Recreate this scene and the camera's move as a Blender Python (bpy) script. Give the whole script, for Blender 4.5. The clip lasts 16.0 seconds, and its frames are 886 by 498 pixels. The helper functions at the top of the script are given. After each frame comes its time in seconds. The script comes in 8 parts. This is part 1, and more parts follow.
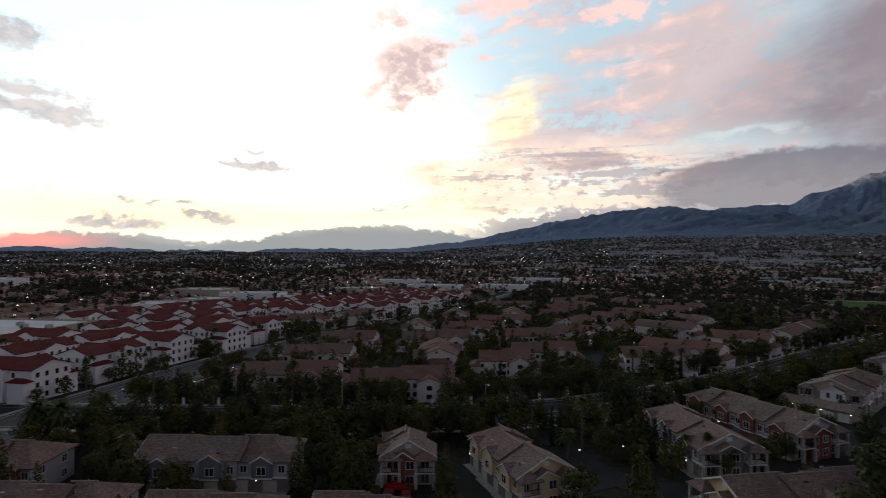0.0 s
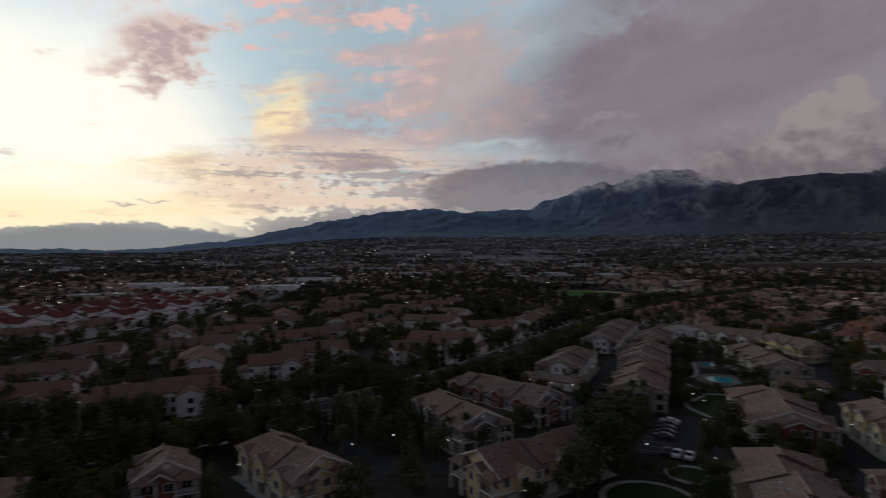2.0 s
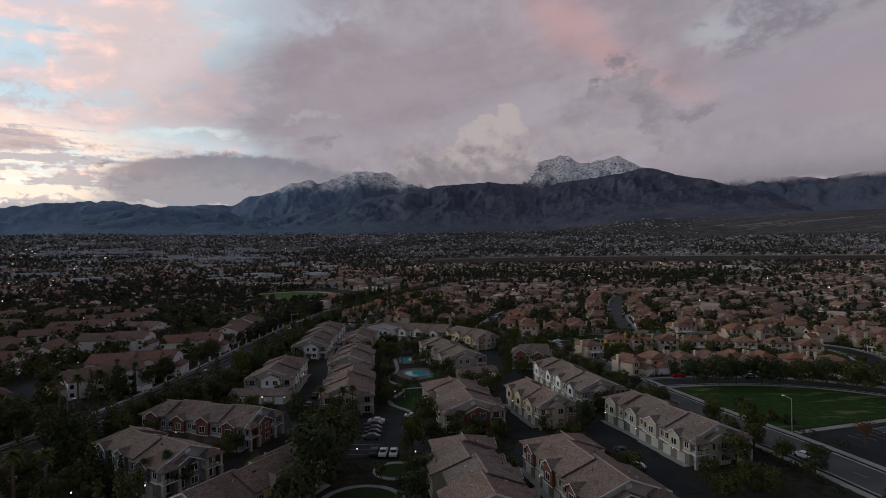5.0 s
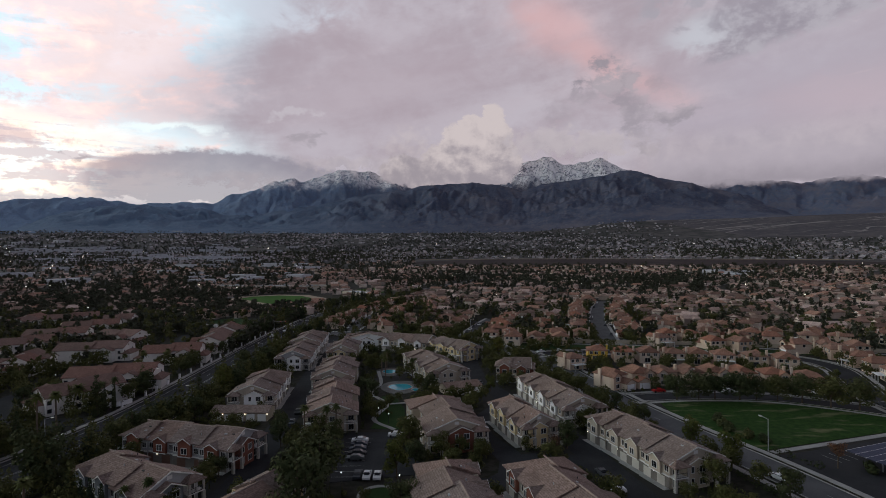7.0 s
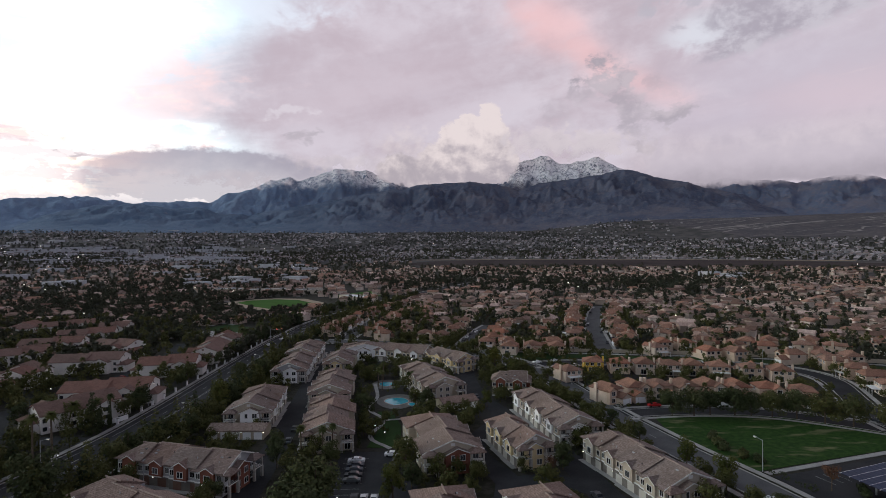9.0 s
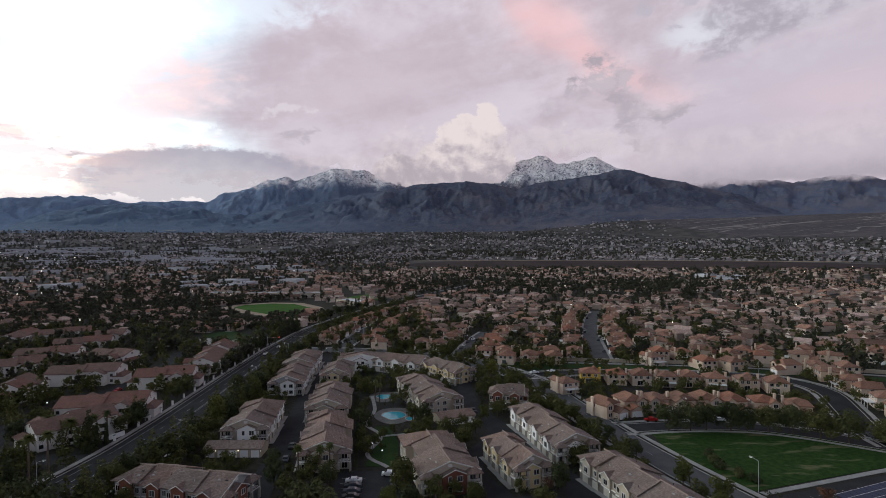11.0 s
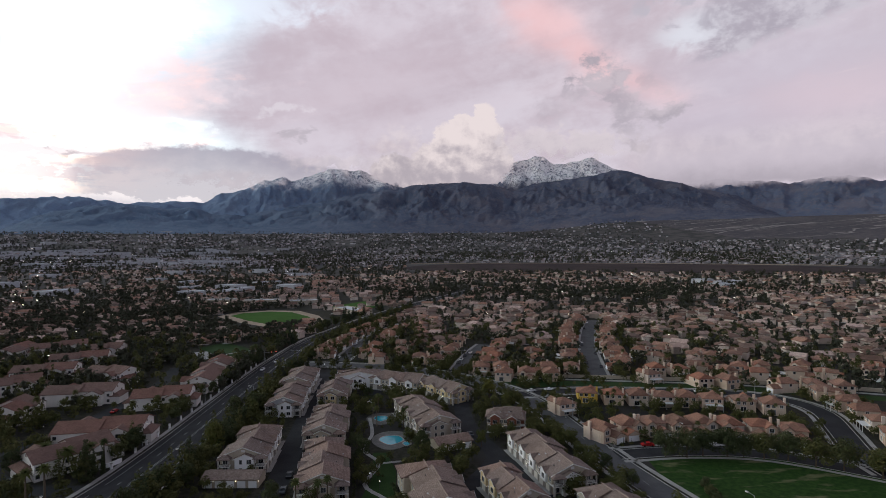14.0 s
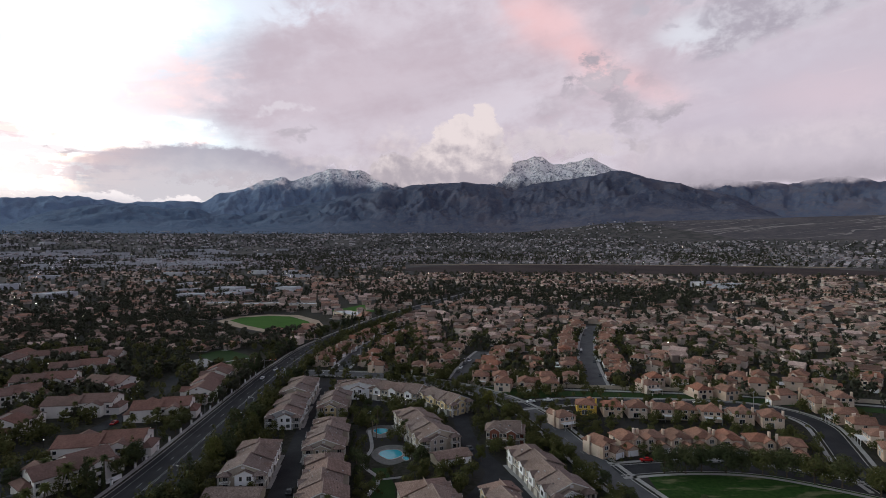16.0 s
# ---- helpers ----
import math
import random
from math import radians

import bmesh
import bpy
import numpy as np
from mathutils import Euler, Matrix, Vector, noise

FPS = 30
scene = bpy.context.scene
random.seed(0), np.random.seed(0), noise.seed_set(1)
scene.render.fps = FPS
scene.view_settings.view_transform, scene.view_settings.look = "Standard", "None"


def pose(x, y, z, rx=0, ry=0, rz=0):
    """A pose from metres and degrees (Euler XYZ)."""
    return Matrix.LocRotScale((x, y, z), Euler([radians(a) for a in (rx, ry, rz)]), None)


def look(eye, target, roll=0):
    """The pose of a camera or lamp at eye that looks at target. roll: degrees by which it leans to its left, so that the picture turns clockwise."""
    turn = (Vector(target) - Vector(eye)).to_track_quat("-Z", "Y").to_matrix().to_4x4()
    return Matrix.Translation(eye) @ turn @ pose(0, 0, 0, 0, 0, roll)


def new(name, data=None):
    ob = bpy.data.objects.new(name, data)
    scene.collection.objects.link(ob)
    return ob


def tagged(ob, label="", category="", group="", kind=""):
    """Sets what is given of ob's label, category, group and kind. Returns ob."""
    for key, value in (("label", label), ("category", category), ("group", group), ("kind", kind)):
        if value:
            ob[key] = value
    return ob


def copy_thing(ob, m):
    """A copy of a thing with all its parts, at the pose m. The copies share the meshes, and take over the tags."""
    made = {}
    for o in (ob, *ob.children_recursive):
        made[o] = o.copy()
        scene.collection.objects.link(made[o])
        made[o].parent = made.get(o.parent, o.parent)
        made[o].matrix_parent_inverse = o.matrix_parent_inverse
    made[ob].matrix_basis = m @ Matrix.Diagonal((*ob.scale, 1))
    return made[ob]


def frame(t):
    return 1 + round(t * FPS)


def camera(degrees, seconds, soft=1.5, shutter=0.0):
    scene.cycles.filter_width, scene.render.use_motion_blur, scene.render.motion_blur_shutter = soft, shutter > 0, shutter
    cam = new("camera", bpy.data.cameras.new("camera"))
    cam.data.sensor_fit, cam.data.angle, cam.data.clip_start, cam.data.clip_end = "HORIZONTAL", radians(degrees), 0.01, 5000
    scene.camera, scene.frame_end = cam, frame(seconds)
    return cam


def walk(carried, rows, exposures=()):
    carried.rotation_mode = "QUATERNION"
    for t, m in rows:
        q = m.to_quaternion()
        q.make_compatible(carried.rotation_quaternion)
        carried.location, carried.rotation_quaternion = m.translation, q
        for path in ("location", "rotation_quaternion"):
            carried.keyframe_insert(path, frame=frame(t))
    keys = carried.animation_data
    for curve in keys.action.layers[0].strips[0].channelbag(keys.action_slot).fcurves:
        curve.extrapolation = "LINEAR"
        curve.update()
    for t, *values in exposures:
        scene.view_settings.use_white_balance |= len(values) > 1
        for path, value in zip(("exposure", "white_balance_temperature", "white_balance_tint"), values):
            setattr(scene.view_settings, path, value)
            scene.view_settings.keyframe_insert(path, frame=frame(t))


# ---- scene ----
cam = camera(76.9, 16.0, soft=0.4, shutter=0.6)
PATH = [
    (0, (0.412, 1.828, 42.711), (-1.19, 3.024, 42.731), 0.1),
    (0.5, (0.485, 1.735, 42.645), (-1.016, 3.057, 42.664), 0.0),
    (0.7, (0.741, 1.27, 42.588), (-0.684, 2.673, 42.609), -0.0),
    (1, (0.507, 1.588, 42.58), (-0.841, 3.066, 42.599), -0.1),
    (1.5, (0.482, 1.422, 42.525), (-0.732, 3.011, 42.543), -0.2),
    (2, (0.766, 1.016, 42.617), (-0.238, 2.746, 42.634), -0.3),
    (2.5, (0.561, 0.773, 42.693), (-0.151, 2.642, 42.706), -0.5),
    (3, (0.775, 0.196, 42.948), (0.348, 2.15, 42.958), -0.7),
    (3.5, (0.518, -0.239, 43.545), (0.308, 1.75, 43.551), -0.7),
    (4, (0.444, -0.253, 44.296), (0.331, 1.744, 44.298), -0.7),
    (6.3, (-0.353, -0.603, 50.619), (-0.331, 1.397, 50.611), -0.6),
    (6.5, (-0.231, -0.856, 51.009), (-0.206, 1.143, 51.004), -0.4),
    (7, (-0.295, -0.862, 52.522), (-0.261, 1.138, 52.515), -0.4),
    (7.5, (-0.391, -0.872, 54.014), (-0.352, 1.127, 54.006), -0.4),
    (8, (-0.271, -0.92, 55.636), (-0.228, 1.08, 55.626), -0.3),
    (8.5, (-0.177, -0.936, 57.082), (-0.133, 1.063, 57.071), -0.4),
    (9, (-0.064, -0.963, 58.555), (-0.019, 1.036, 58.542), -0.4),
    (11.5, (-0.033, -1.036, 65.819), (0.024, 0.963, 65.801), -0.4),
    (12, (-0.053, -1.017, 67.399), (0.005, 0.982, 67.38), -0.4),
    (12.5, (-0.026, -0.895, 68.997), (0.033, 1.104, 68.978), -0.4),
    (13, (-0.032, -1.061, 70.593), (0.029, 0.938, 70.574), -0.4),
    (13.5, (-0.102, -1.133, 72.168), (-0.038, 0.866, 72.149), -0.4),
    (14, (-0.032, -1.165, 73.764), (0.033, 0.834, 73.745), -0.4),
    (14.5, (-0.131, -1.111, 75.181), (-0.065, 0.888, 75.16), -0.4),
    (15, (-0.329, -1.216, 76.671), (-0.262, 0.783, 76.65), -0.3),
    (15.5, (-0.313, -1.344, 78.145), (-0.245, 0.654, 78.123), -0.3),
    (16, (-0.275, -1.393, 79.658), (-0.207, 0.605, 79.636), -0.3),
]
walk(cam, [(t, look(eye, target, roll)) for t, eye, target, roll in PATH],
     exposures=[(0.0, -0.85), (1.0, -1.15), (2.0, -1.42), (3.0, -1.35), (3.5, -1.2), (4.0, -1.05), (7.0, -0.4), (9.0, 0.0), (16.0, 0.03)])

# ---- world, sun ----
world = bpy.data.worlds.new("dusk_sky")
scene.world = world
world.use_nodes = True


class Nodes:
    """Short forms for building node trees."""

    def __init__(self, tree):
        self.t = tree
        tree.nodes.clear()

    def node(self, kind, **props):
        n = self.t.nodes.new(kind)
        for k, v in props.items():
            if k == "operation":
                n.operation = v
            elif k == "blend_type":
                n.blend_type = v
            elif k == "data_type":
                n.data_type = v
            elif k == "clamp":
                n.use_clamp = v
        return n

    def put(self, socket, value):
        if isinstance(value, bpy.types.NodeSocket):
            self.t.links.new(value, socket)
        elif isinstance(value, (tuple, list)) and len(value) == 3 and len(socket.default_value) == 4:
            socket.default_value = (*value, 1)
        else:
            socket.default_value = value

    def math(self, op, a, b=0.0, c=0.0, clamp=False):
        n = self.node("ShaderNodeMath", operation=op, clamp=clamp)
        for s, v in zip(n.inputs, (a, b, c)):
            self.put(s, v)
        return n.outputs[0]

    def mix(self, f, a, b, blend="MIX"):
        n = self.node("ShaderNodeMixRGB", blend_type=blend)
        for s, v in zip(n.inputs, (f, a, b)):
            self.put(s, v)
        return n.outputs[0]

    def xyz(self, x, y, z):
        n = self.node("ShaderNodeCombineXYZ")
        for s, v in zip(n.inputs, (x, y, z)):
            self.put(s, v)
        return n.outputs[0]

    def split(self, v):
        n = self.node("ShaderNodeSeparateXYZ")
        self.put(n.inputs[0], v)
        return n.outputs

    def noise(self, vec, scale, detail=4.0, rough=0.55, warp=0.0):
        n = self.node("ShaderNodeTexNoise")
        if vec is not None:
            self.put(n.inputs["Vector"], vec)
        n.inputs["Scale"].default_value = scale
        n.inputs["Detail"].default_value = detail
        n.inputs["Roughness"].default_value = rough
        n.inputs["Distortion"].default_value = warp
        return n.outputs["Fac"]

    def ramp(self, f, *stops):
        n = self.node("ShaderNodeValToRGB")
        self.put(n.inputs[0], f)
        e = n.color_ramp.elements
        while len(e) < len(stops):
            e.new(0.5)
        for el, (p, c) in zip(e, stops):
            el.position = p
            el.color = (*c, 1) if isinstance(c, (tuple, list)) else (c, c, c, 1)
        return n.outputs[0]

    def step(self, v, lo, hi):
        n = self.node("ShaderNodeMapRange")
        n.interpolation_type = "SMOOTHSTEP"
        for s, x in zip(n.inputs, (v, lo, hi, 0.0, 1.0)):
            self.put(s, x)
        return n.outputs[0]


def build_sky():
    g = Nodes(world.node_tree)
    tc = g.node("ShaderNodeTexCoord")
    x, y, z = g.split(tc.outputs["Generated"])
    az = g.math("MULTIPLY", g.math("ARCTAN2", g.math("MULTIPLY", x, -1.0), y), 57.2958)
    el = g.math("MULTIPLY", g.math("ARCSINE", g.math("MAXIMUM", z, 0.0)), 57.2958)

    def field(sa, se, tilt, seed, detail=8, rough=0.58, warp=0.3):
        """Cloud noise, drawn out along the horizon: sa and se are its frequencies, tilt the climb of its bands towards the east."""
        e = g.math("MULTIPLY_ADD", az, tilt, el) if tilt else el
        return g.noise(g.xyz(g.math("MULTIPLY", az, sa), g.math("MULTIPLY", e, se), seed), 1.0, detail, rough, warp)

    def off(n, k):
        return g.math("MULTIPLY", g.math("SUBTRACT", n, 0.5), k)

    curl = field(0.30, 0.42, 0.0, 3.7)
    broad = field(0.06, 0.13, 0.05, 1.2, 6, 0.55)
    band = field(0.055, 0.26, 0.18, 2.0)
    streak = field(0.085, 0.46, 0.10, 5.0, 9, 0.6, 0.25)
    level = field(0.07, 0.85, 0.0, 9.0, 8, 0.6, 0.2)
    grain = field(0.75, 1.1, 0.0, 7.0, 8, 0.62, 0.1)
    wa = g.math("ADD", az, g.math("ADD", off(broad, 5.0), off(curl, 7.0)))
    we = g.math("ADD", el, g.math("ADD", off(band, 2.2), off(curl, 3.4)))
    relief = g.math("ADD", off(curl, 1.0), off(grain, 0.45))

    def blob(a, e, sa, se, slope=0.0, warped=True):
        da = g.math("SUBTRACT", wa if warped else az, a)
        de = g.math("SUBTRACT", we if warped else el, e)
        if slope:
            de = g.math("SUBTRACT", de, g.math("MULTIPLY", da, slope))
        da, de = g.math("DIVIDE", da, sa), g.math("DIVIDE", de, se)
        return g.math("EXPONENT", g.math("MULTIPLY", g.math("ADD", g.math("MULTIPLY", da, da), g.math("MULTIPLY", de, de)), -1.0))

    def most(*f):
        out = f[0]
        for q in f[1:]:
            out = g.math("MAXIMUM", out, q)
        return out

    def lay(base, f, share, col):
        return g.mix(g.math("MULTIPLY", f, share, clamp=True), base, col)

    def ragged(f, n, k, lo, hi):
        """A cloud's mask: a soft form whose edge the noise breaks up."""
        return g.math("MULTIPLY", g.step(g.math("ADD", f, off(n, k)), lo, hi), g.step(f, 0.03, 0.25))

    sky = g.node("ShaderNodeTexSky")
    sky.sky_type = "NISHITA"
    sky.sun_disc = False
    sky.sun_elevation = radians(2.0)
    sky.sun_rotation = radians(-84.0)
    sky.dust_density = 1.5
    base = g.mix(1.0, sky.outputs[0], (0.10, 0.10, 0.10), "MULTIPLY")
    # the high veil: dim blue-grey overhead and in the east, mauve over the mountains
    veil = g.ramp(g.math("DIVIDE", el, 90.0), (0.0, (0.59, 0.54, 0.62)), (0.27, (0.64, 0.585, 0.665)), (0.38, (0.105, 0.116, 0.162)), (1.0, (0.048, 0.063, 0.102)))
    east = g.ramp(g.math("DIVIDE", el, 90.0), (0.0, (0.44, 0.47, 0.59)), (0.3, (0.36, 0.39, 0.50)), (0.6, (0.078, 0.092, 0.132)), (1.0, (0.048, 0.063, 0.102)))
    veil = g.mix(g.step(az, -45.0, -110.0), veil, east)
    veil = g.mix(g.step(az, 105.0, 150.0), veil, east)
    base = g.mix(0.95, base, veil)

    # clear sky in the west: blue between the clouds, white towards the sunset, cream along the horizon
    clear = g.mix(g.step(az, 36.0, 66.0), (0.98, 1.28, 1.46), (1.75, 2.1, 2.25))
    clear = g.mix(g.step(el, 15.0, 4.0), clear, g.mix(g.step(az, 25.0, 52.0), (1.25, 1.38, 1.38), (2.5, 2.38, 2.1)))
    west = g.math("MULTIPLY", g.step(az, 10.0, 22.0), g.math("MULTIPLY", g.step(az, 150.0, 105.0), g.step(el, 58.0, 30.0)))
    base = g.mix(west, base, clear)
    base = lay(base, g.step(blob(68, 11, 19, 9.5), 0.1, 0.9), 0.95, (3.0, 2.85, 2.45))
    base = lay(base, blob(76, 3.6, 34, 2.4, 0.0, False), 0.75, (2.9, 2.35, 1.25))
    base = lay(base, ragged(blob(59, 22.5, 8, 3.5), curl, 1.6, 0.35, 1.0), 0.6, (2.3, 2.05, 1.95))
    glow = most(blob(46.0, 13.0, 3.4, 4.6, -0.5), g.math("MULTIPLY", blob(52, 6.5, 12, 3.5), 0.7))
    base = lay(base, g.step(g.math("ADD", glow, off(streak, 1.6)), 0.15, 1.0), 0.85, (2.8, 2.15, 1.2))

    # rose and peach cloud in bands that climb towards the deck
    zone = most(blob(30, 18, 12, 6.5, -0.15), blob(38, 12.5, 13, 5.5, -0.25), g.math("MULTIPLY", blob(40, 23.5, 10, 2.6), 0.85))
    cover = g.step(g.math("ADD", g.math("MULTIPLY", zone, 0.95), g.math("ADD", off(streak, 3.0), g.math("ADD", off(curl, 1.2), off(grain, 0.8)))), 0.30, 0.92)
    tint = g.mix(g.step(g.math("ADD", band, off(relief, 0.5)), 0.22, 0.52), (1.35, 1.06, 1.07), (2.45, 1.48, 1.2))
    base = lay(base, cover, 0.80, tint)
    base = lay(base, g.math("MULTIPLY", g.step(g.math("ADD", zone, off(streak, -3.0)), 0.7, 1.3), g.step(grain, 0.42, 0.60)), 0.45, (0.96, 0.80, 0.86))
    for a, e, sa, se in ((47.5, 24.5, 4.5, 1.7), (35.5, 22.8, 5.0, 1.5), (48.5, 19.6, 1.5, 0.6)):
        base = lay(base, ragged(blob(a, e, sa, se, -0.12), grain, 1.8, 0.42, 0.95), 0.85, (2.25, 1.35, 1.22))

    # a single mauve cloud before the open sky, peach along its edges
    body = most(blob(57.5, 18.6, 5.4, 3.4, -0.35), g.math("MULTIPLY", blob(59.5, 22.8, 4.5, 3.0), 0.62), g.math("MULTIPLY", blob(61.5, 15.6, 3.0, 1.6), 0.7))
    base = lay(base, ragged(body, curl, 2.0, 0.30, 0.75), 0.85, (1.95, 1.45, 1.28))
    base = lay(base, g.math("MULTIPLY", ragged(body, curl, 2.2, 0.50, 0.95), g.step(grain, 0.34, 0.56)), 0.75, (1.12, 0.86, 0.90))

    # level streaks and lit puffs low in the north-west
    low_zone = g.step(blob(40, 7.2, 14, 3.6), 0.08, 0.6)
    base = lay(base, g.math("MULTIPLY", g.step(g.math("ADD", level, off(curl, 0.3)), 0.41, 0.53), low_zone), 0.85, (2.1, 1.62, 1.30))
    base = lay(base, g.math("MULTIPLY", g.step(g.math("ADD", level, off(grain, 0.6)), 0.50, 0.40), low_zone), 0.8, (0.95, 0.80, 0.82))
    base = lay(base, g.math("MULTIPLY", ragged(blob(39, 9.4, 9.0, 1.1, -0.05), grain, 2.0, 0.45, 1.0), g.step(curl, 0.36, 0.56)), 0.75, (0.86, 0.70, 0.74))

    # a thin rose veil between the open sky and the deck
    base = lay(base, g.math("MULTIPLY", g.step(blob(26, 15.5, 7.5, 8.0), 0.05, 0.8), g.step(g.math("ADD", band, off(curl, 0.5)), 0.30, 0.58)), 0.62, (1.16, 0.96, 0.95))
    # the grey-mauve deck over the mountains; its western edge leans with height
    lean = g.math("MULTIPLY_ADD", g.math("MAXIMUM", g.math("SUBTRACT", el, 13.5), 0.0), 1.0, g.math("MULTIPLY_ADD", g.math("MAXIMUM", g.math("SUBTRACT", 12.5, el), 0.0), 2.1, az))
    edge = g.math("ADD", lean, g.math("ADD", off(band, 9.0), g.math("ADD", off(curl, 5.0), off(grain, 1.6))))
    deck = g.math("MULTIPLY", g.step(edge, 31.0, 17.5), g.step(az, -60.0, -30.0))
    fold = g.math("ADD", g.math("MULTIPLY", off(broad, 1.0), 0.75), g.math("ADD", off(band, 0.45), g.math("ADD", off(curl, 0.38), off(grain, 0.16))))
    sheet = g.mix(g.step(fold, -0.16, 0.16), (0.54, 0.455, 0.52), (0.675, 0.62, 0.70))
    sheet = g.mix(g.math("MULTIPLY", g.step(blob(6, 16.0, 15, 5.0, -0.1), 0.1, 0.9), 0.55), sheet, (0.56, 0.475, 0.545))
    sheet = g.mix(g.math("MULTIPLY", g.step(blob(-36, 11, 16, 8), 0.05, 0.9), 0.75), sheet, (0.56, 0.51, 0.605))
    base = g.mix(g.math("MULTIPLY", deck, 0.97), base, sheet)
    # blue-white thin places high up, rose fringe on the western edge
    base = lay(base, ragged(blob(16.5, 22.5, 7.5, 2.0), curl, 1.4, 0.3, 1.1), 0.8, (0.80, 0.86, 0.98))
    base = lay(base, g.math("MULTIPLY", g.step(blob(23.0, 14.6, 6.0, 3.0, -0.5), 0.10, 0.95), g.step(band, 0.30, 0.58)), 0.42, (1.0, 0.74, 0.77))
    base = lay(base, ragged(blob(25.0, 10.9, 5.5, 0.75, -0.1), curl, 1.0, 0.35, 0.95), 0.85, (1.22, 1.38, 1.40))
    base = lay(base, ragged(blob(14, 13.2, 3.2, 0.8, -0.2), grain, 1.2, 0.45, 1.0), 0.35, (0.86, 0.84, 0.90))
    # salmon light on the deck, climbing to the north
    salmon = most(blob(-12.0, 21.4, 4.6, 3.2, 0.4), blob(-15.6, 18.4, 4.6, 2.4, 0.6), g.math("MULTIPLY", blob(-21.0, 15.3, 4.0, 1.7, 0.4), 0.7))
    base = lay(base, g.step(g.math("ADD", salmon, off(band, 0.5)), -0.1, 1.35), 0.8, (0.92, 0.57, 0.58))
    base = lay(base, blob(-38, 12.0, 7, 2.2), 0.35, (0.80, 0.62, 0.68))

    # pale gap and grey bank, high in the north-east
    base = lay(base, ragged(blob(-26.5, 19.2, 4.5, 2.0, -0.1), curl, 1.2, 0.3, 1.0), 0.75, (0.74, 0.77, 0.85))
    bar = g.math("SUBTRACT", g.math("MULTIPLY_ADD", g.math("ADD", az, 28.0), 0.24, el), 16.2)
    bar = g.math("ADD", bar, g.math("ADD", off(curl, 2.8), off(grain, 1.6)))
    bar = g.math("MULTIPLY", g.math("MULTIPLY", g.step(bar, -0.2, 0.6), g.step(bar, 8.0, 3.0)), g.step(wa, -25.5, -28.5))
    base = lay(base, bar, 0.85, g.mix(g.step(relief, -0.10, 0.13), (0.40, 0.37, 0.44), (0.58, 0.55, 0.62)))
    base = lay(base, ragged(blob(-23.0, 21.8, 4.5, 1.5, -0.1), curl, 2.6, 0.40, 0.95), 0.7, (0.48, 0.46, 0.53))
    for a, e, sa, se, k in ((-18.0, 15.9, 2.9, 1.7, 0.9), (-15.6, 14.6, 1.6, 1.0, 0.45), (-20.0, 12.4, 1.5, 2.6, 0.65), (-23.6, 12.4, 2.6, 1.4, 0.85), (-20.8, 9.3, 1.2, 0.8, 0.85), (-22.6, 15.0, 1.4, 0.8, 0.35), (-13.0, 12.8, 1.8, 1.6, 0.25)):
        near = blob(a, e, sa, se, -0.1)
        f = g.math("MULTIPLY", ragged(near, grain, 2.2, 0.22, 0.80), g.step(near, 0.08, 0.3))
        base = lay(base, f, k, g.mix(g.step(relief, -0.12, 0.12), (0.40, 0.365, 0.42), (0.55, 0.49, 0.545)))
    base = lay(base, ragged(blob(13.4, 11.0, 2.2, 0.75, -0.25), grain, 1.6, 0.40, 0.95), 0.6, (0.44, 0.40, 0.45))

    # the long flat-topped bank before the mountains, rose at its western tip
    top = g.math("MULTIPLY_ADD", g.math("POWER", g.math("ABSOLUTE", g.math("DIVIDE", g.math("SUBTRACT", az, 20.5), 13.5)), 2.6), -2.6, 9.3)
    under = g.math("ADD", g.math("SUBTRACT", top, el), g.math("ADD", off(band, 2.0), off(grain, 1.6)))
    bank = g.math("MULTIPLY", g.step(under, -0.25, 0.6), g.step(g.math("ADD", az, off(curl, 5.0)), 35.0, 29.5))
    bank = g.math("MULTIPLY", bank, g.step(az, -2.0, 8.0))
    tone = g.mix(g.step(g.math("ADD", under, off(curl, 3.0)), 0.1, 3.6), (0.40, 0.375, 0.45), (0.57, 0.53, 0.585))
    tone = g.mix(g.math("MULTIPLY", g.step(az, 23.0, 32.0), g.step(under, 2.6, 0.6)), tone, (0.62, 0.50, 0.54))
    base = lay(base, bank, 0.92, tone)
    base = lay(base, ragged(blob(31.8, 7.9, 1.6, 0.5), grain, 1.6, 0.42, 0.95), 0.7, (0.52, 0.45, 0.49))
    # heaped low cloud along the foot of the sky
    heap_top = g.math("ADD", g.math("MULTIPLY_ADD", g.step(az, 20.0, 34.0), 0.6, 4.3), g.math("ADD", off(curl, 4.5), off(grain, 3.0)))
    heap_top = g.math("SUBTRACT", heap_top, g.math("MULTIPLY", g.step(az, 40.0, 50.0), 1.3))
    heap = g.math("MULTIPLY", g.step(g.math("SUBTRACT", heap_top, el), 0.0, 0.4), g.math("MULTIPLY", g.step(az, 8.0, 14.0), g.step(az, 56.0, 46.0)))
    lit = g.step(g.math("ADD", g.math("MULTIPLY", g.math("SUBTRACT", heap_top, el), -0.22), g.math("ADD", 0.22, relief)), -0.10, 0.22)
    base = lay(base, heap, 0.88, g.mix(lit, (0.60, 0.58, 0.64), (0.98, 0.91, 0.92)))
    # blue-grey bank over the western horizon
    rim = g.math("ADD", most(g.math("MULTIPLY", blob(60, 0.0, 17, 50, 0, False), 3.1), g.math("MULTIPLY", blob(86, 0.0, 12, 50, 0, False), 2.1)), g.math("ADD", off(curl, 2.4), off(grain, 1.6)))
    low = g.step(g.math("SUBTRACT", rim, el), 0.0, 0.35)
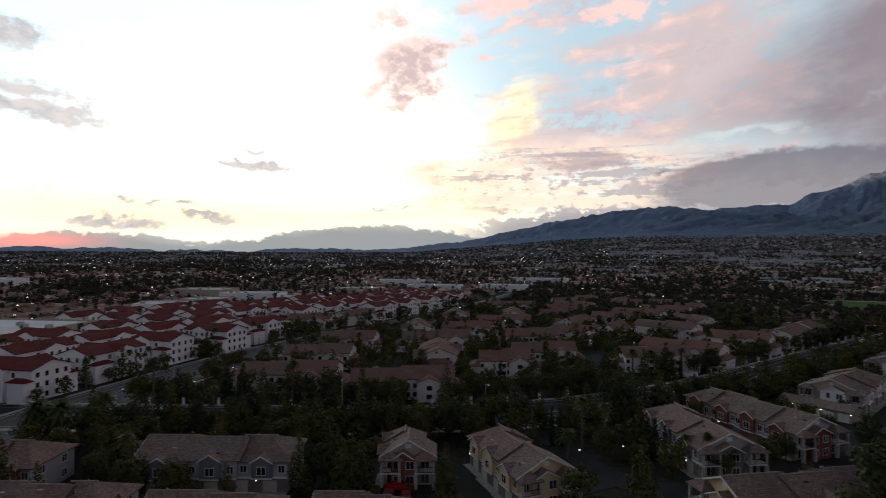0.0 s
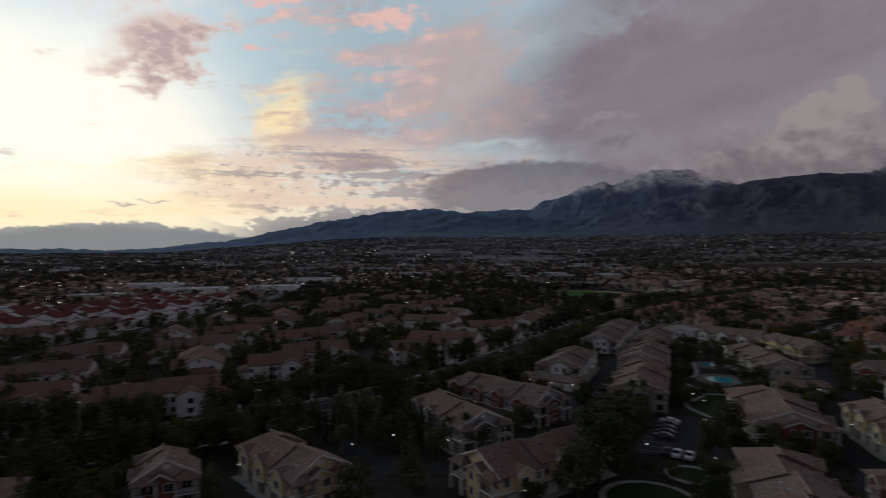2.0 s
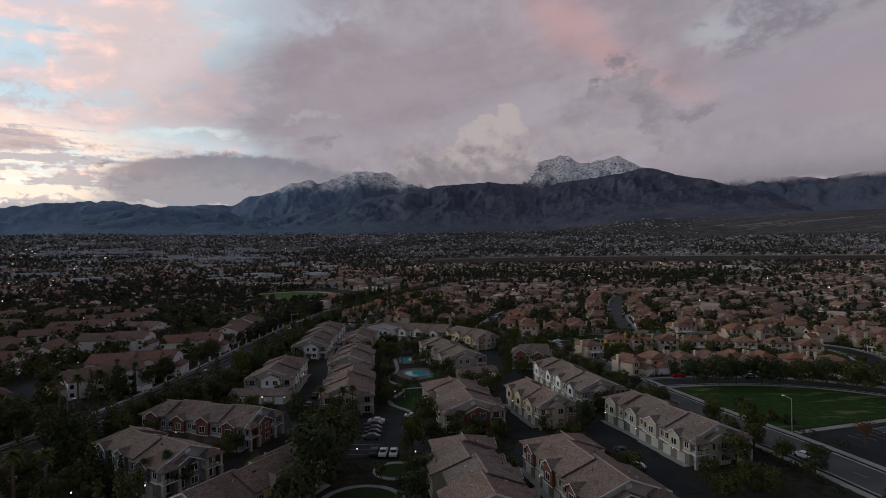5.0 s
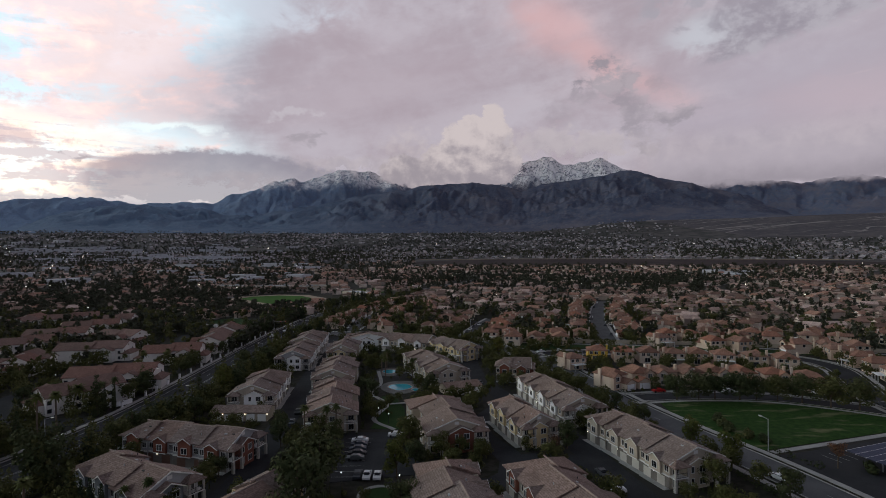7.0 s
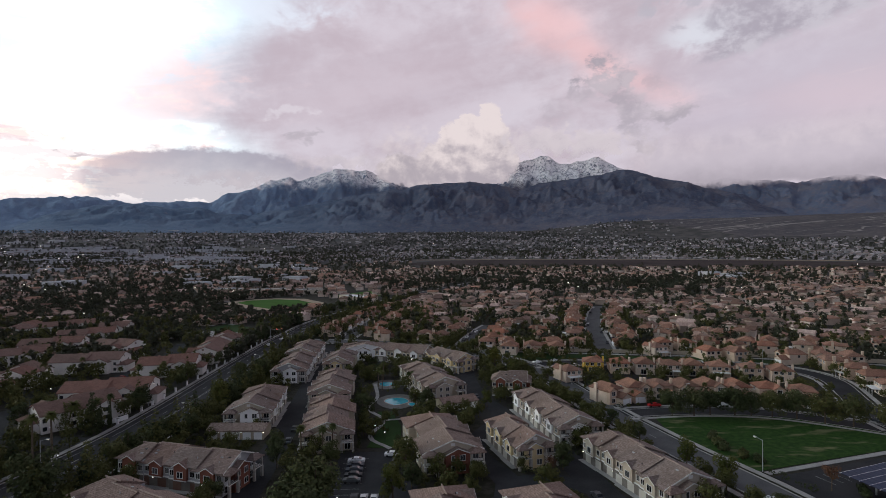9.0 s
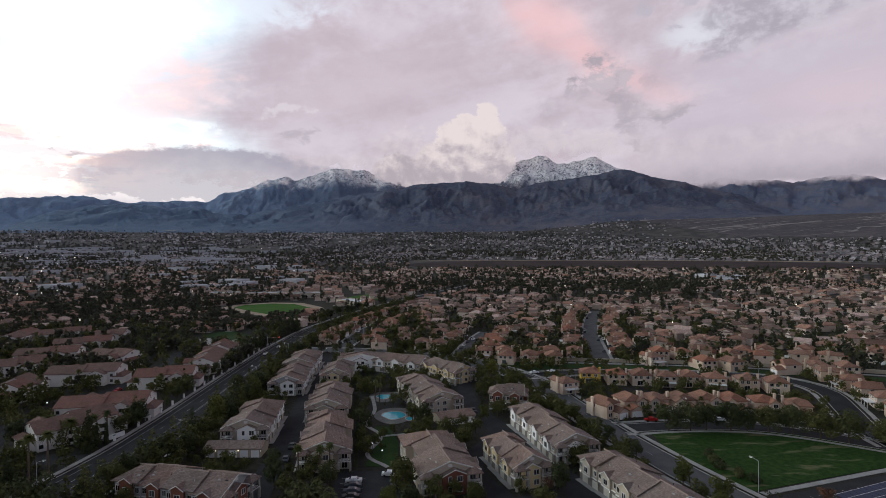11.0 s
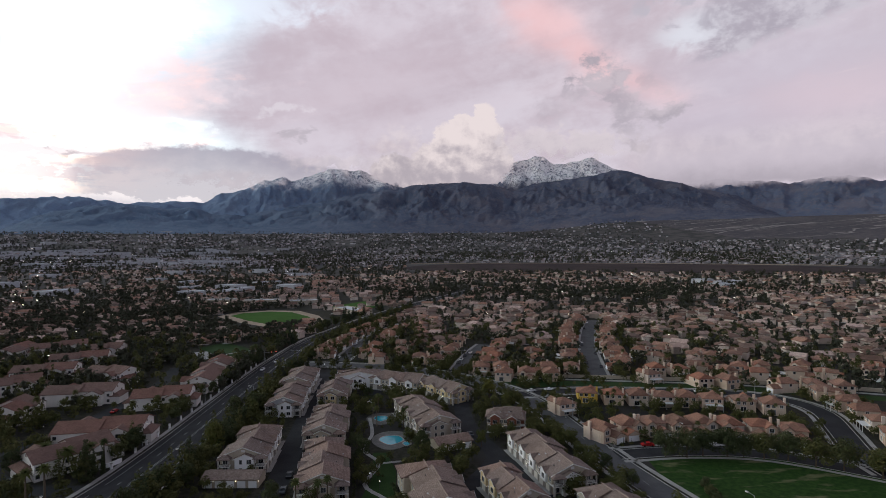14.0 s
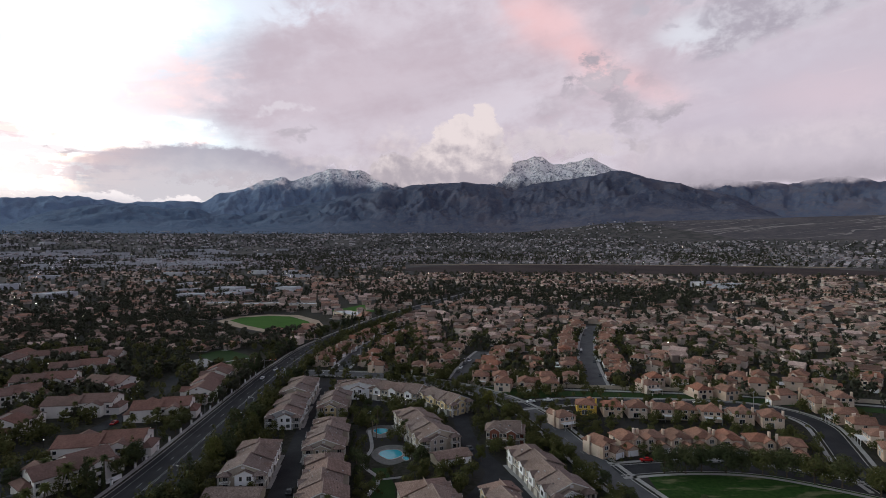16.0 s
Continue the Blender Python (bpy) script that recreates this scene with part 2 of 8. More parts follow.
    low = g.math("MULTIPLY", low, g.step(az, 38.0, 46.0))
    lit = g.step(g.math("ADD", g.math("MULTIPLY", g.math("SUBTRACT", rim, el), -0.25), g.math("ADD", 0.15, relief)), -0.08, 0.2)
    base = lay(base, low, 0.92, g.mix(lit, (0.47, 0.53, 0.58), (0.80, 0.83, 0.84)))
    # small dark clouds before the glow
    for a, e, sa, se in ((71, 8.4, 5.0, 0.55), (71.5, 10.0, 1.8, 0.3), (81.4, 5.0, 1.5, 0.4), (83.5, 5.2, 0.6, 0.3), (77.7, 4.8, 1.3, 0.4), (75.3, 3.5, 2.6, 0.45), (82.2, 3.0, 3.0, 0.8), (60.5, 4.6, 1.3, 0.18), (58, 5.0, 1.4, 0.2), (89.5, 11.9, 6.0, 1.3), (91, 13.7, 5, 0.7), (92, 17.5, 5, 1.4), (85, 2.8, 4, 0.5)):
        f = ragged(blob(a, e, sa, se, 0.05), grain, 1.5, 0.32, 0.85)
        base = lay(base, f, 0.85, g.mix(g.step(relief, -0.12, 0.14), (0.84, 0.80, 0.86), (1.4, 1.25, 1.2)))
    base = g.mix(g.math("MULTIPLY", blob(90.0, 1.15, 4.6, 0.6, 0, False), 0.95), base, (2.3, 0.75, 0.62))
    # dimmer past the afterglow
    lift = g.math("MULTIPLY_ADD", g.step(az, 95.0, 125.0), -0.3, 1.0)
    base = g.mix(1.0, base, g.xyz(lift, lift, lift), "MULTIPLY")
    out = g.node("ShaderNodeOutputWorld")
    bg = g.node("ShaderNodeBackground")
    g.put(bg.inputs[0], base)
    bg.inputs[1].default_value = 1.0
    g.t.links.new(bg.outputs[0], out.inputs[0])


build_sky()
sun_data = bpy.data.lights.new("low_sun", "SUN")
sun_data.energy, sun_data.angle, sun_data.color = 0.3, radians(25), (1.0, 0.86, 0.74)
sun = new("low_sun", sun_data)
sun.matrix_world = look((0, 0, 300), (284, -30, 260))

# ---- materials ----


def material(name, build, rough=0.8, metal=0.0, spec=0.4):
    m = bpy.data.materials.new(name)
    m.use_nodes = True
    g = Nodes(m.node_tree)
    out = g.node("ShaderNodeOutputMaterial")
    p = g.node("ShaderNodeBsdfPrincipled")
    p.inputs["Roughness"].default_value = rough
    p.inputs["Metallic"].default_value = metal
    p.inputs["Specular IOR Level"].default_value = spec
    g.t.links.new(p.outputs[0], out.inputs[0])
    build(g, p)
    return m


def coords(g, kind="Object"):
    return g.node("ShaderNodeTexCoord").outputs[kind]


def place_of(g):
    return g.node("ShaderNodeNewGeometry").outputs["Position"]


def luck(g, island=False):
    if island:
        return g.node("ShaderNodeNewGeometry").outputs["Random Per Island"]
    return g.node("ShaderNodeObjectInfo").outputs["Random"]


def bump(g, p, height, strength=0.4, dist=0.05):
    b = g.node("ShaderNodeBump")
    b.inputs["Strength"].default_value = strength
    b.inputs["Distance"].default_value = dist
    g.put(b.inputs["Height"], height)
    g.t.links.new(b.outputs[0], p.inputs["Normal"])


def mottled(name, c1, c2, scale=0.6, fine=9.0, rough=0.85, by=None, island=False, relief=0.25, spec=0.07):
    """Two colours mixed at two scales; by: further colours picked by chance for each object (or each island)."""

    def build(g, p):
        pos = place_of(g)
        n = g.mix(0.5, g.noise(pos, scale, 4), g.noise(pos, fine, 3))
        col = g.mix(g.step(n, 0.38, 0.62), c1, c2)
        if by:
            k = luck(g, island)
            stops = [((i + 0.5) / len(by), c) for i, c in enumerate(by)]
            col = g.mix(1.0, col, g.ramp(k, *stops), "MULTIPLY")
        g.put(p.inputs["Base Color"], col)
        bump(g, p, g.noise(pos, fine * 2, 3), relief, 0.03)

    return material(name, build, rough, 0.0, spec)


def tile_roof(name, c1, c2, by, course=0.16, island=False):
    def build(g, p):
        pos = place_of(g)
        x, y, z = g.split(pos)
        k = g.math("DIVIDE", z, course)
        row = g.math("FRACT", k)
        # single tiles along each course, as cells of chance shade
        v = g.node("ShaderNodeTexVoronoi")
        g.put(v.inputs["Vector"], g.xyz(x, y, g.math("MULTIPLY", g.math("FLOOR", k), 7.3)))
        v.inputs["Scale"].default_value = 2.4
        cell = g.split(v.outputs["Color"])[0]
        col = g.mix(cell, c1, c2)
        col = g.mix(g.math("MULTIPLY", g.step(g.noise(pos, 0.22, 5), 0.45, 0.68), 0.35), col, (0.12, 0.085, 0.07))
        # joint and course shadow at each tile row's foot, darkened in the colour
        gap = g.step(row, 0.20, 0.05)
        col = g.mix(g.math("MULTIPLY", gap, 0.55), col, (0.05, 0.035, 0.03))
        lk = luck(g, island)
        stops = [((i + 0.5) / len(by), c) for i, c in enumerate(by)]
        col = g.mix(1.0, col, g.ramp(lk, *stops), "MULTIPLY")
        g.put(p.inputs["Base Color"], col)
        bump(g, p, g.math("ADD", row, g.math("MULTIPLY", cell, 0.4)), 0.8, 0.08)

    return material(name, build, 0.85, 0.0, 0.06)


ROOF = tile_roof("brown_concrete_tile", (0.19, 0.146, 0.130), (0.33, 0.262, 0.238), [(1.0, 0.96, 0.92), (0.88, 0.84, 0.82), (1.05, 0.92, 0.86), (0.92, 0.92, 0.92)])
ROOF_TRACT = tile_roof("tan_concrete_tile", (0.25, 0.145, 0.11), (0.36, 0.22, 0.17), [(1.0, 0.9, 0.85), (1.0, 1.0, 1.0), (1.15, 0.85, 0.74), (0.75, 0.74, 0.74), (1.1, 0.98, 0.92)])
ROOF_WEST = tile_roof("dull_red_tile", (0.185, 0.112, 0.096), (0.27, 0.172, 0.148), [(1.0, 1.0, 1.0), (0.9, 0.95, 0.95), (1.05, 0.9, 0.85)])
ROOF_RED = tile_roof("red_clay_tile", (0.125, 0.023, 0.024), (0.18, 0.036, 0.036), [(1, 1, 1), (0.9, 0.95, 1.0), (1.1, 1.0, 0.95)])
ROOF_FAR = tile_roof("mixed_far_tile", (0.27, 0.190, 0.155), (0.39, 0.285, 0.235), [(1.2, 0.95, 0.85), (0.62, 0.6, 0.62), (1.0, 0.92, 0.88), (1.9, 1.95, 2.1), (0.55, 0.47, 0.45)], 0.3, True)

RIDGE = mottled("pale_ridge_tile", (0.25, 0.19, 0.165), (0.36, 0.28, 0.245), 1.5, 6, 0.85)

STUCCO_TINTS = [(1.0, 0.94, 0.84), (0.92, 0.90, 0.86), (1.05, 0.98, 0.90), (0.9, 0.84, 0.76)]
STUCCO = mottled("beige_stucco", (0.44, 0.40, 0.35), (0.54, 0.49, 0.43), 0.3, 12, 0.9, STUCCO_TINTS)
STUCCO_CREAM = mottled("cream_stucco", (0.60, 0.47, 0.27), (0.70, 0.56, 0.34), 0.3, 12, 0.9)
STUCCO_GREY = mottled("grey_stucco", (0.34, 0.34, 0.35), (0.42, 0.42, 0.42), 0.3, 12, 0.9)
STUCCO_WHITE = mottled("white_stucco", (0.84, 0.83, 0.83), (0.89, 0.88, 0.88), 0.25, 10, 0.9)
STUCCO_WEST = mottled("pale_grey_stucco", (0.68, 0.64, 0.61), (0.76, 0.72, 0.69), 0.25, 10, 0.9)
# far stucco again, greyer and cooler: distance haze put into the wall colour
STUCCO_HAZY = mottled("hazy_far_stucco", (0.36, 0.345, 0.355), (0.50, 0.48, 0.49), 0.05, 1, 0.9, [(0.7, 0.67, 0.66), (1.4, 1.4, 1.45), (0.4, 0.41, 0.44), (0.8, 0.8, 0.82)], True)
STUCCO_TRACT = mottled("tract_stucco", (0.55, 0.45, 0.375), (0.66, 0.55, 0.47), 0.3, 10, 0.9, [(1.0, 0.93, 0.86), (1.1, 1.08, 1.05), (0.9, 0.8, 0.7), (1.0, 1.0, 1.0)])
STUCCO_FAR = mottled("far_stucco", (0.46, 0.40, 0.36), (0.60, 0.53, 0.48), 0.2, 2, 0.9, [(1.0, 0.9, 0.84), (1.5, 1.45, 1.42), (0.55, 0.48, 0.45), (1.0, 0.95, 0.9)], True)
STORE_WALL = mottled("pale_store_wall", (0.44, 0.44, 0.47), (0.56, 0.56, 0.59), 0.05, 1, 0.9)
YELLOW = mottled("ochre_paint", (0.62, 0.40, 0.07), (0.70, 0.47, 0.10), 0.3, 10, 0.9)
RED_SIDING = mottled("brick_red_siding", (0.19, 0.075, 0.052), (0.25, 0.10, 0.072), 0.4, 14, 0.8)
SLATE_SIDING = mottled("slate_siding", (0.14, 0.15, 0.17), (0.19, 0.20, 0.22), 0.4, 14, 0.8)
TRIM = mottled("white_trim_paint", (0.68, 0.66, 0.64), (0.78, 0.76, 0.74), 0.6, 15, 0.6)
DOOR_PAINT = mottled("garage_door_paint", (0.50, 0.47, 0.43), (0.58, 0.55, 0.50), 0.5, 12, 0.55, [(1, 1, 1), (0.92, 0.9, 0.88), (1.05, 1.03, 1.0)])
DOOR_BROWN = mottled("brown_door_paint", (0.16, 0.09, 0.07), (0.20, 0.12, 0.09), 0.5, 12, 0.55)
BASE_COURSE = mottled("taupe_base_stucco", (0.17, 0.15, 0.135), (0.22, 0.195, 0.175), 0.4, 12, 0.9)
STONE = mottled("stone_pier", (0.36, 0.33, 0.30), (0.50, 0.47, 0.43), 2.0, 6, 0.9)
DARK_METAL = mottled("dark_railing_metal", (0.03, 0.03, 0.032), (0.05, 0.05, 0.05), 2, 10, 0.5)
GALV = mottled("galvanised_metal", (0.32, 0.33, 0.34), (0.42, 0.43, 0.44), 2, 12, 0.45)
ASPHALT = mottled("asphalt", (0.024, 0.025, 0.028), (0.042, 0.042, 0.046), 0.15, 5, 0.9, spec=0.1)
ASPHALT_OLD = mottled("worn_asphalt", (0.075, 0.075, 0.08), (0.115, 0.115, 0.12), 0.12, 5, 0.9, spec=0.1)
CONCRETE = mottled("pale_concrete", (0.27, 0.26, 0.255), (0.38, 0.37, 0.36), 0.25, 6, 0.9)
PAINT = mottled("road_paint", (0.22, 0.22, 0.22), (0.38, 0.38, 0.37), 1.0, 6, 0.7)
LAWN = mottled("lawn", (0.018, 0.042, 0.011), (0.030, 0.060, 0.016), 0.12, 2.5, 0.95, spec=0.1)
TURF = mottled("ball_field_turf", (0.036, 0.098, 0.014), (0.052, 0.128, 0.02), 0.06, 1.5, 0.95)
DIRT = mottled("bare_dirt", (0.30, 0.235, 0.18), (0.40, 0.32, 0.25), 0.05, 1.5, 0.95)
FALLOW = mottled("fallow_field", (0.036, 0.027, 0.028), (0.062, 0.046, 0.044), 0.01, 0.2, 0.95)
PAVING = mottled("pool_paving", (0.12, 0.115, 0.11), (0.18, 0.172, 0.165), 0.5, 8, 0.85)
BARK = mottled("bark", (0.07, 0.05, 0.035), (0.13, 0.10, 0.075), 3, 14, 0.95)
PALM_BARK = mottled("palm_bark", (0.11, 0.085, 0.06), (0.17, 0.13, 0.10), 3, 14, 0.95)
WHITE_ROOF = mottled("white_flat_roofing", (0.45, 0.46, 0.50), (0.58, 0.59, 0.62), 0.05, 1.0, 0.8, [(1, 1, 1), (0.8, 0.8, 0.82), (1.1, 1.1, 1.1)])
WHITE_PLASTIC = mottled("white_plastic", (0.66, 0.66, 0.66), (0.74, 0.74, 0.74), 1, 10, 0.5)


def leaf_material(name, tints):
    def build(g, p):
        pos = place_of(g)
        k = luck(g, True)
        col = g.ramp(k, *[((i + 0.5) / len(tints), c) for i, c in enumerate(tints)])
        col = g.mix(0.5, col, tints[0])
        col = g.mix(g.step(g.noise(pos, 0.35, 3), 0.4, 0.65), col, g.mix(1.0, col, (0.68, 0.74, 0.66), "MULTIPLY"))
        k2 = luck(g)
        col = g.mix(1.0, col, g.ramp(k2, (0.1, (0.75, 0.8, 0.8)), (0.5, (1, 1, 1)), (0.9, (1.25, 1.12, 0.9))), "MULTIPLY")
        g.put(p.inputs["Base Color"], col)

    return material(name, build, 0.8, 0.0, 0.06)


LEAF = leaf_material("broad_leaves", [(0.068, 0.078, 0.036), (0.092, 0.102, 0.047), (0.054, 0.062, 0.032), (0.125, 0.118, 0.055)])
LEAF_BRIGHT = leaf_material("yellow_green_leaves", [(0.090, 0.098, 0.027), (0.117, 0.112, 0.032), (0.072, 0.083, 0.027), (0.144, 0.120, 0.045)])
LEAF_DARK = leaf_material("dark_needles", [(0.044, 0.056, 0.032), (0.058, 0.075, 0.041), (0.035, 0.048, 0.028)])
LEAF_RUST = leaf_material("autumn_twigs", [(0.12, 0.06, 0.04), (0.15, 0.08, 0.05), (0.09, 0.055, 0.04)])
# roofing for the most distant houses, greyed to stand for haze
ROOF_HAZY = mottled("hazy_far_roofing", (0.27, 0.235, 0.225), (0.40, 0.35, 0.335), 0.02, 0.3, 0.9, [(0.6, 0.61, 0.65), (1.0, 0.86, 0.84), (0.42, 0.45, 0.52), (1.7, 1.72, 1.85), (0.7, 0.66, 0.68)], True)
# paler than the near leaves, for haze over the far town
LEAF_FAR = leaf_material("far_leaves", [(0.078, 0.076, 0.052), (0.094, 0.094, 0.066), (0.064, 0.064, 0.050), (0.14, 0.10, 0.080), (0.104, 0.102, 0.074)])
# greyer and cooler still: haze painted into the most distant leaves
LEAF_HAZY = leaf_material("hazy_leaves", [(0.078, 0.080, 0.072), (0.095, 0.096, 0.086), (0.066, 0.068, 0.064), (0.12, 0.098, 0.088)])
FROND = leaf_material("palm_fronds", [(0.07, 0.085, 0.03), (0.09, 0.105, 0.04), (0.11, 0.10, 0.05)])


def glass_build(g, p):
    k = luck(g)
    g.put(p.inputs["Base Color"], g.ramp(k, (0.2, (0.012, 0.014, 0.017)), (0.6, (0.03, 0.033, 0.037)), (0.95, (0.10, 0.10, 0.10))))


GLASS = material("window_glass", glass_build, 0.08, 0.0, 0.6)


def water_build(g, p):
    pos = place_of(g)
    g.put(p.inputs["Base Color"], g.mix(g.noise(pos, 0.5, 2), (0.025, 0.29, 0.38), (0.05, 0.40, 0.49)))
    bump(g, p, g.noise(pos, 2.5, 2), 0.15, 0.03)


WATER = material("pool_water", water_build, 0.05, 0.0, 0.25)


def car_build(g, p):
    k = luck(g)
    n = g.node("ShaderNodeValToRGB")
    g.put(n.inputs[0], k)
    n.color_ramp.interpolation = "CONSTANT"
    e = n.color_ramp.elements
    for pos, c in ((0.3, (0.03, 0.03, 0.034)), (0.5, (0.09, 0.095, 0.10)), (0.65, (0.05, 0.055, 0.07)), (0.8, (0.34, 0.02, 0.02)), (0.88, (0.70, 0.70, 0.70))):
        q = e.new(pos)
        q.color = (*c, 1)
    e[0].position, e[0].color = 0.0, (0.05, 0.055, 0.065, 1)
    e[-1].position, e[-1].color = 1.0, (0.55, 0.56, 0.58, 1)
    g.put(p.inputs["Base Color"], n.outputs[0])


CAR_PAINT = material("car_paint", car_build, 0.4, 0.0, 0.15)
CAR_WHITE = mottled("white_car_paint", (0.72, 0.72, 0.73), (0.76, 0.76, 0.77), 1, 5, 0.25)
CAR_RED = mottled("red_car_paint", (0.40, 0.02, 0.02), (0.44, 0.03, 0.03), 1, 5, 0.25)
TYRE = mottled("tyre_rubber", (0.02, 0.02, 0.02), (0.03, 0.03, 0.03), 3, 10, 0.9)
SOLAR = mottled("solar_cell_glass", (0.016, 0.026, 0.06), (0.024, 0.038, 0.085), 1, 6, 0.5, spec=0.15)


def glow(name, color, power):
    def build(g, p):
        g.put(p.inputs["Emission Color"], color)
        p.inputs["Emission Strength"].default_value = power

    return material(name, build, 0.5)


LAMP_GLOW = glow("lit_lamp", (1.0, 0.86, 0.66), 7.0)
LAMP_DIM = glow("dim_lamp_lens", (1.0, 0.9, 0.75), 0.8)
LAMP_COOL = glow("lit_cool_lamp", (0.95, 0.97, 1.0), 2.2)
SIGN_RED = glow("lit_red_signal", (1.0, 0.06, 0.03), 5.0)


def park_build(g, p):
    pos = place_of(g)
    green = g.mix(g.step(g.noise(pos, 0.6, 4), 0.35, 0.65), (0.016, 0.043, 0.008), (0.028, 0.064, 0.012))
    worn = g.step(g.noise(g.xyz(g.math("MULTIPLY", g.split(pos)[0], 0.05), g.math("MULTIPLY", g.split(pos)[1], 0.16), 0.0), 1.6, 5), 0.53, 0.68)
    g.put(p.inputs["Base Color"], g.mix(g.math("MULTIPLY", worn, 0.8), green, (0.16, 0.15, 0.08)))
    bump(g, p, g.noise(pos, 6, 3), 0.3, 0.05)


PARK = material("worn_park_grass", park_build, 0.95, 0.0, 0.1)


def ground_build(g, p):
    pos = place_of(g)
    n1, n2 = g.noise(pos, 0.03, 5), g.noise(pos, 0.5, 4)
    col = g.mix(g.step(n2, 0.4, 0.62), (0.024, 0.025, 0.017), (0.044, 0.039, 0.032))
    col = g.mix(g.step(n1, 0.48, 0.62), col, (0.038, 0.036, 0.034))
    # haze put into the soil colour: paler with distance over the open plain
    x, y, z = g.split(pos)
    far = g.math("SQRT", g.math("ADD", g.math("MULTIPLY", x, x), g.math("MULTIPLY", y, y)))
    plain = g.mix(g.step(g.noise(pos, 0.02, 5, 0.6), 0.42, 0.6), (0.062, 0.060, 0.060), (0.105, 0.096, 0.092))
    col = g.mix(g.step(g.math("MULTIPLY_ADD", n1, 300.0, far), 700.0, 1900.0), col, plain)
    g.put(p.inputs["Base Color"], col)
    bump(g, p, n2, 0.3, 0.1)


GROUND = material("dry_ground_and_scrub", ground_build, 0.95, 0.0, 0.08)


def slope_material(name, snowy):
    def build(g, p):
        pos = place_of(g)
        x, y, z = g.split(pos)
        a = g.math("MULTIPLY", g.math("ARCTAN2", g.math("MULTIPLY", x, -1.0), y), 57.2958)
        n = g.noise(pos, 0.012, 6, 0.6)
        n2 = g.noise(pos, 0.004, 4)
        # haze painted in: bluer and paler westwards; browner and barer towards the east
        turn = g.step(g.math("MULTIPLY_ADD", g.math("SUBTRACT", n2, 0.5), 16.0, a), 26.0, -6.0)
        # the snowy back range is paler and bluer, for more painted haze
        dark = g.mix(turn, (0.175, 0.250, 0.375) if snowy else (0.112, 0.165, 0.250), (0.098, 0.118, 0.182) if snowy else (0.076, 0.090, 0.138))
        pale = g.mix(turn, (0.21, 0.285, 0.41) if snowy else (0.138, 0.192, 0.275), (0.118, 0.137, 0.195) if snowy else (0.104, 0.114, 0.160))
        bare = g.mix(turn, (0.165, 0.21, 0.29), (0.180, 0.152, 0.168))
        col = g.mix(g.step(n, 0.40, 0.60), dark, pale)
        col = g.mix(g.math("MULTIPLY", g.step(g.noise(pos, 0.035, 5, 0.65), 0.48, 0.66), 0.5), col, bare)
        col = g.mix(g.math("MULTIPLY", g.step(n2, 0.5, 0.68), 0.45), col, bare)
        # pale cuts and tracks
        cut = g.noise(g.xyz(g.math("MULTIPLY", a, 0.9), g.math("MULTIPLY", z, 0.02), 2.0), 1.0, 5, 0.7, 0.8)
        col = g.mix(g.math("MULTIPLY", g.step(cut, 0.66, 0.70), 0.35), col, (0.30, 0.27, 0.28))
        if snowy:
            line = g.math("ADD", z, g.math("MULTIPLY", g.math("SUBTRACT", g.noise(pos, 0.008, 6, 0.65), 0.5), 300.0))
            patch = g.math("ADD", g.math("MULTIPLY", g.noise(pos, 0.055, 7, 0.78), 0.7), g.math("MULTIPLY", g.noise(pos, 0.016, 6, 0.7, 0.6), 0.3))
            snow = g.math("MULTIPLY", g.step(line, 490.0, 610.0), g.step(patch, 0.405, 0.53))
            col = g.mix(g.math("MULTIPLY", snow, 0.92), col, (0.90, 0.87, 0.89))
        g.put(p.inputs["Base Color"], col)
        bump(g, p, g.noise(pos, 0.03, 7, 0.65), 0.8, 12.0)

    return material(name, build, 0.95, 0.0, 0.1)


def fan_build(g, p):
    pos = place_of(g)
    n = g.mix(0.5, g.noise(pos, 0.006, 6, 0.6, 0.5), g.noise(pos, 0.05, 5, 0.65))
    col = g.mix(g.step(n, 0.42, 0.60), (0.075, 0.070, 0.079), (0.122, 0.106, 0.110))
    x, y, z = g.split(pos)
    track = g.noise(g.xyz(g.math("MULTIPLY", x, 0.0013), g.math("MULTIPLY", y, 0.006), 4.0), 1.0, 3, 0.5, 0.6)
    col = g.mix(g.math("MULTIPLY", g.step(g.math("ABSOLUTE", g.math("SUBTRACT", track, 0.5)), 0.012, 0.004), 0.8), col, (0.30, 0.265, 0.255))
    g.put(p.inputs["Base Color"], col)
    bump(g, p, n, 0.5, 2.0)


FAN = material("dry_gravel_fan", fan_build, 0.95, 0.0, 0.1)
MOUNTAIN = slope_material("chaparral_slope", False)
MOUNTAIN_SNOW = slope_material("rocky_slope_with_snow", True)


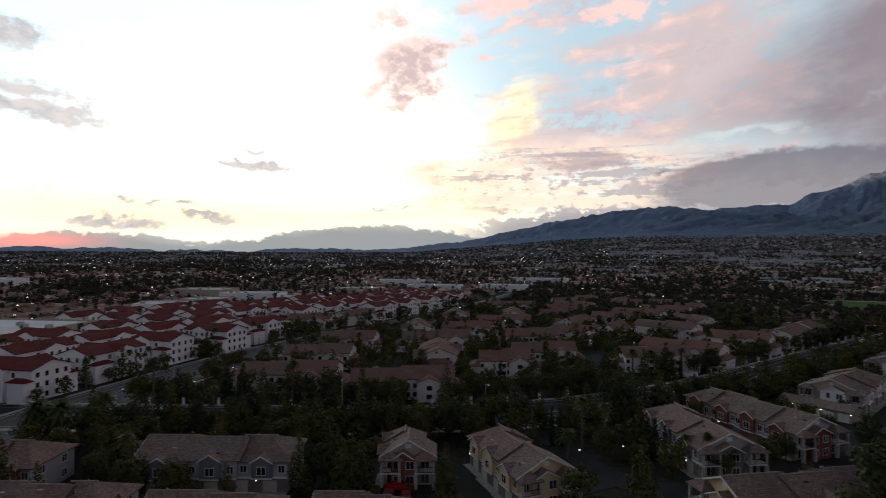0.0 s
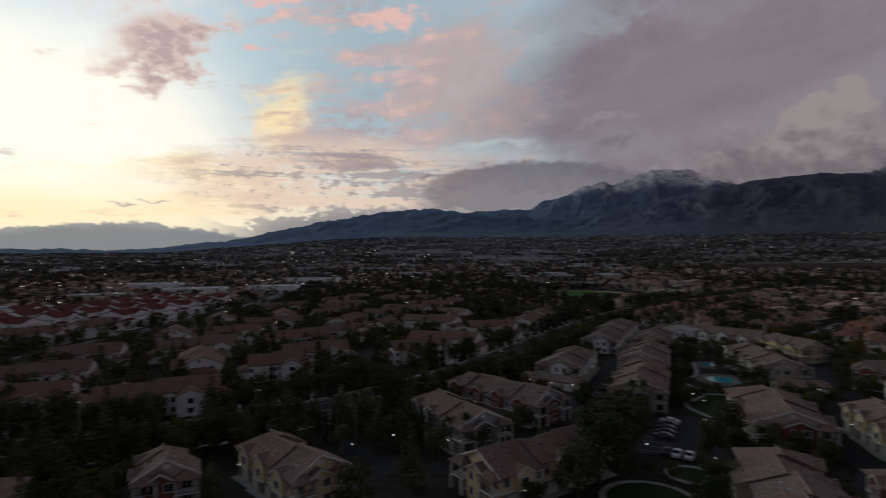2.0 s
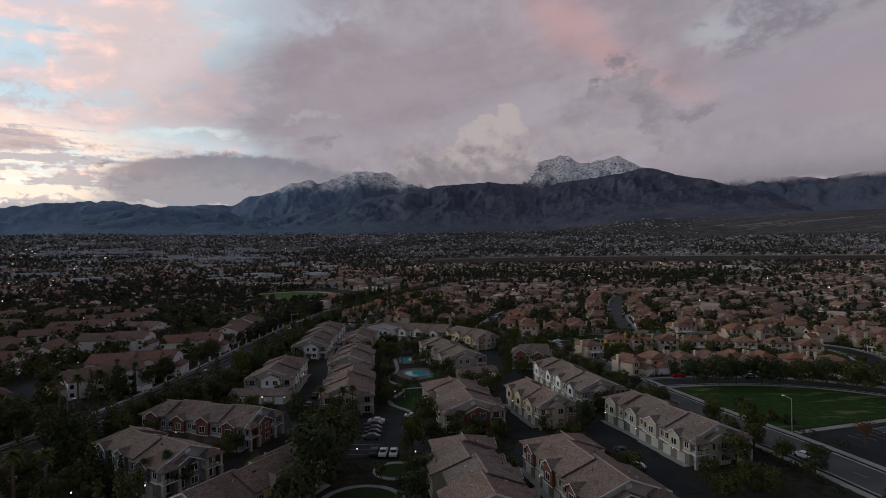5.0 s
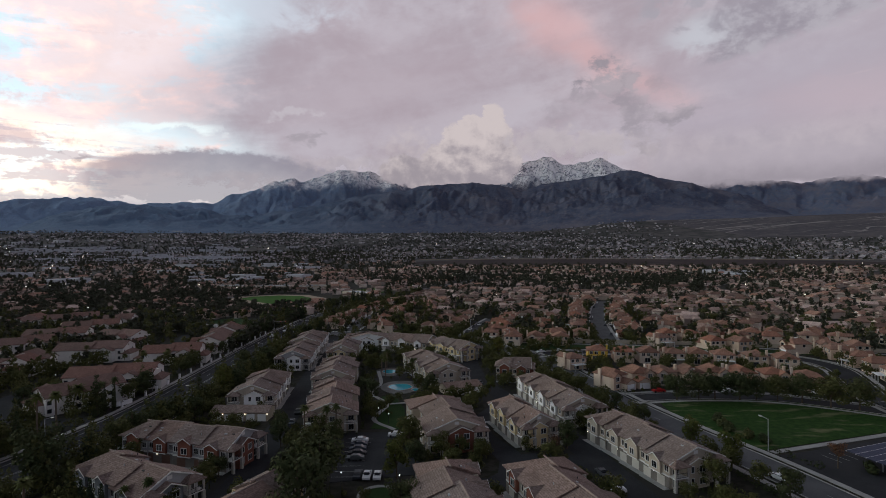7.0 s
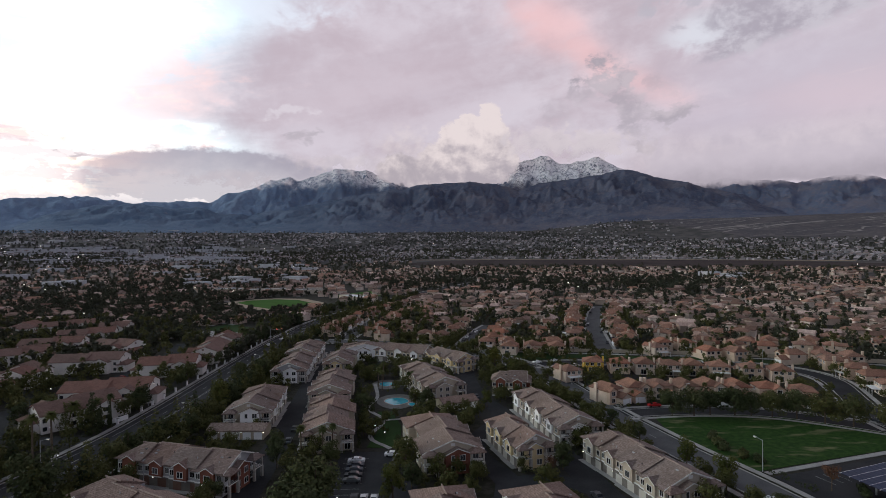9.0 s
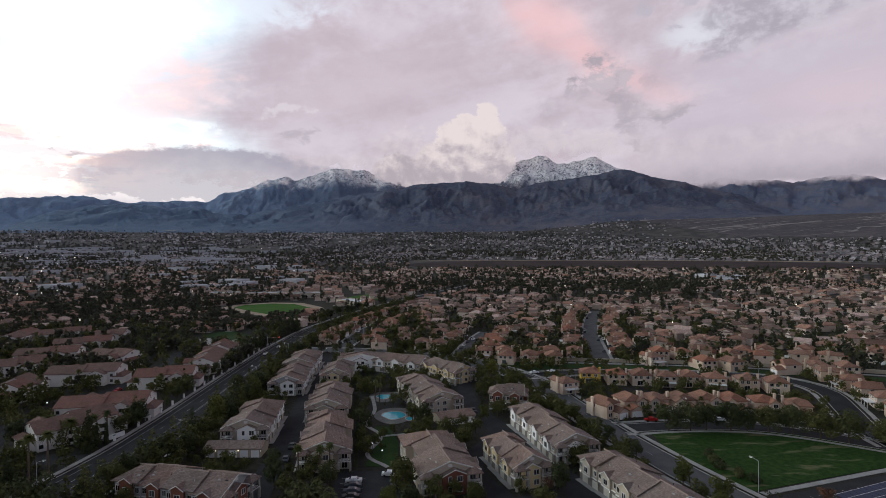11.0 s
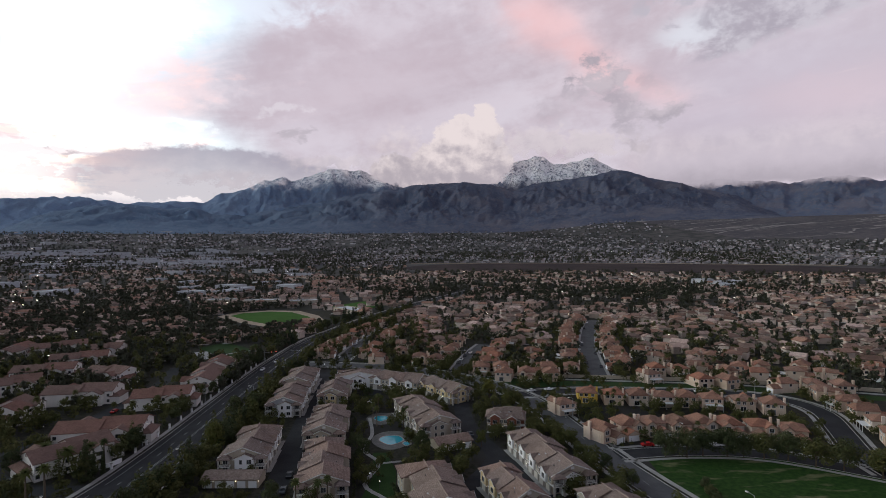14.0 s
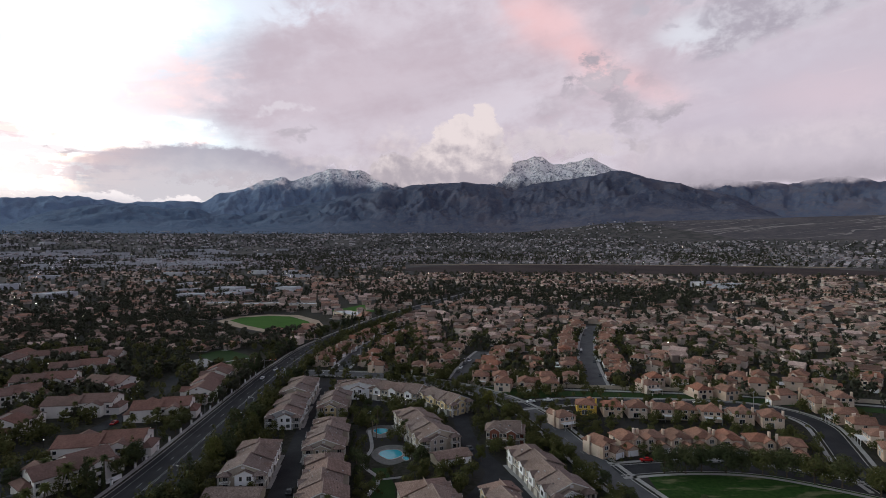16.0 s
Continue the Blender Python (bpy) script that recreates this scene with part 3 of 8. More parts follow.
def cloud_build():
    """Cloud that laps round the peaks: lit billows in a heap, thin at the edges."""
    m = bpy.data.materials.new("peak_cloud")
    m.use_nodes = True
    g = Nodes(m.node_tree)
    x, y, z = g.split(place_of(g))
    a = g.math("MULTIPLY", g.math("ARCTAN2", g.math("MULTIPLY", x, -1.0), y), 57.2958)
    h = g.math("DIVIDE", g.math("SUBTRACT", z, 70.0), 78.4)

    def cloth(scale, seed, detail=8, shift=0.0):
        return g.noise(g.xyz(g.math("MULTIPLY_ADD", a, 0.30, -0.30 * shift), g.math("MULTIPLY_ADD", h, 0.34, 0.34 * shift), seed), scale, detail, 0.6, 0.25)

    big, fine = cloth(1.0, 1.3, 5), cloth(3.2, 2.1, 6)
    wa = g.math("ADD", a, g.math("ADD", g.math("MULTIPLY", g.math("SUBTRACT", big, 0.5), 3.0), g.math("MULTIPLY", g.math("SUBTRACT", fine, 0.5), 1.5)))
    wh = g.math("ADD", h, g.math("ADD", g.math("MULTIPLY", g.math("SUBTRACT", big, 0.5), 2.0), g.math("MULTIPLY", g.math("SUBTRACT", fine, 0.5), 1.5)))
    # relief: the cloth compared with itself a little to the lit side
    turn = g.math("ADD", g.math("SUBTRACT", big, cloth(1.0, 1.3, 5, 0.8)), g.math("MULTIPLY", g.math("SUBTRACT", fine, cloth(3.2, 2.1, 6, 0.25)), 0.16))

    def billow(ca, ch, r, flat=1.0):
        u, v = g.math("DIVIDE", g.math("SUBTRACT", wa, ca), r), g.math("DIVIDE", g.math("SUBTRACT", wh, ch), r * flat)
        return g.math("SUBTRACT", 1.0, g.math("SQRT", g.math("ADD", g.math("MULTIPLY", u, u), g.math("MULTIPLY", v, v))))

    heap = billow(-6.2, 12.6, 1.7, 1.1)
    for ca, ch, r, flat in ((-5.6, 10.8, 2.9, 1.0), (-2.8, 9.8, 3.0, 0.9), (-0.6, 8.4, 2.9, 0.8), (2.4, 7.5, 3.6, 0.5), (-6.4, 8.6, 2.9, 1.0), (-3.4, 7.8, 5.0, 0.65), (-7.0, 11.0, 1.6, 1.0), (-4.2, 12.0, 1.6, 0.9)):
        heap = g.math("MAXIMUM", heap, billow(ca, ch, r, flat))
    solid = g.math("MULTIPLY", g.step(heap, 0.0, 0.20), g.step(h, 4.8, 5.6))
    # loose shreds above and beside the heap
    veil = g.math("MULTIPLY", g.step(g.math("MULTIPLY_ADD", g.math("SUBTRACT", fine, 0.5), 2.2, g.math("MAXIMUM", billow(3.0, 10.0, 3.4, 0.8), billow(4.5, 8.2, 4.0, 0.35))), 0.0, 0.9), 0.45)
    shred = g.math("MULTIPLY", g.step(g.math("MULTIPLY_ADD", g.math("SUBTRACT", fine, 0.5), 3.0, g.math("MAXIMUM", billow(-11.5, 10.3, 5.0, 0.34), billow(-16.5, 9.9, 4.5, 0.34))), -0.05, 0.7), 0.85)
    wisps = g.math("MULTIPLY", g.step(g.math("MULTIPLY_ADD", g.math("SUBTRACT", fine, 0.5), 2.4, g.math("MAXIMUM", billow(19.5, 6.4, 6.0, 0.16), billow(9.5, 8.3, 6.0, 0.16))), 0.05, 0.8), 0.6)
    # a soft cap lying on the lower crest in the north-east
    foot = g.math("ADD", g.math("MULTIPLY", g.math("SUBTRACT", fine, 0.5), 1.2), g.math("MULTIPLY", g.math("SUBTRACT", big, 0.5), 1.4))
    foot = g.math("ADD", h, foot)
    cap = g.math("MULTIPLY", g.math("MULTIPLY", g.step(wa, -17.5, -23.5), g.step(foot, 4.8, 5.6)), g.step(foot, 11.5, 6.8))
    # light and shade of the billows are put into the emitted colour
    pale = g.mix(g.step(g.math("ADD", g.math("MULTIPLY", turn, 1.3), g.math("MULTIPLY_ADD", g.math("SUBTRACT", fine, 0.5), 0.35, g.math("MULTIPLY", g.math("SUBTRACT", h, 8.8), 0.10))), -0.34, 0.36), (0.45, 0.40, 0.445), (0.80, 0.705, 0.71))
    col = g.mix(g.math("MULTIPLY", g.math("MAXIMUM", shred, wisps), 0.8), pale, (0.60, 0.545, 0.60))
    col = g.mix(cap, col, g.mix(g.step(foot, 4.8, 8.2), (0.40, 0.36, 0.415), (0.59, 0.53, 0.60)))
    alpha = g.math("MAXIMUM", g.math("MAXIMUM", g.math("MULTIPLY", solid, 1.0), g.math("MULTIPLY", cap, 0.95)), g.math("MAXIMUM", veil, g.math("MAXIMUM", shred, wisps)))
    out, mixer = g.node("ShaderNodeOutputMaterial"), g.node("ShaderNodeMixShader")
    em, tr = g.node("ShaderNodeEmission"), g.node("ShaderNodeBsdfTransparent")
    g.put(em.inputs[0], col)
    g.put(mixer.inputs[0], alpha)
    g.t.links.new(tr.outputs[0], mixer.inputs[1])
    g.t.links.new(em.outputs[0], mixer.inputs[2])
    g.t.links.new(mixer.outputs[0], out.inputs[0])
    return m


CLOUD = cloud_build()

# ---- small building helpers ----


def part(name, geo, mat, parent=None, label="", m=None):
    """Links a bmesh (or a shared mesh) as one object, under a thing or a part."""
    if isinstance(geo, bmesh.types.BMesh):
        me = bpy.data.meshes.new(name)
        geo.to_mesh(me)
        geo.free()
        if mat is not None:
            me.materials.append(mat)
    else:
        me = geo
    ob = new(name, me)
    if parent is not None:
        ob.parent = parent
    if m is not None:
        ob.matrix_local = m
    if label:
        ob["label"] = label
    return ob


def mesh_of(name, bm, *mats):
    me = bpy.data.meshes.new(name)
    bm.to_mesh(me)
    bm.free()
    for mt in mats:
        me.materials.append(mt)
    return me


def bulk(name, verts, faces, mats, slots=None):
    """A mesh from arrays: verts n x 3, faces m x 4 (quads) or m x 3."""
    me = bpy.data.meshes.new(name)
    verts, faces = np.asarray(verts, np.float32), np.asarray(faces, np.int32)
    k = faces.shape[1]
    me.vertices.add(len(verts))
    me.vertices.foreach_set("co", verts.ravel())
    me.loops.add(faces.size)
    me.loops.foreach_set("vertex_index", faces.ravel())
    me.polygons.add(len(faces))
    me.polygons.foreach_set("loop_start", np.arange(len(faces), dtype=np.int32) * k)
    if slots is not None:
        me.polygons.foreach_set("material_index", np.asarray(slots, np.int32))
    for mt in mats:
        me.materials.append(mt)
    me.polygons.foreach_set("use_smooth", np.zeros(len(faces), bool))
    me.update(calc_edges=True)
    return me


def box(bm, x0, x1, y0, y1, z0, z1, slot=0):
    v = [bm.verts.new((x, y, z)) for z in (z0, z1) for y in (y0, y1) for x in (x0, x1)]
    for f in ((0, 2, 3, 1), (4, 5, 7, 6), (0, 1, 5, 4), (2, 6, 7, 3), (0, 4, 6, 2), (1, 3, 7, 5)):
        bm.faces.new([v[i] for i in f]).material_index = slot
    return v


def bar(bm, a, b, w, slot=0):
    """A square bar between two points."""
    a, b = Vector(a), Vector(b)
    d = (b - a).normalized()
    u = d.orthogonal().normalized() if abs(d.z) > 0.99 else d.cross(Vector((0, 0, 1))).normalized()
    n = d.cross(u)
    v = [bm.verts.new(p + u * (su * w / 2) + n * (sn * w / 2)) for p in (a, b) for su, sn in ((-1, -1), (1, -1), (1, 1), (-1, 1))]
    for f in ((3, 2, 1, 0), (4, 5, 6, 7), (0, 1, 5, 4), (1, 2, 6, 5), (2, 3, 7, 6), (3, 0, 4, 7)):
        bm.faces.new([v[i] for i in f]).material_index = slot


def tube(bm, p0, p1, r0, r1, n=8, slot=0, caps=True):
    p0, p1 = Vector(p0), Vector(p1)
    d = (p1 - p0).normalized()
    u = d.orthogonal().normalized()
    w = d.cross(u)
    rings = []
    for p, r in ((p0, r0), (p1, r1)):
        rings.append([bm.verts.new(p + (u * math.cos(6.28318 * i / n) + w * math.sin(6.28318 * i / n)) * r) for i in range(n)])
    for i in range(n):
        bm.faces.new((rings[0][i], rings[0][(i + 1) % n], rings[1][(i + 1) % n], rings[1][i])).material_index = slot
    if caps:
        bm.faces.new(rings[1]).material_index = slot
        bm.faces.new(rings[0][::-1]).material_index = slot


def prism(bm, pts, z0, z1, slot=0):
    """An upright prism over a plan polygon."""
    lo = [bm.verts.new((x, y, z0)) for x, y in pts]
    hi = [bm.verts.new((x, y, z1)) for x, y in pts]
    n = len(pts)
    bm.faces.new(hi).material_index = slot
    bm.faces.new(lo[::-1]).material_index = slot
    for i in range(n):
        bm.faces.new((lo[i], lo[(i + 1) % n], hi[(i + 1) % n], hi[i])).material_index = slot


def gable_walls(bm, x0, x1, y0, y1, z0, eave, rise, axis="x"):
    """Walls with a gable at both ends; the ridge runs along the axis."""
    if axis == "x":
        prof = [(y0, z0), (y1, z0), (y1, eave), ((y0 + y1) / 2, eave + rise), (y0, eave)]
        ends = [[bm.verts.new((x, a, b)) for a, b in prof] for x in (x0, x1)]
    else:
        prof = [(x1, z0), (x0, z0), (x0, eave), ((x0 + x1) / 2, eave + rise), (x1, eave)]
        ends = [[bm.verts.new((a, y, b)) for a, b in prof] for y in (y0, y1)]
    n = 5
    bm.faces.new(ends[0][::-1])
    bm.faces.new(ends[1])
    for i in range(n):
        bm.faces.new((ends[0][i], ends[0][(i + 1) % n], ends[1][(i + 1) % n], ends[1][i]))


def rake(bm, at, mid, half, drop, top, wide, axis, out):
    """One bent board along a gable: an inverted V of a given width. axis: the board's plane is x = at or y = at."""
    pr = [(-half, drop), (0, top), (half, drop), (half, drop - wide), (0, top - wide), (-half, drop - wide)]
    rows = []
    for o in (0, out):
        rows.append([bm.verts.new((at + o, mid + p, z) if axis == "x" else (mid + p, at + o, z)) for p, z in pr])
    for i in range(6):
        bm.faces.new((rows[0][i], rows[0][(i + 1) % 6], rows[1][(i + 1) % 6], rows[1][i]))
    for r in rows:
        bm.faces.new((r[0], r[1], r[4], r[5]))
        bm.faces.new((r[1], r[2], r[3], r[4]))
    bmesh.ops.recalc_face_normals(bm, faces=bm.faces)


def gable_roof(bm, x0, x1, y0, y1, eave, rise, axis="x", over=0.6, thick=0.22, gap=0.012):
    """A pitched roof slab with overhangs, open below."""
    if axis == "x":
        half, mid = (y1 - y0) / 2, (y0 + y1) / 2
    else:
        half, mid = (x1 - x0) / 2, (x0 + x1) / 2
    slope = rise / half
    drop = over * slope
    prof = [(-half - over, eave - drop + gap), (0, eave + rise + gap), (half + over, eave - drop + gap),
            (half + over, eave - drop + thick), (0, eave + rise + thick), (-half - over, eave - drop + thick)]
    if axis == "x":
        ends = [[bm.verts.new((x, mid + a, b)) for a, b in prof] for x in (x0 - over, x1 + over)]
    else:
        ends = [[bm.verts.new((mid - a, y, b)) for a, b in prof] for y in (y0 - over, y1 + over)]
    for i in range(6):
        bm.faces.new((ends[0][i], ends[0][(i + 1) % 6], ends[1][(i + 1) % 6], ends[1][i]))
    for e, rev in ((ends[0], True), (ends[1], False)):
        for q in ((e[0], e[1], e[4], e[5]), (e[1], e[2], e[3], e[4])):
            bm.faces.new(q[::-1] if rev else q)


def hip_roof(bm, x0, x1, y0, y1, eave, rise, over=0.6, thick=0.22, cut=1.0):
    """A hipped roof; the ridge runs along the longer side. cut below 1 shortens the hips (a steeper end)."""
    x0, x1, y0, y1 = x0 - over, x1 + over, y0 - over, y1 + over
    lx, ly = x1 - x0, y1 - y0
    run = min(lx, ly) / 2
    e = run * cut
    if lx >= ly:
        r = [(x0 + e, (y0 + y1) / 2), (x1 - e, (y0 + y1) / 2)]
    else:
        r = [((x0 + x1) / 2, y0 + e), ((x0 + x1) / 2, y1 - e)]
    z = eave - over * rise / run
    lo = [bm.verts.new((x, y, z)) for x, y in ((x0, y0), (x1, y0), (x1, y1), (x0, y1))]
    mi = [bm.verts.new((x, y, z + thick)) for x, y in ((x0, y0), (x1, y0), (x1, y1), (x0, y1))]
    t = [bm.verts.new((x, y, eave + rise + thick)) for x, y in r]
    for i in range(4):
        bm.faces.new((lo[i], lo[(i + 1) % 4], mi[(i + 1) % 4], mi[i]))
    bm.faces.new(lo[::-1])
    if lx >= ly:
        fs = ((mi[0], mi[1], t[1], t[0]), (mi[1], mi[2], t[1]), (mi[2], mi[3], t[0], t[1]), (mi[3], mi[0], t[0]))
    else:
        fs = ((mi[0], mi[1], t[0]), (mi[1], mi[2], t[1], t[0]), (mi[2], mi[3], t[1]), (mi[3], mi[0], t[0], t[1]))
    for f in fs:
        bm.faces.new(f)


def half_hip_roof(bm, x0, x1, y0, y1, eave, rise, over=0.6, thick=0.22):
    """A roof with its ridge along x, a gable at x0 and a hip at x1."""
    run = (y1 - y0) / 2
    z = eave - over * rise / run
    x1, y0, y1 = x1 + over, y0 - over, y1 + over
    m = (y0 + y1) / 2
    top = eave + rise + thick
    rx = x1 - (run + over) * 0.8
    lo = [bm.verts.new(q) for q in ((x0, y0, z), (x1, y0, z), (x1, y1, z), (x0, y1, z))]
    mi = [bm.verts.new((v.co.x, v.co.y, z + thick)) for v in lo]
    r0, r1 = bm.verts.new((x0, m, top)), bm.verts.new((rx, m, top))
    for i in range(4):
        if i != 3:
            bm.faces.new((lo[i], lo[(i + 1) % 4], mi[(i + 1) % 4], mi[i]))
    bm.faces.new((lo[3], lo[0], mi[0], r0, mi[3]))
    bm.faces.new(lo[::-1])
    bm.faces.new((mi[0], mi[1], r1, r0))
    bm.faces.new((mi[1], mi[2], r1))
    bm.faces.new((mi[2], mi[3], r0, r1))


WINDOW_MESHES = {}


def lattice(bm, xs, zs, solid, y0, y1, fill=None, slot=1):
    """One connected plate over a grid: solid cells have a thickness, open cells are holes or, with fill, panes at that depth."""
    grid = {}

    def v(i, j, y):
        if (i, j, y) not in grid:
            grid[(i, j, y)] = bm.verts.new((xs[i], y, zs[j]))
        return grid[(i, j, y)]

    n, m = len(xs) - 1, len(zs) - 1
    for i in range(n):
        for j in range(m):
            if solid(i, j):
                bm.faces.new((v(i, j, y1), v(i, j + 1, y1), v(i + 1, j + 1, y1), v(i + 1, j, y1)))
                bm.faces.new((v(i, j, y0), v(i + 1, j, y0), v(i + 1, j + 1, y0), v(i, j + 1, y0)))
                for (a, b), (p, q) in (((i - 1, j), ((i, j), (i, j + 1))), ((i + 1, j), ((i + 1, j + 1), (i + 1, j))), ((i, j - 1), ((i + 1, j), (i, j))), ((i, j + 1), ((i, j + 1), (i + 1, j + 1)))):
                    if not (0 <= a < n and 0 <= b < m and solid(a, b)):
                        bm.faces.new((v(*p, y0), v(*q, y0), v(*q, y1), v(*p, y1)))
            elif fill is not None:
                bm.faces.new((v(i, j, y0), v(i, j + 1, y0), v(i + 1, j + 1, y0), v(i + 1, j, y0))).material_index = slot


def window_bm(a, w, h, bars, glazed=False):
    f = 0.10
    xs = [-w / 2 - f, -w / 2]
    for i in range(bars):
        x = -w / 2 + w * (i + 1) / (bars + 1)
        xs += [x - 0.03, x + 0.03]
    xs += [w / 2, w / 2 + f]
    zs = [-f, 0, h, h + f]
    lattice(a, xs, zs, lambda i, j: j != 1 or i % 2 == 0, 0.012, 0.09, 0 if glazed else None)


def window(parent, m, w=1.2, h=1.3, frame_mat=None, bars=1, plain=False):
    """A window on a wall: local x along the wall, y out of it, z up from the sill's middle. plain: frame and pane in one mesh."""
    key = (w, h, bars, plain)
    if key not in WINDOW_MESHES:
        a = bmesh.new()
        window_bm(a, w, h, bars, plain)
        if plain:
            WINDOW_MESHES[key] = (mesh_of("window", a, TRIM, GLASS), None)
        else:
            b = bmesh.new()
            box(b, -w / 2, w / 2, -0.02, 0.03, 0, h)
            WINDOW_MESHES[key] = (mesh_of("window", a, TRIM), mesh_of("pane", b, GLASS))
    fr, pn = WINDOW_MESHES[key]
    ob = part("window", fr, None, parent, "", m)
    if pn:
        part("pane", pn, None, ob)
    return ob


class Windows:
    """The small windows of a far house, joined as one part of kind stuff."""

    def __init__(self):
        self.bm = bmesh.new()

    def add(self, m, w=1.2, h=1.3, bars=0):
        n = len(self.bm.verts)
        box(self.bm, -w / 2 - 0.1, w / 2 + 0.1, -0.02, 0.05, -0.1, h + 0.1)
        box(self.bm, -w / 2, w / 2, -0.02, 0.07, 0, h, 1)
        self.bm.verts.ensure_lookup_table()
        bmesh.ops.transform(self.bm, matrix=m, verts=self.bm.verts[n:])

    def done(self, parent):
        ob = part("glazing", mesh_of("glazing", self.bm, TRIM, GLASS), None, parent)
        ob["kind"] = "stuff"


DOOR_MESHES = {}


def garage_door(parent, m, mat, w=2.5, h=2.2):
    key = (w, mat.name)
    if key not in DOOR_MESHES:
        a = bmesh.new()
        vs = [[a.verts.new((-w / 2 + w * i / 3, 0.03, h * j / 4)) for j in range(5)] for i in range(4)]
        fs = [a.faces.new((vs[i][j], vs[i][j + 1], vs[i + 1][j + 1], vs[i + 1][j])) for i in range(3) for j in range(4)]
        bmesh.ops.inset_individual(a, faces=fs, thickness=0.07, depth=0.03)
        DOOR_MESHES[key] = mesh_of("garage_door", a, mat)
    return part("garage_door", DOOR_MESHES[key], None, parent, "", m)


LAMP_MESH = []


def wall_lamp(parent, m):
    if not LAMP_MESH:
        a = bmesh.new()
        tube(a, (0, 0.12, -0.18), (0, 0.12, -0.02), 0.07, 0.09, 8)
        LAMP_MESH.append(mesh_of("wall_lamp", a, LAMP_GLOW))
    return part("wall_lamp", LAMP_MESH[0], None, parent, "lit warm wall lamp", m)


def on_wall(x, y, z, face):
    """A pose on a wall: face is the outward heading in degrees."""
    return pose(x, y, z, 0, 0, face - 90)


# ---- plan: streets ----
ARTERIAL = [(-420, -262), (-330, -158), (-240, -60), (-188, -3), (-155, 38), (-124, 78), (-103, 119), (-94, 158), (-91, 200), (-91, 300), (-89, 370), (-79, 454), (-33, 617), (40, 790), (120, 960)]
WEST_ROAD = [(-90, -95), (-140, -42), (-174, 0), (-203, 34), (-230, 68), (-254, 106), (-277, 152), (-302, 206), (-338, 276), (-402, 380), (-520, 540)]
COLLECTOR = [(96, 20), (91, 60), (85, 98), (80, 122), (76, 137), (71, 153), (66, 172), (61.5, 192), (57, 220), (51, 252), (38, 282), (16, 308), (-18, 330), (-53, 341), (-90, 346)]
PARK_STREET = [(66, 190), (92, 192), (118, 187), (146, 167), (170, 146), (200, 118)]
LOOP_STREET = [(44, 268), (73, 274), (120, 270), (155, 262), (168, 250), (170, 232), (160, 208), (150, 186), (147, 168)]
NORTH_ONE = [(94, 297), (104, 345), (116, 395), (136, 460), (159, 524)]
NORTH_TWO = [(19, 322), (26, 350), (36, 384), (43, 404)]
NORTH_THREE = [(-54, 352), (-48, 410), (-40, 450), (-31, 486), (-13, 521)]
LANE_A = [(-44, 122), (-45, 150), (-47, 185), (-51, 232), (-55, 290), (-57, 322)]
LANE_B = [(-22, 297), (-26, 270), (-24, 255)]
LANE_D = [(-57, 322), (-30, 315), (2, 297), (18, 280), (16, 250), (18, 215), (24, 190), (12, 160), (19, 135), (13, 122), (-4, 124)]
LANE_E = [(24, 190), (36, 155), (40, 130), (44, 105)]
LANE_F = [(19, 135), (30, 137), (40, 130)]
LANE_W = [(-92, 170), (-125, 172), (-150, 196), (-143, 230), (-140, 290), (-150, 340)]
LANE_S = [(-44, 122), (-54, 98), (-66, 92), (-90, 100)]
LANE_T = [(-66, 92), (-72, 62), (-84, 44), (-96, 22), (-112, 0)]
ALL_ROADS = [(ARTERIAL, 19), (WEST_ROAD, 20), (COLLECTOR, 10), (PARK_STREET, 8), (LOOP_STREET, 8.5), (NORTH_ONE, 10), (NORTH_TWO, 9.5), (NORTH_THREE, 9.5),
             (LANE_A, 7.5), (LANE_D, 7), (LANE_E, 8), (LANE_F, 7), (LANE_W, 7), (LANE_S, 7), (LANE_T, 7), (LANE_B, 6)]


def smooth(line, step=6.0):
    """A smooth walk along a plan line."""
    p = [Vector((*q, 0)) for q in line]
    p = [p[0] * 2 - p[1]] + p + [p[-1] * 2 - p[-2]]
    out = []
    for i in range(1, len(p) - 2):
        n = max(2, int((p[i + 1] - p[i]).length / step))
        for k in range(n):
            t = k / n
            a, b, c, d = p[i - 1], p[i], p[i + 1], p[i + 2]
            out.append(0.5 * ((2 * b) + (c - a) * t + (2 * a - 5 * b + 4 * c - d) * t * t + (3 * b - a - 3 * c + d) * t * t * t))
    out.append(p[-2])
    return [(v.x, v.y) for v in out]


def offset(line, d):
    """The line moved d metres to its left."""
    out = []
    for i, (x, y) in enumerate(line):
        a, b = line[max(0, i - 1)], line[min(len(line) - 1, i + 1)]
        l = math.hypot(b[0] - a[0], b[1] - a[1])
        out.append((x - (b[1] - a[1]) / l * d, y + (b[0] - a[0]) / l * d))
    return out


def fan_rise(r, a):
    """The gravel fan at the mountains' foot in the north-east."""
    u, v = min(1.0, max(0.0, (r - 2750) / 850)), min(1.0, max(0.0, (-9 - a) / 11))
    return 62 * u * u * (3 - 2 * u) * v * v * (3 - 2 * v)


def ground_z(x, y):
    """The plain is level about the town and climbs towards the mountains in the north."""
    r, a = math.hypot(x, y), math.degrees(math.atan2(-x, y))
    k = min(1.0, max(0.0, (72 - a) / 40)) if a > 0 else 1.0
    k = max(0.32, k * k * (3 - 2 * k))
    return k * 1.8e-5 * max(0.0, min(r, 3500) - 650) ** 2 + fan_rise(r, a)


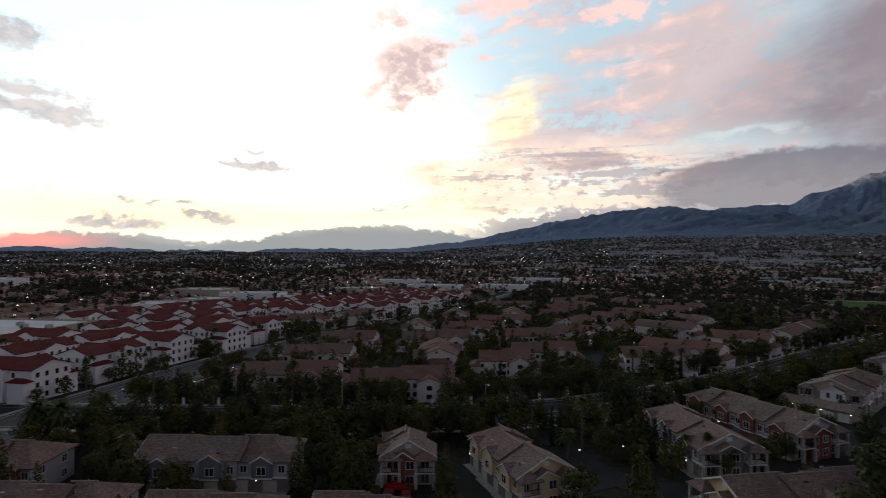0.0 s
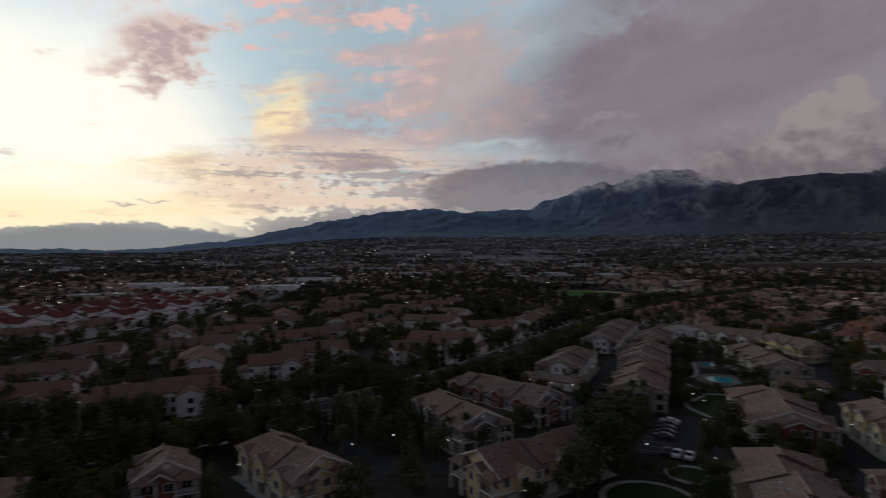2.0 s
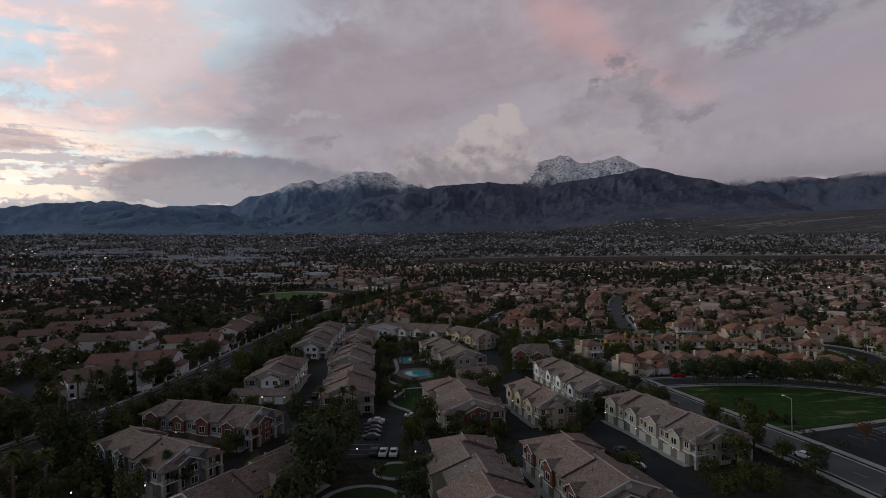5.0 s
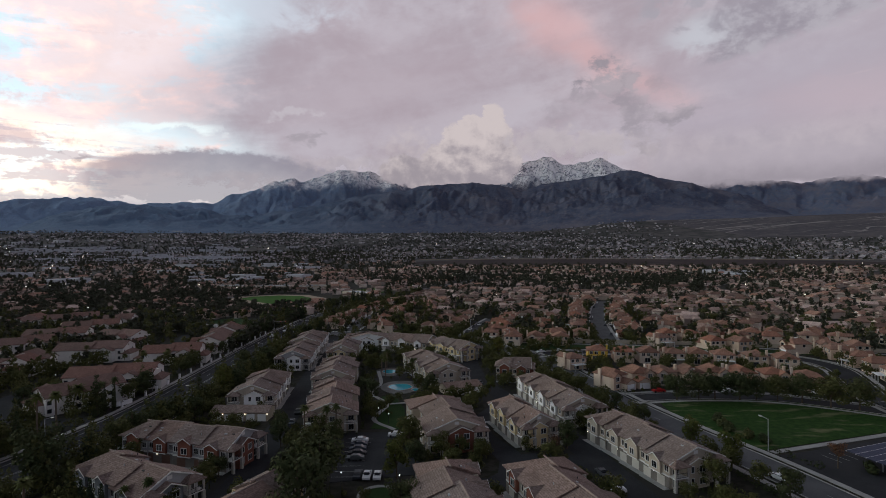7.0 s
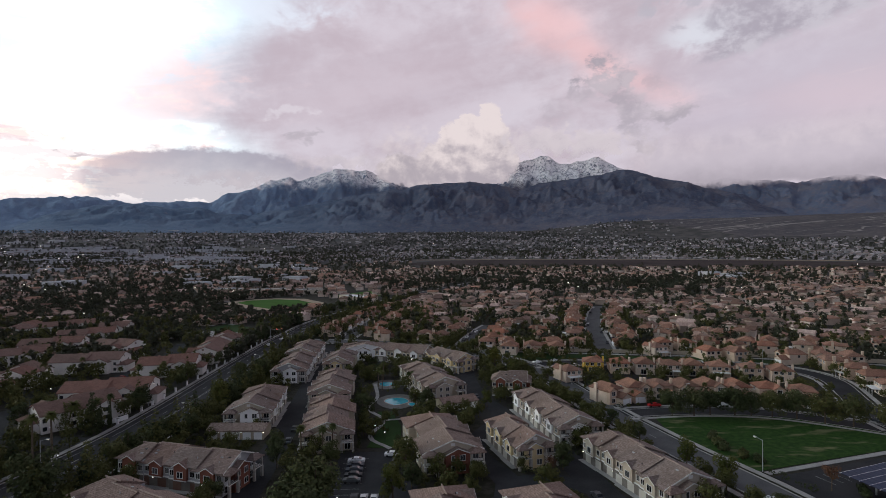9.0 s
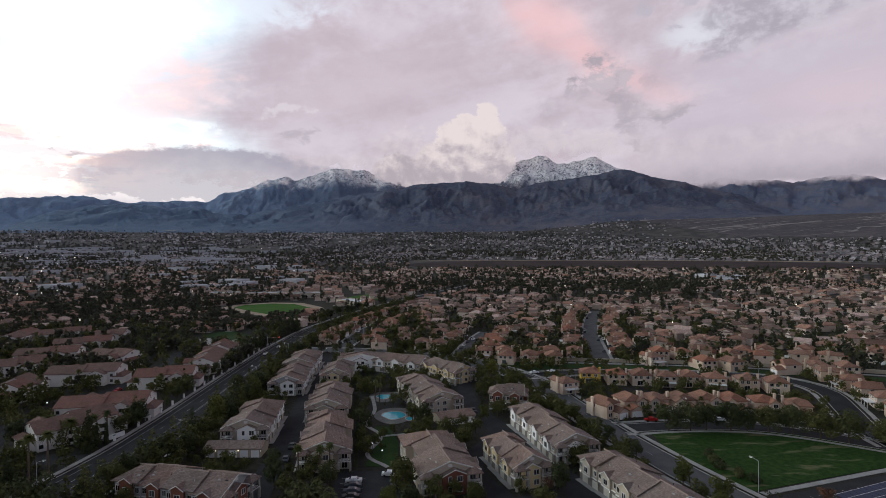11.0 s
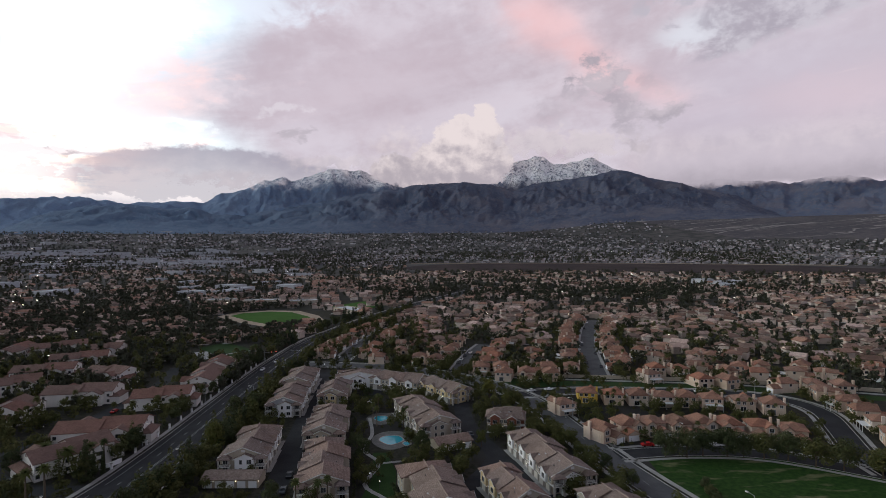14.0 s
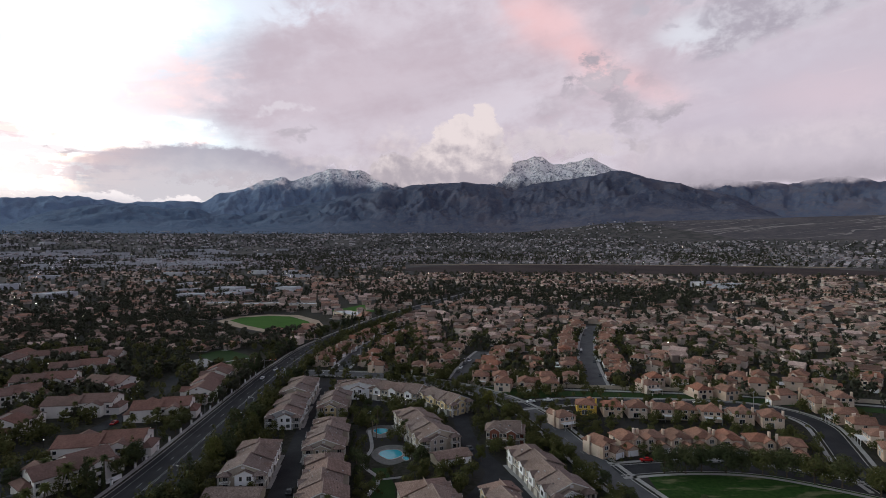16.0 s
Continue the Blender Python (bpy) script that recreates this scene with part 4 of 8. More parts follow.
def strip(bm, line, d0, d1, z0, z1, slot=0):
    """A band along a line between two offsets, with a thickness."""
    l, r = offset(line, d1), offset(line, d0)
    rows = []
    for (xa, ya), (xb, yb) in zip(l, r):
        ga, gb = ground_z(xa, ya), ground_z(xb, yb)
        rows.append([bm.verts.new((xa, ya, z0 + ga)), bm.verts.new((xa, ya, z1 + ga)), bm.verts.new((xb, yb, z1 + gb)), bm.verts.new((xb, yb, z0 + gb))])
    for a, b in zip(rows, rows[1:]):
        for i in range(3):
            bm.faces.new((a[i], a[i + 1], b[i + 1], b[i])).material_index = slot
    bm.faces.new(rows[0][::-1]).material_index = slot
    bm.faces.new(rows[-1]).material_index = slot


ROAD_POINTS = [(x, y, w / 2) for line, w in ALL_ROADS for x, y in smooth(line, 4)]
ROAD_XY = np.array([(p[0], p[1]) for p in ROAD_POINTS])
ROAD_HALF = np.array([p[2] for p in ROAD_POINTS])
FOOTPRINTS = []          # x, y, half length, half width, cos, sin


def claim(x, y, lx, ly, yaw):
    FOOTPRINTS.append((x, y, lx / 2, ly / 2, math.cos(radians(yaw)), math.sin(radians(yaw))))


def free(x, y, r, road=True, things=True):
    """Whether a round spot of the plan is clear of streets and buildings."""
    if road and np.any(np.hypot(ROAD_XY[:, 0] - x, ROAD_XY[:, 1] - y) < ROAD_HALF + r):
        return False
    if things and FOOTPRINTS:
        f = np.array(FOOTPRINTS)
        dx, dy = x - f[:, 0], y - f[:, 1]
        u, v = np.abs(dx * f[:, 4] + dy * f[:, 5]) - f[:, 2], np.abs(dy * f[:, 4] - dx * f[:, 5]) - f[:, 3]
        if np.any(np.hypot(np.maximum(u, 0), np.maximum(v, 0)) < r):
            return False
    return True


def clear_house(x, y, lx, ly, yaw, road_gap=1.5):
    c, s = math.cos(radians(yaw)), math.sin(radians(yaw))
    for i in (-0.5, 0, 0.5):
        for j in (-0.5, 0, 0.5):
            px, py = x + i * lx * c - j * ly * s, y + i * lx * s + j * ly * c
            if not free(px, py, road_gap):
                return False
    return True


# ---- ground and mountains ----


def build_ground():
    rs = [0, 60, 140, 240, 360, 500, 650] + list(range(710, 4930, 60)) + [4940]
    na = 180
    v = [(0, 0, 0)]
    for r in rs[1:]:
        for i in range(na):
            a = 2 * math.pi * i / na
            x, y = r * math.cos(a), r * math.sin(a)
            v.append((x, y, ground_z(x, y)))
    f = []
    for k in range(len(rs) - 2):
        b = 1 + k * na
        for i in range(na):
            j = (i + 1) % na
            f.append((b + i, b + na + i, b + na + j, b + j))
    for i in range(na):
        f.append((0, 1 + i, 1 + (i + 1) % na, 0))
    f3 = [q for q in f if len(set(q)) == 4]
    me = bpy.data.meshes.new("ground")
    me.from_pydata(v, [], f3 + [q[:3] for q in f if len(set(q)) == 3])
    me.materials.append(GROUND)
    for p in me.polygons:
        p.use_smooth = True
    tagged(new("ground", me), "dark dry ground with scrub reaching to the horizon", "ground", kind="structure")


# crest heights in metres by heading (degrees west of north), as seen from the town
BACK_RANGE = [(99, 60), (93, 78), (90, 92), (87.5, 80), (84, 94), (80, 66), (76, 72), (72, 58), (70, 84), (63, 88), (60.5, 72), (56.6, 101), (49.7, 163), (43.3, 292), (37.7, 364), (36.7, 375), (33.9, 403), (33.4, 413), (32.6, 408), (31.2, 420), (29.3, 406), (28.2, 373), (26.7, 389), (23.9, 395), (22.7, 406), (21.4, 391), (19.8, 464), (16.9, 527), (15.9, 583), (14.1, 618), (13.3, 593), (12.4, 599), (10.5, 657), (9.6, 681), (6.5, 676), (5.4, 644), (2.2, 674), (-2.7, 602), (-6.7, 626), (-8.4, 711), (-9.9, 759), (-11.0, 789), (-12.1, 768), (-13.2, 714), (-14.3, 720), (-15.7, 738), (-16.8, 761), (-17.9, 707), (-19.2, 648), (-23.6, 521), (-26.5, 510), (-27.9, 542), (-31.5, 508), (-33.7, 488), (-36.9, 517), (-37.6, 520), (-40.1, 467), (-80, 420)]
FRONT_RANGE = [(75, 0), (52, 20), (36.7, 179), (33.4, 285), (30.6, 331), (27.6, 353), (24.4, 328), (22.5, 339), (20.5, 297), (18.0, 288), (13.8, 354), (11.6, 376), (7.7, 443), (3.7, 497), (2.8, 488), (1.4, 519), (-1.7, 544), (-5.0, 537), (-6.7, 531), (-7.9, 503), (-9.1, 471), (-11.0, 524), (-14.1, 552), (-16.8, 570), (-18.4, 599), (-19.7, 602), (-21.0, 577), (-22.1, 540), (-24.1, 509), (-25.3, 484), (-26.5, 448), (-29.7, 389), (-32.0, 287), (-33.7, 226), (-35.3, 182), (-40.1, 159), (-80, 150)]


def crest(table, a):
    t = sorted(table)
    return float(np.interp(a, [p[0] for p in t], [p[1] for p in t]))


def build_range(name, label, table, mat, foot, ridge, back, rough, seed, bend, crag, ribs):
    az = np.arange(99.0, -80.01, -0.15)
    rr = np.concatenate([np.linspace(foot - 40, ridge, 40), np.linspace(ridge + 15, back, 10)])
    verts = []
    for a in az:
        top = crest(table, a)
        for r in rr:
            x, y = -r * math.sin(radians(a)), r * math.cos(radians(a))
            g = ground_z(x, y)
            at = Vector((x * 0.0030, y * 0.0030, seed))
            spur = noise.fractal(at * 2.3, 0.9, 2.1, 5)
            rid = noise.ridged_multi_fractal(at, 0.95, 2.1, 5, 1.0, 2.0) * 0.5 - 0.6
            rid2 = 0.5 - abs(noise.noise(Vector((a * 1.1 - 0.0022 * r, r * 0.0042, 3.0 + seed)))) * 1.6
            bent = a + 3.2 * spur + 0.010 * r + 1.5 * noise.noise(Vector((x * 0.0016, y * 0.0016, 5.0)))
            rib = 0.45 - abs(noise.noise(Vector((bent * 0.55, r * 0.0011, 7.0 + seed)))) * 1.7 + 0.5 * (0.45 - abs(noise.noise(Vector((bent * 1.5, r * 0.002, 9.0 + seed)))) * 1.7) + 0.25 * (0.45 - abs(noise.noise(Vector((bent * 3.4, r * 0.004, 2.0 + seed)))) * 1.7)
            if r < ridge:
                s = max(0.0, (r - foot) / (ridge - foot)) ** bend
            else:
                s = 1 - 0.5 * (r - ridge) / (back - ridge)
            keep = 1 - 0.95 * max(0.0, 1 - abs(r - ridge) / 160)
            h = (top - g) * s * (1 + rough * keep * (0.35 * spur + 0.75 * rid)) + g + s * crag * (spur + 1.2 * rid2) + ribs * min(1.0, max(0.0, top - g) / 480) * min(1.0, 2.0 * s) * keep * rib
            verts.append((x, y, max(h, g - 4)))
    n = len(rr)
    q = [(i * n + j, i * n + j + 1, (i + 1) * n + j + 1, (i + 1) * n + j) for i in range(len(az) - 1) for j in range(n - 1)]
    me = bulk(name, verts, q, [mat])
    me.polygons.foreach_set("use_smooth", np.ones(len(q), bool))
    tagged(new(name, me), label, "mountain", kind="structure")


def build_mountains():
    build_range("foothills", "dark chaparral foothills, tinted blue-grey as by haze, before the peaks", FRONT_RANGE, MOUNTAIN, 3450, 4320, 4600, 0.50, 0.0, 1.25, 5.0, 40.0)
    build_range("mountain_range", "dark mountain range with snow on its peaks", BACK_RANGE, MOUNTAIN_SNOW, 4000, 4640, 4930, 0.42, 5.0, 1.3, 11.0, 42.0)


def build_cloud():
    n, rows = 30, []
    bm = bmesh.new()
    for i in range(n + 1):
        a = radians(32 - 84 * i / n)
        rows.append([bm.verts.new((-4495 * math.sin(a), 4495 * math.cos(a), z)) for z in (330, 1600)])
    for p, q in zip(rows, rows[1:]):
        bm.faces.new((p[0], q[0], q[1], p[1]))
    tagged(part("backdrop", bm, CLOUD), "pale cloud lapping round the snowy peaks", "cloud", kind="structure")


def build_fan():
    """Open dry ground below the north-eastern slopes."""
    az, rr = np.linspace(-21, -56, 60), np.linspace(2880, 3900, 26)
    verts = []
    for a in az:
        for r in rr:
            r2 = r + 140 * noise.noise(Vector((a * 0.25, 3.0, 0.0))) - 16.0 * max(-30 - a, 0) + max(0.0, a + 30) * 55 * (1 - (r - 2880) / 1020)
            x, y = -r2 * math.sin(radians(a)), r2 * math.cos(radians(a))
            verts.append((x, y, ground_z(x, y) + 0.6))
    n = len(rr)
    q = [(i * n + j, i * n + j + 1, (i + 1) * n + j + 1, (i + 1) * n + j) for i in range(len(az) - 1) for j in range(n - 1)]
    me = bulk("gravel_fan", verts, q, [FAN])
    me.polygons.foreach_set("use_smooth", np.ones(len(q), bool))
    tagged(new("gravel_fan", me), "dry brown gravel slope at the mountains' foot", "ground", kind="structure")


build_ground()
build_mountains()
build_fan()
build_cloud()

# ---- streets ----


def build_street(name, line, w, label, mat, walk_left=True, walk_right=True, verge=1.2, lanes=None, z=0.03):
    line = smooth(line)
    bm = bmesh.new()
    strip(bm, line, -w / 2, w / 2, -0.2, z)
    road = tagged(part(name, bm, mat), label, "road", kind="structure")
    for side, on in ((1, walk_left), (-1, walk_right)):
        if not on:
            continue
        bm = bmesh.new()
        a, b = sorted((side * w / 2, side * (w / 2 + 0.3)))
        strip(bm, line, a, b, -0.2, 0.16)
        part("kerb", bm, CONCRETE, road, "pale concrete kerb")
        bm = bmesh.new()
        a, b = sorted((side * (w / 2 + 0.3 + verge), side * (w / 2 + 1.9 + verge)))
        strip(bm, line, a, b, -0.2, 0.15)
        part("sidewalk", bm, CONCRETE, road, "pale concrete sidewalk")
    for d, dash, wide in lanes or ():
        bm = bmesh.new()
        if dash:
            pts = smooth(line, 3)
            k, on = 0, []
            for p, q in zip(pts, pts[1:]):
                if k % 4 == 0:
                    strip(bm, [p, q], d - wide / 2, d + wide / 2, z - 0.02, z + 0.006)
                k += 1
        else:
            strip(bm, line, d - wide / 2, d + wide / 2, z - 0.02, z + 0.006)
        part("lane_marking", bm, PAINT, road, "worn white lane marking")
    return road


build_street("arterial_road", ARTERIAL, 19, "dark asphalt arterial road with lane markings", ASPHALT, lanes=((-3.4, True, 0.22), (3.4, True, 0.22), (-0.3, False, 0.16), (0.3, False, 0.16), (-7.0, False, 0.16), (7.0, False, 0.16)))
build_street("west_road", WEST_ROAD, 20, "wide asphalt road beside white apartments", ASPHALT_OLD, z=0.036, lanes=((-3.6, True, 0.2), (3.6, True, 0.2), (-6.8, False, 0.16), (6.8, False, 0.16), (0.0, False, 0.2)))
build_street("collector_road", COLLECTOR, 10, "grey worn asphalt road", ASPHALT_OLD, z=0.036, lanes=((0.0, True, 0.15),))
build_street("park_street", PARK_STREET, 8, "asphalt street along the park lawn", ASPHALT, z=0.042)
build_street("loop_street", LOOP_STREET, 8.5, "dark asphalt residential street", ASPHALT, z=0.042)
build_street("residential_street", NORTH_ONE, 10, "dark residential street between tract houses", ASPHALT_OLD, verge=0.0)
build_street("residential_street", NORTH_TWO, 9.5, "dark residential street between tract houses", ASPHALT_OLD, verge=0.0)
build_street("residential_street", NORTH_THREE, 9.5, "dark residential street between tract houses", ASPHALT_OLD, verge=0.0)
for k, (line, w) in enumerate(((LANE_A, 7.5), (LANE_D, 7), (LANE_E, 8), (LANE_F, 7), (LANE_S, 7), (LANE_T, 7), (LANE_B, 6), (LANE_W, 7))):
    build_street("lane", line, w, "dark asphalt lane between apartment houses", ASPHALT, False, False, z=0.048 + 0.006 * k)


def slab(name, pts, z, mat, label, category, parent=None):
    bm = bmesh.new()
    prism(bm, pts, -0.2, z)
    bmesh.ops.recalc_face_normals(bm, faces=bm.faces)
    ob = part(name, bm, mat, parent)
    return ob if parent else tagged(ob, label, category, kind="structure")


def rect(x, y, lx, ly, yaw):
    c, s = math.cos(radians(yaw)), math.sin(radians(yaw))
    return [(x + a * lx / 2 * c - b * ly / 2 * s, y + a * lx / 2 * s + b * ly / 2 * c) for a, b in ((-1, -1), (1, -1), (1, 1), (-1, 1))]


park = slab("park_lawn", [(75, 184.5), (92, 187), (106, 186), (120, 182.5), (134, 172), (148, 159), (166, 146), (128, 153), (104, 146), (84, 140), (77, 156), (74, 172)], 0.10, PARK, "green park lawn with worn dry patches", "lawn")
bm = bmesh.new()
strip(bm, smooth([(85, 138.5), (105, 144.5), (128, 151.5), (170, 164)]), -0.9, 0.9, -0.2, 0.13)
tagged(part("path", bm, CONCRETE), "pale concrete path at the lawn's edge", "path", kind="structure")
claim(115, 160, 80, 40, 0)
slab("parking_lot", [(85.5, 136.5), (105, 142), (130, 150), (190, 168), (200, 118), (150, 95), (100, 80), (90, 112)], 0.045, ASPHALT, "dark asphalt parking lot with white bays", "parking lot")
slab("parking_lot", [(-26, 158), (-6, 157), (-3, 128), (-24, 124)], 0.10, ASPHALT, "small asphalt parking lot between apartment houses", "parking lot")
claim(140, 125, 90, 50, 17)
claim(-15, 142, 22, 34, 0)
slab("greenbelt_lawn", [(52, 281), (76, 284), (130, 275), (165, 266), (240, 236), (242, 244), (170, 274), (130, 284), (76, 294), (28, 306), (40, 292)], 0.06, LAWN, "strip of lawn along a trail", "lawn")
bm = bmesh.new()
strip(bm, smooth([(22, 309), (76, 297), (129, 287), (172, 276), (245, 247), (330, 205)]), -1.3, 1.3, -0.2, 0.10)
tagged(part("trail", bm, CONCRETE), "pale concrete trail through a green belt", "path", kind="structure")
bm = bmesh.new()
strip(bm, smooth([(24, 313), (78, 301), (130, 291), (174, 280), (248, 251), (335, 208)]), -0.15, 0.15, -0.2, 1.9)
tagged(part("block_wall", bm, STUCCO), "tan block wall behind the trail", "wall", kind="structure")
slab("courtyard_lawn", [(-19, 196), (-17, 176), (-19, 161), (-9, 160), (-10, 180), (-14, 196)], 0.07, LAWN, "small lawn in the apartment courtyard", "lawn")
for line in ([(-24, 236), (-21, 215), (-23, 200), (-16, 186), (-19, 170), (-12, 160)], [(-16, 186), (-8, 188)]):
    bm = bmesh.new()
    strip(bm, smooth(line, 3), -0.7, 0.7, -0.2, 0.11)
    tagged(part("path", bm, CONCRETE), "curved concrete garden path", "path", kind="structure")


slab("corner_lawn", [(-163, 404), (-151, 425), (-130, 405), (-115, 385), (-106, 366), (-112, 356), (-126, 354), (-138, 374)], 0.07, LAWN, "dark corner lawn beside the crossing", "lawn")
slab("plaza", [(-166, 384), (-152, 391), (-134, 368), (-149, 360)], 0.11, CONCRETE, "small pale paved plaza in a green", "plaza")
bm = bmesh.new()
strip(bm, smooth([(-140, 372), (-122, 391), (-107, 378), (-104, 364), (-109, 347)], 3), -1.1, 1.1, -0.2, 0.13)
tagged(part("path", bm, CONCRETE), "curved concrete path over the corner lawn", "path", kind="structure")
claim(-137, 386, 58, 46, 120)


def round_lawn(cx, cy, r):
    n = 36
    ring = [(cx + r * math.cos(6.2832 * i / n), cy + r * math.sin(6.2832 * i / n)) for i in range(n)]
    slab("round_lawn", ring, 0.12, LAWN, "round dark lawn ringed by a path", "lawn")
    bm = bmesh.new()
    strip(bm, ring + ring[:1], -1.3, -0.1, -0.2, 0.11)
    tagged(part("path", bm, CONCRETE), "pale concrete path round a lawn", "path", kind="structure")


round_lawn(-17, 102, 7.2)
round_lawn(-12, 117.5, 3.6)
claim(-17, 102, 15, 15, 0)
claim(-12, 117.5, 8, 8, 0)


# ---- pool ----
def build_pool():
    def ring(cx, cy, a, b, n=28, wob=0.12):
        return [(cx + a * math.cos(t) * (1 + wob * math.cos(2 * t + 0.6)), cy + b * math.sin(t) * (1 + wob * math.sin(3 * t))) for t in (2 * math.pi * i / n for i in range(n))]
    slab("pool_deck", ring(-13.0, 209.0, 7.3, 10.0, 24, 0.05), 0.10, PAVING, "pale paved pool deck", "pool deck")
    slab("pool_deck", ring(-18.5, 235, 6.5, 8, 24, 0.05), 0.10, PAVING, "pale paved deck round a wading pool", "pool deck")
    for cx, cy, a, b, nm, lab in ((-13.2, 208.8, 4.0, 4.8, "swimming_pool", "turquoise swimming pool in a paved deck"), (-19.0, 235, 2.7, 3.6, "wading_pool", "pale wading pool in a paved deck"), (-7.2, 204.5, 1.2, 2.0, "hot_tub", "round turquoise hot tub beside the pool")):
        top = new(nm)
        tagged(top, lab, "pool")
        bm = bmesh.new()
        prism(bm, ring(cx, cy, a, b), 0.0, 0.125)
        part("water", bm, WATER, top, "turquoise water")
        bm = bmesh.new()
        o, i = ring(cx, cy, a + 0.35, b + 0.35), ring(cx, cy, a, b)
        n = len(o)
        vs = [[bm.verts.new((*p, z)) for p in r] for r, z in ((o, 0.0), (o, 0.19), (i, 0.19), (i, 0.0))]
        for k in range(3):
            for j in range(n):
                bm.faces.new((vs[k][j], vs[k][(j + 1) % n], vs[k + 1][(j + 1) % n], vs[k + 1][j]))
        part("coping", bm, CONCRETE, top, "pale stone coping")
    claim(-13, 208, 18, 24, 0)
    claim(-15, 235, 14, 18, 0)


build_pool()


# ---- apartment houses of the near estate ----
def build_condo(x, y, L, W, yaw, g=1, wall=None, bay=None, door=None, doors=6, label="", eave=5.7, porch=True, seed=0):
    """A two-storey house of two stepped wings. Local x runs along it, its -x end is the porch end, g the side of the garages."""
    rnd = random.Random(seed)
    wall, bay, door = wall or STUCCO, bay or STUCCO, door or DOOR_PAINT
    top = new("apartment_house")
    top.matrix_world = pose(x, y, 0, 0, 0, yaw)
    tagged(top, label or "two-storey beige stucco apartment house with brown tile roof", "house", "apartment houses of the estate")
    claim(x, y, L, W, yaw)
    half = L / 2
    n_seg = 2 if L < 20 else 3 if L < 31 else 4
    wings = []
    for i in range(n_seg):
        inset, shift = ((0.8, 0.0), (2.0, 0.9 * g), (1.2, -0.5 * g), (2.2, 0.8 * g))[i]
        c, d = -W / 2 + inset + shift, W / 2 - inset + shift
        wings.append((-half + L * i / n_seg, -half + L * (i + 1) / n_seg, c, d, eave + (0, 0.5, 0.05, 0.55)[i], 2.7 * (d - c) / (W - 1.6)))
    for i, (a, b, c, d, e, r) in enumerate(wings):
        bm = bmesh.new()
        if i == n_seg - 1:
            box(bm, a, b, c, d, 0, e)
        else:
            gable_walls(bm, a, b, c, d, 0, e, r * 0.97)
        part("wall", bm, wall, top)
        bm = bmesh.new()
        if i == n_seg - 1:
            half_hip_roof(bm, a + 0.3, b, c, d, e, r, 0.65)
        else:
            gable_roof(bm, a, b + 0.2, c, d, e, r, "x", 0.65)
        roof = part("roof", bm, ROOF, top)
        bm = bmesh.new()
        tube(bm, (a - 0.6, (c + d) / 2, e + r + 0.2), (b - ((d - c) * 0.3 if i == n_seg - 1 else -0.2), (c + d) / 2, e + r + 0.2), 0.17, 0.17, 6)
        part("ridge_cap", bm, RIDGE, roof, "pale ridge tiles")
        for k in range(3):
            px, s = rnd.uniform(a + 1, b - 1), rnd.choice((-1, 1))
            t = rnd.uniform(0.2, 0.85)
            if i == n_seg - 1 and px > b - (d - c) * 0.5:
                px = a + 0.6 + rnd.uniform(0, 1)
            py, pz = (c + d) / 2 + s * t * (d - c) / 2, e + r * (1 - t) + 0.18
            bm = bmesh.new()
            if rnd.random() < 0.5:
                box(bm, px - 0.35, px + 0.35, py - 0.18, py + 0.18, pz - 0.1, pz + 0.16)
            else:
                tube(bm, (px, py, pz - 0.15), (px, py, pz + 0.45), 0.09, 0.09, 6)
            part("roof_vent", bm, DARK_METAL if k % 2 else GALV, roof)
    a, b, c, d, e, r = wings[0]
    # porch end: a lower cross roof with a gable, trim, vent
    ends = [(-half, -1, wings[0])]
    for xe, sgn, (a, b, c, d, e, r) in ends:
        mid = (c + d) / 2
        face = 180 if sgn < 0 else 0
        bm = bmesh.new()
        hw = (d - c) / 2
        rake(bm, xe + sgn * 0.65, mid, hw + 0.65, e - 0.65 * r / hw + 0.24, e + r + 0.24, 0.3, "x", sgn * 0.06)
        part("rake_trim", bm, TRIM, top, "white gable trim board")
        bm = bmesh.new()
        box(bm, -0.55, 0.55, -0.01, 0.06, 0, 0.75)
        for k in range(4):
            box(bm, -0.45, 0.45, 0.06, 0.10, 0.08 + 0.17 * k, 0.17 + 0.17 * k)
        part("gable_vent", bm, TRIM, top, "white louvred gable vent", on_wall(xe, mid, e + r * 0.42, face))
        # porches on both corners of this end: slabs, piers, railing, small hipped roof
        for s in (-1, 1):
            if not porch and sgn > 0:
                continue
            yo = mid + s * (d - c) / 2
            y0, y1 = sorted((yo - s * 3.4, yo + s * 0.25))
            x0, x1 = sorted((xe, xe + sgn * 2.0))
            bm = bmesh.new()
            box(bm, x0, x1, y0, y1, 2.75, 3.0)
            bal = part("balcony", bm, TRIM, top, "white balcony slab")
            bm = bmesh.new()
            xo = xe + sgn * 1.9
            ys = [y0 + 0.2]
            for k in range(11):
                yy = y0 + 0.2 + (y1 - y0 - 0.4) * (k + 1) / 12
                ys += [yy - 0.025, yy + 0.025]
            ys.append(y1 - 0.2)
            lattice(bm, [q - (y0 + y1) / 2 for q in ys], [3.0, 3.1, 3.88, 3.98], lambda i, j: j != 1 or i % 2 == 1, -0.03, 0.03)
            bmesh.ops.transform(bm, matrix=pose(xo, (y0 + y1) / 2, 0, 0, 0, 90), verts=bm.verts)
            part("railing", bm, DARK_METAL, bal, "dark metal railing")
            for yy in (y0 + 0.2, y1 - 0.2):
                bm = bmesh.new()
                box(bm, xo - 0.3, xo + 0.3, yy - 0.3, yy + 0.3, 0, 2.75)
                box(bm, xo - 0.2, xo + 0.2, yy - 0.2, yy + 0.2, 3.0, e - 0.35)
                part("pier", bm, STONE, bal, "pale stone pier")
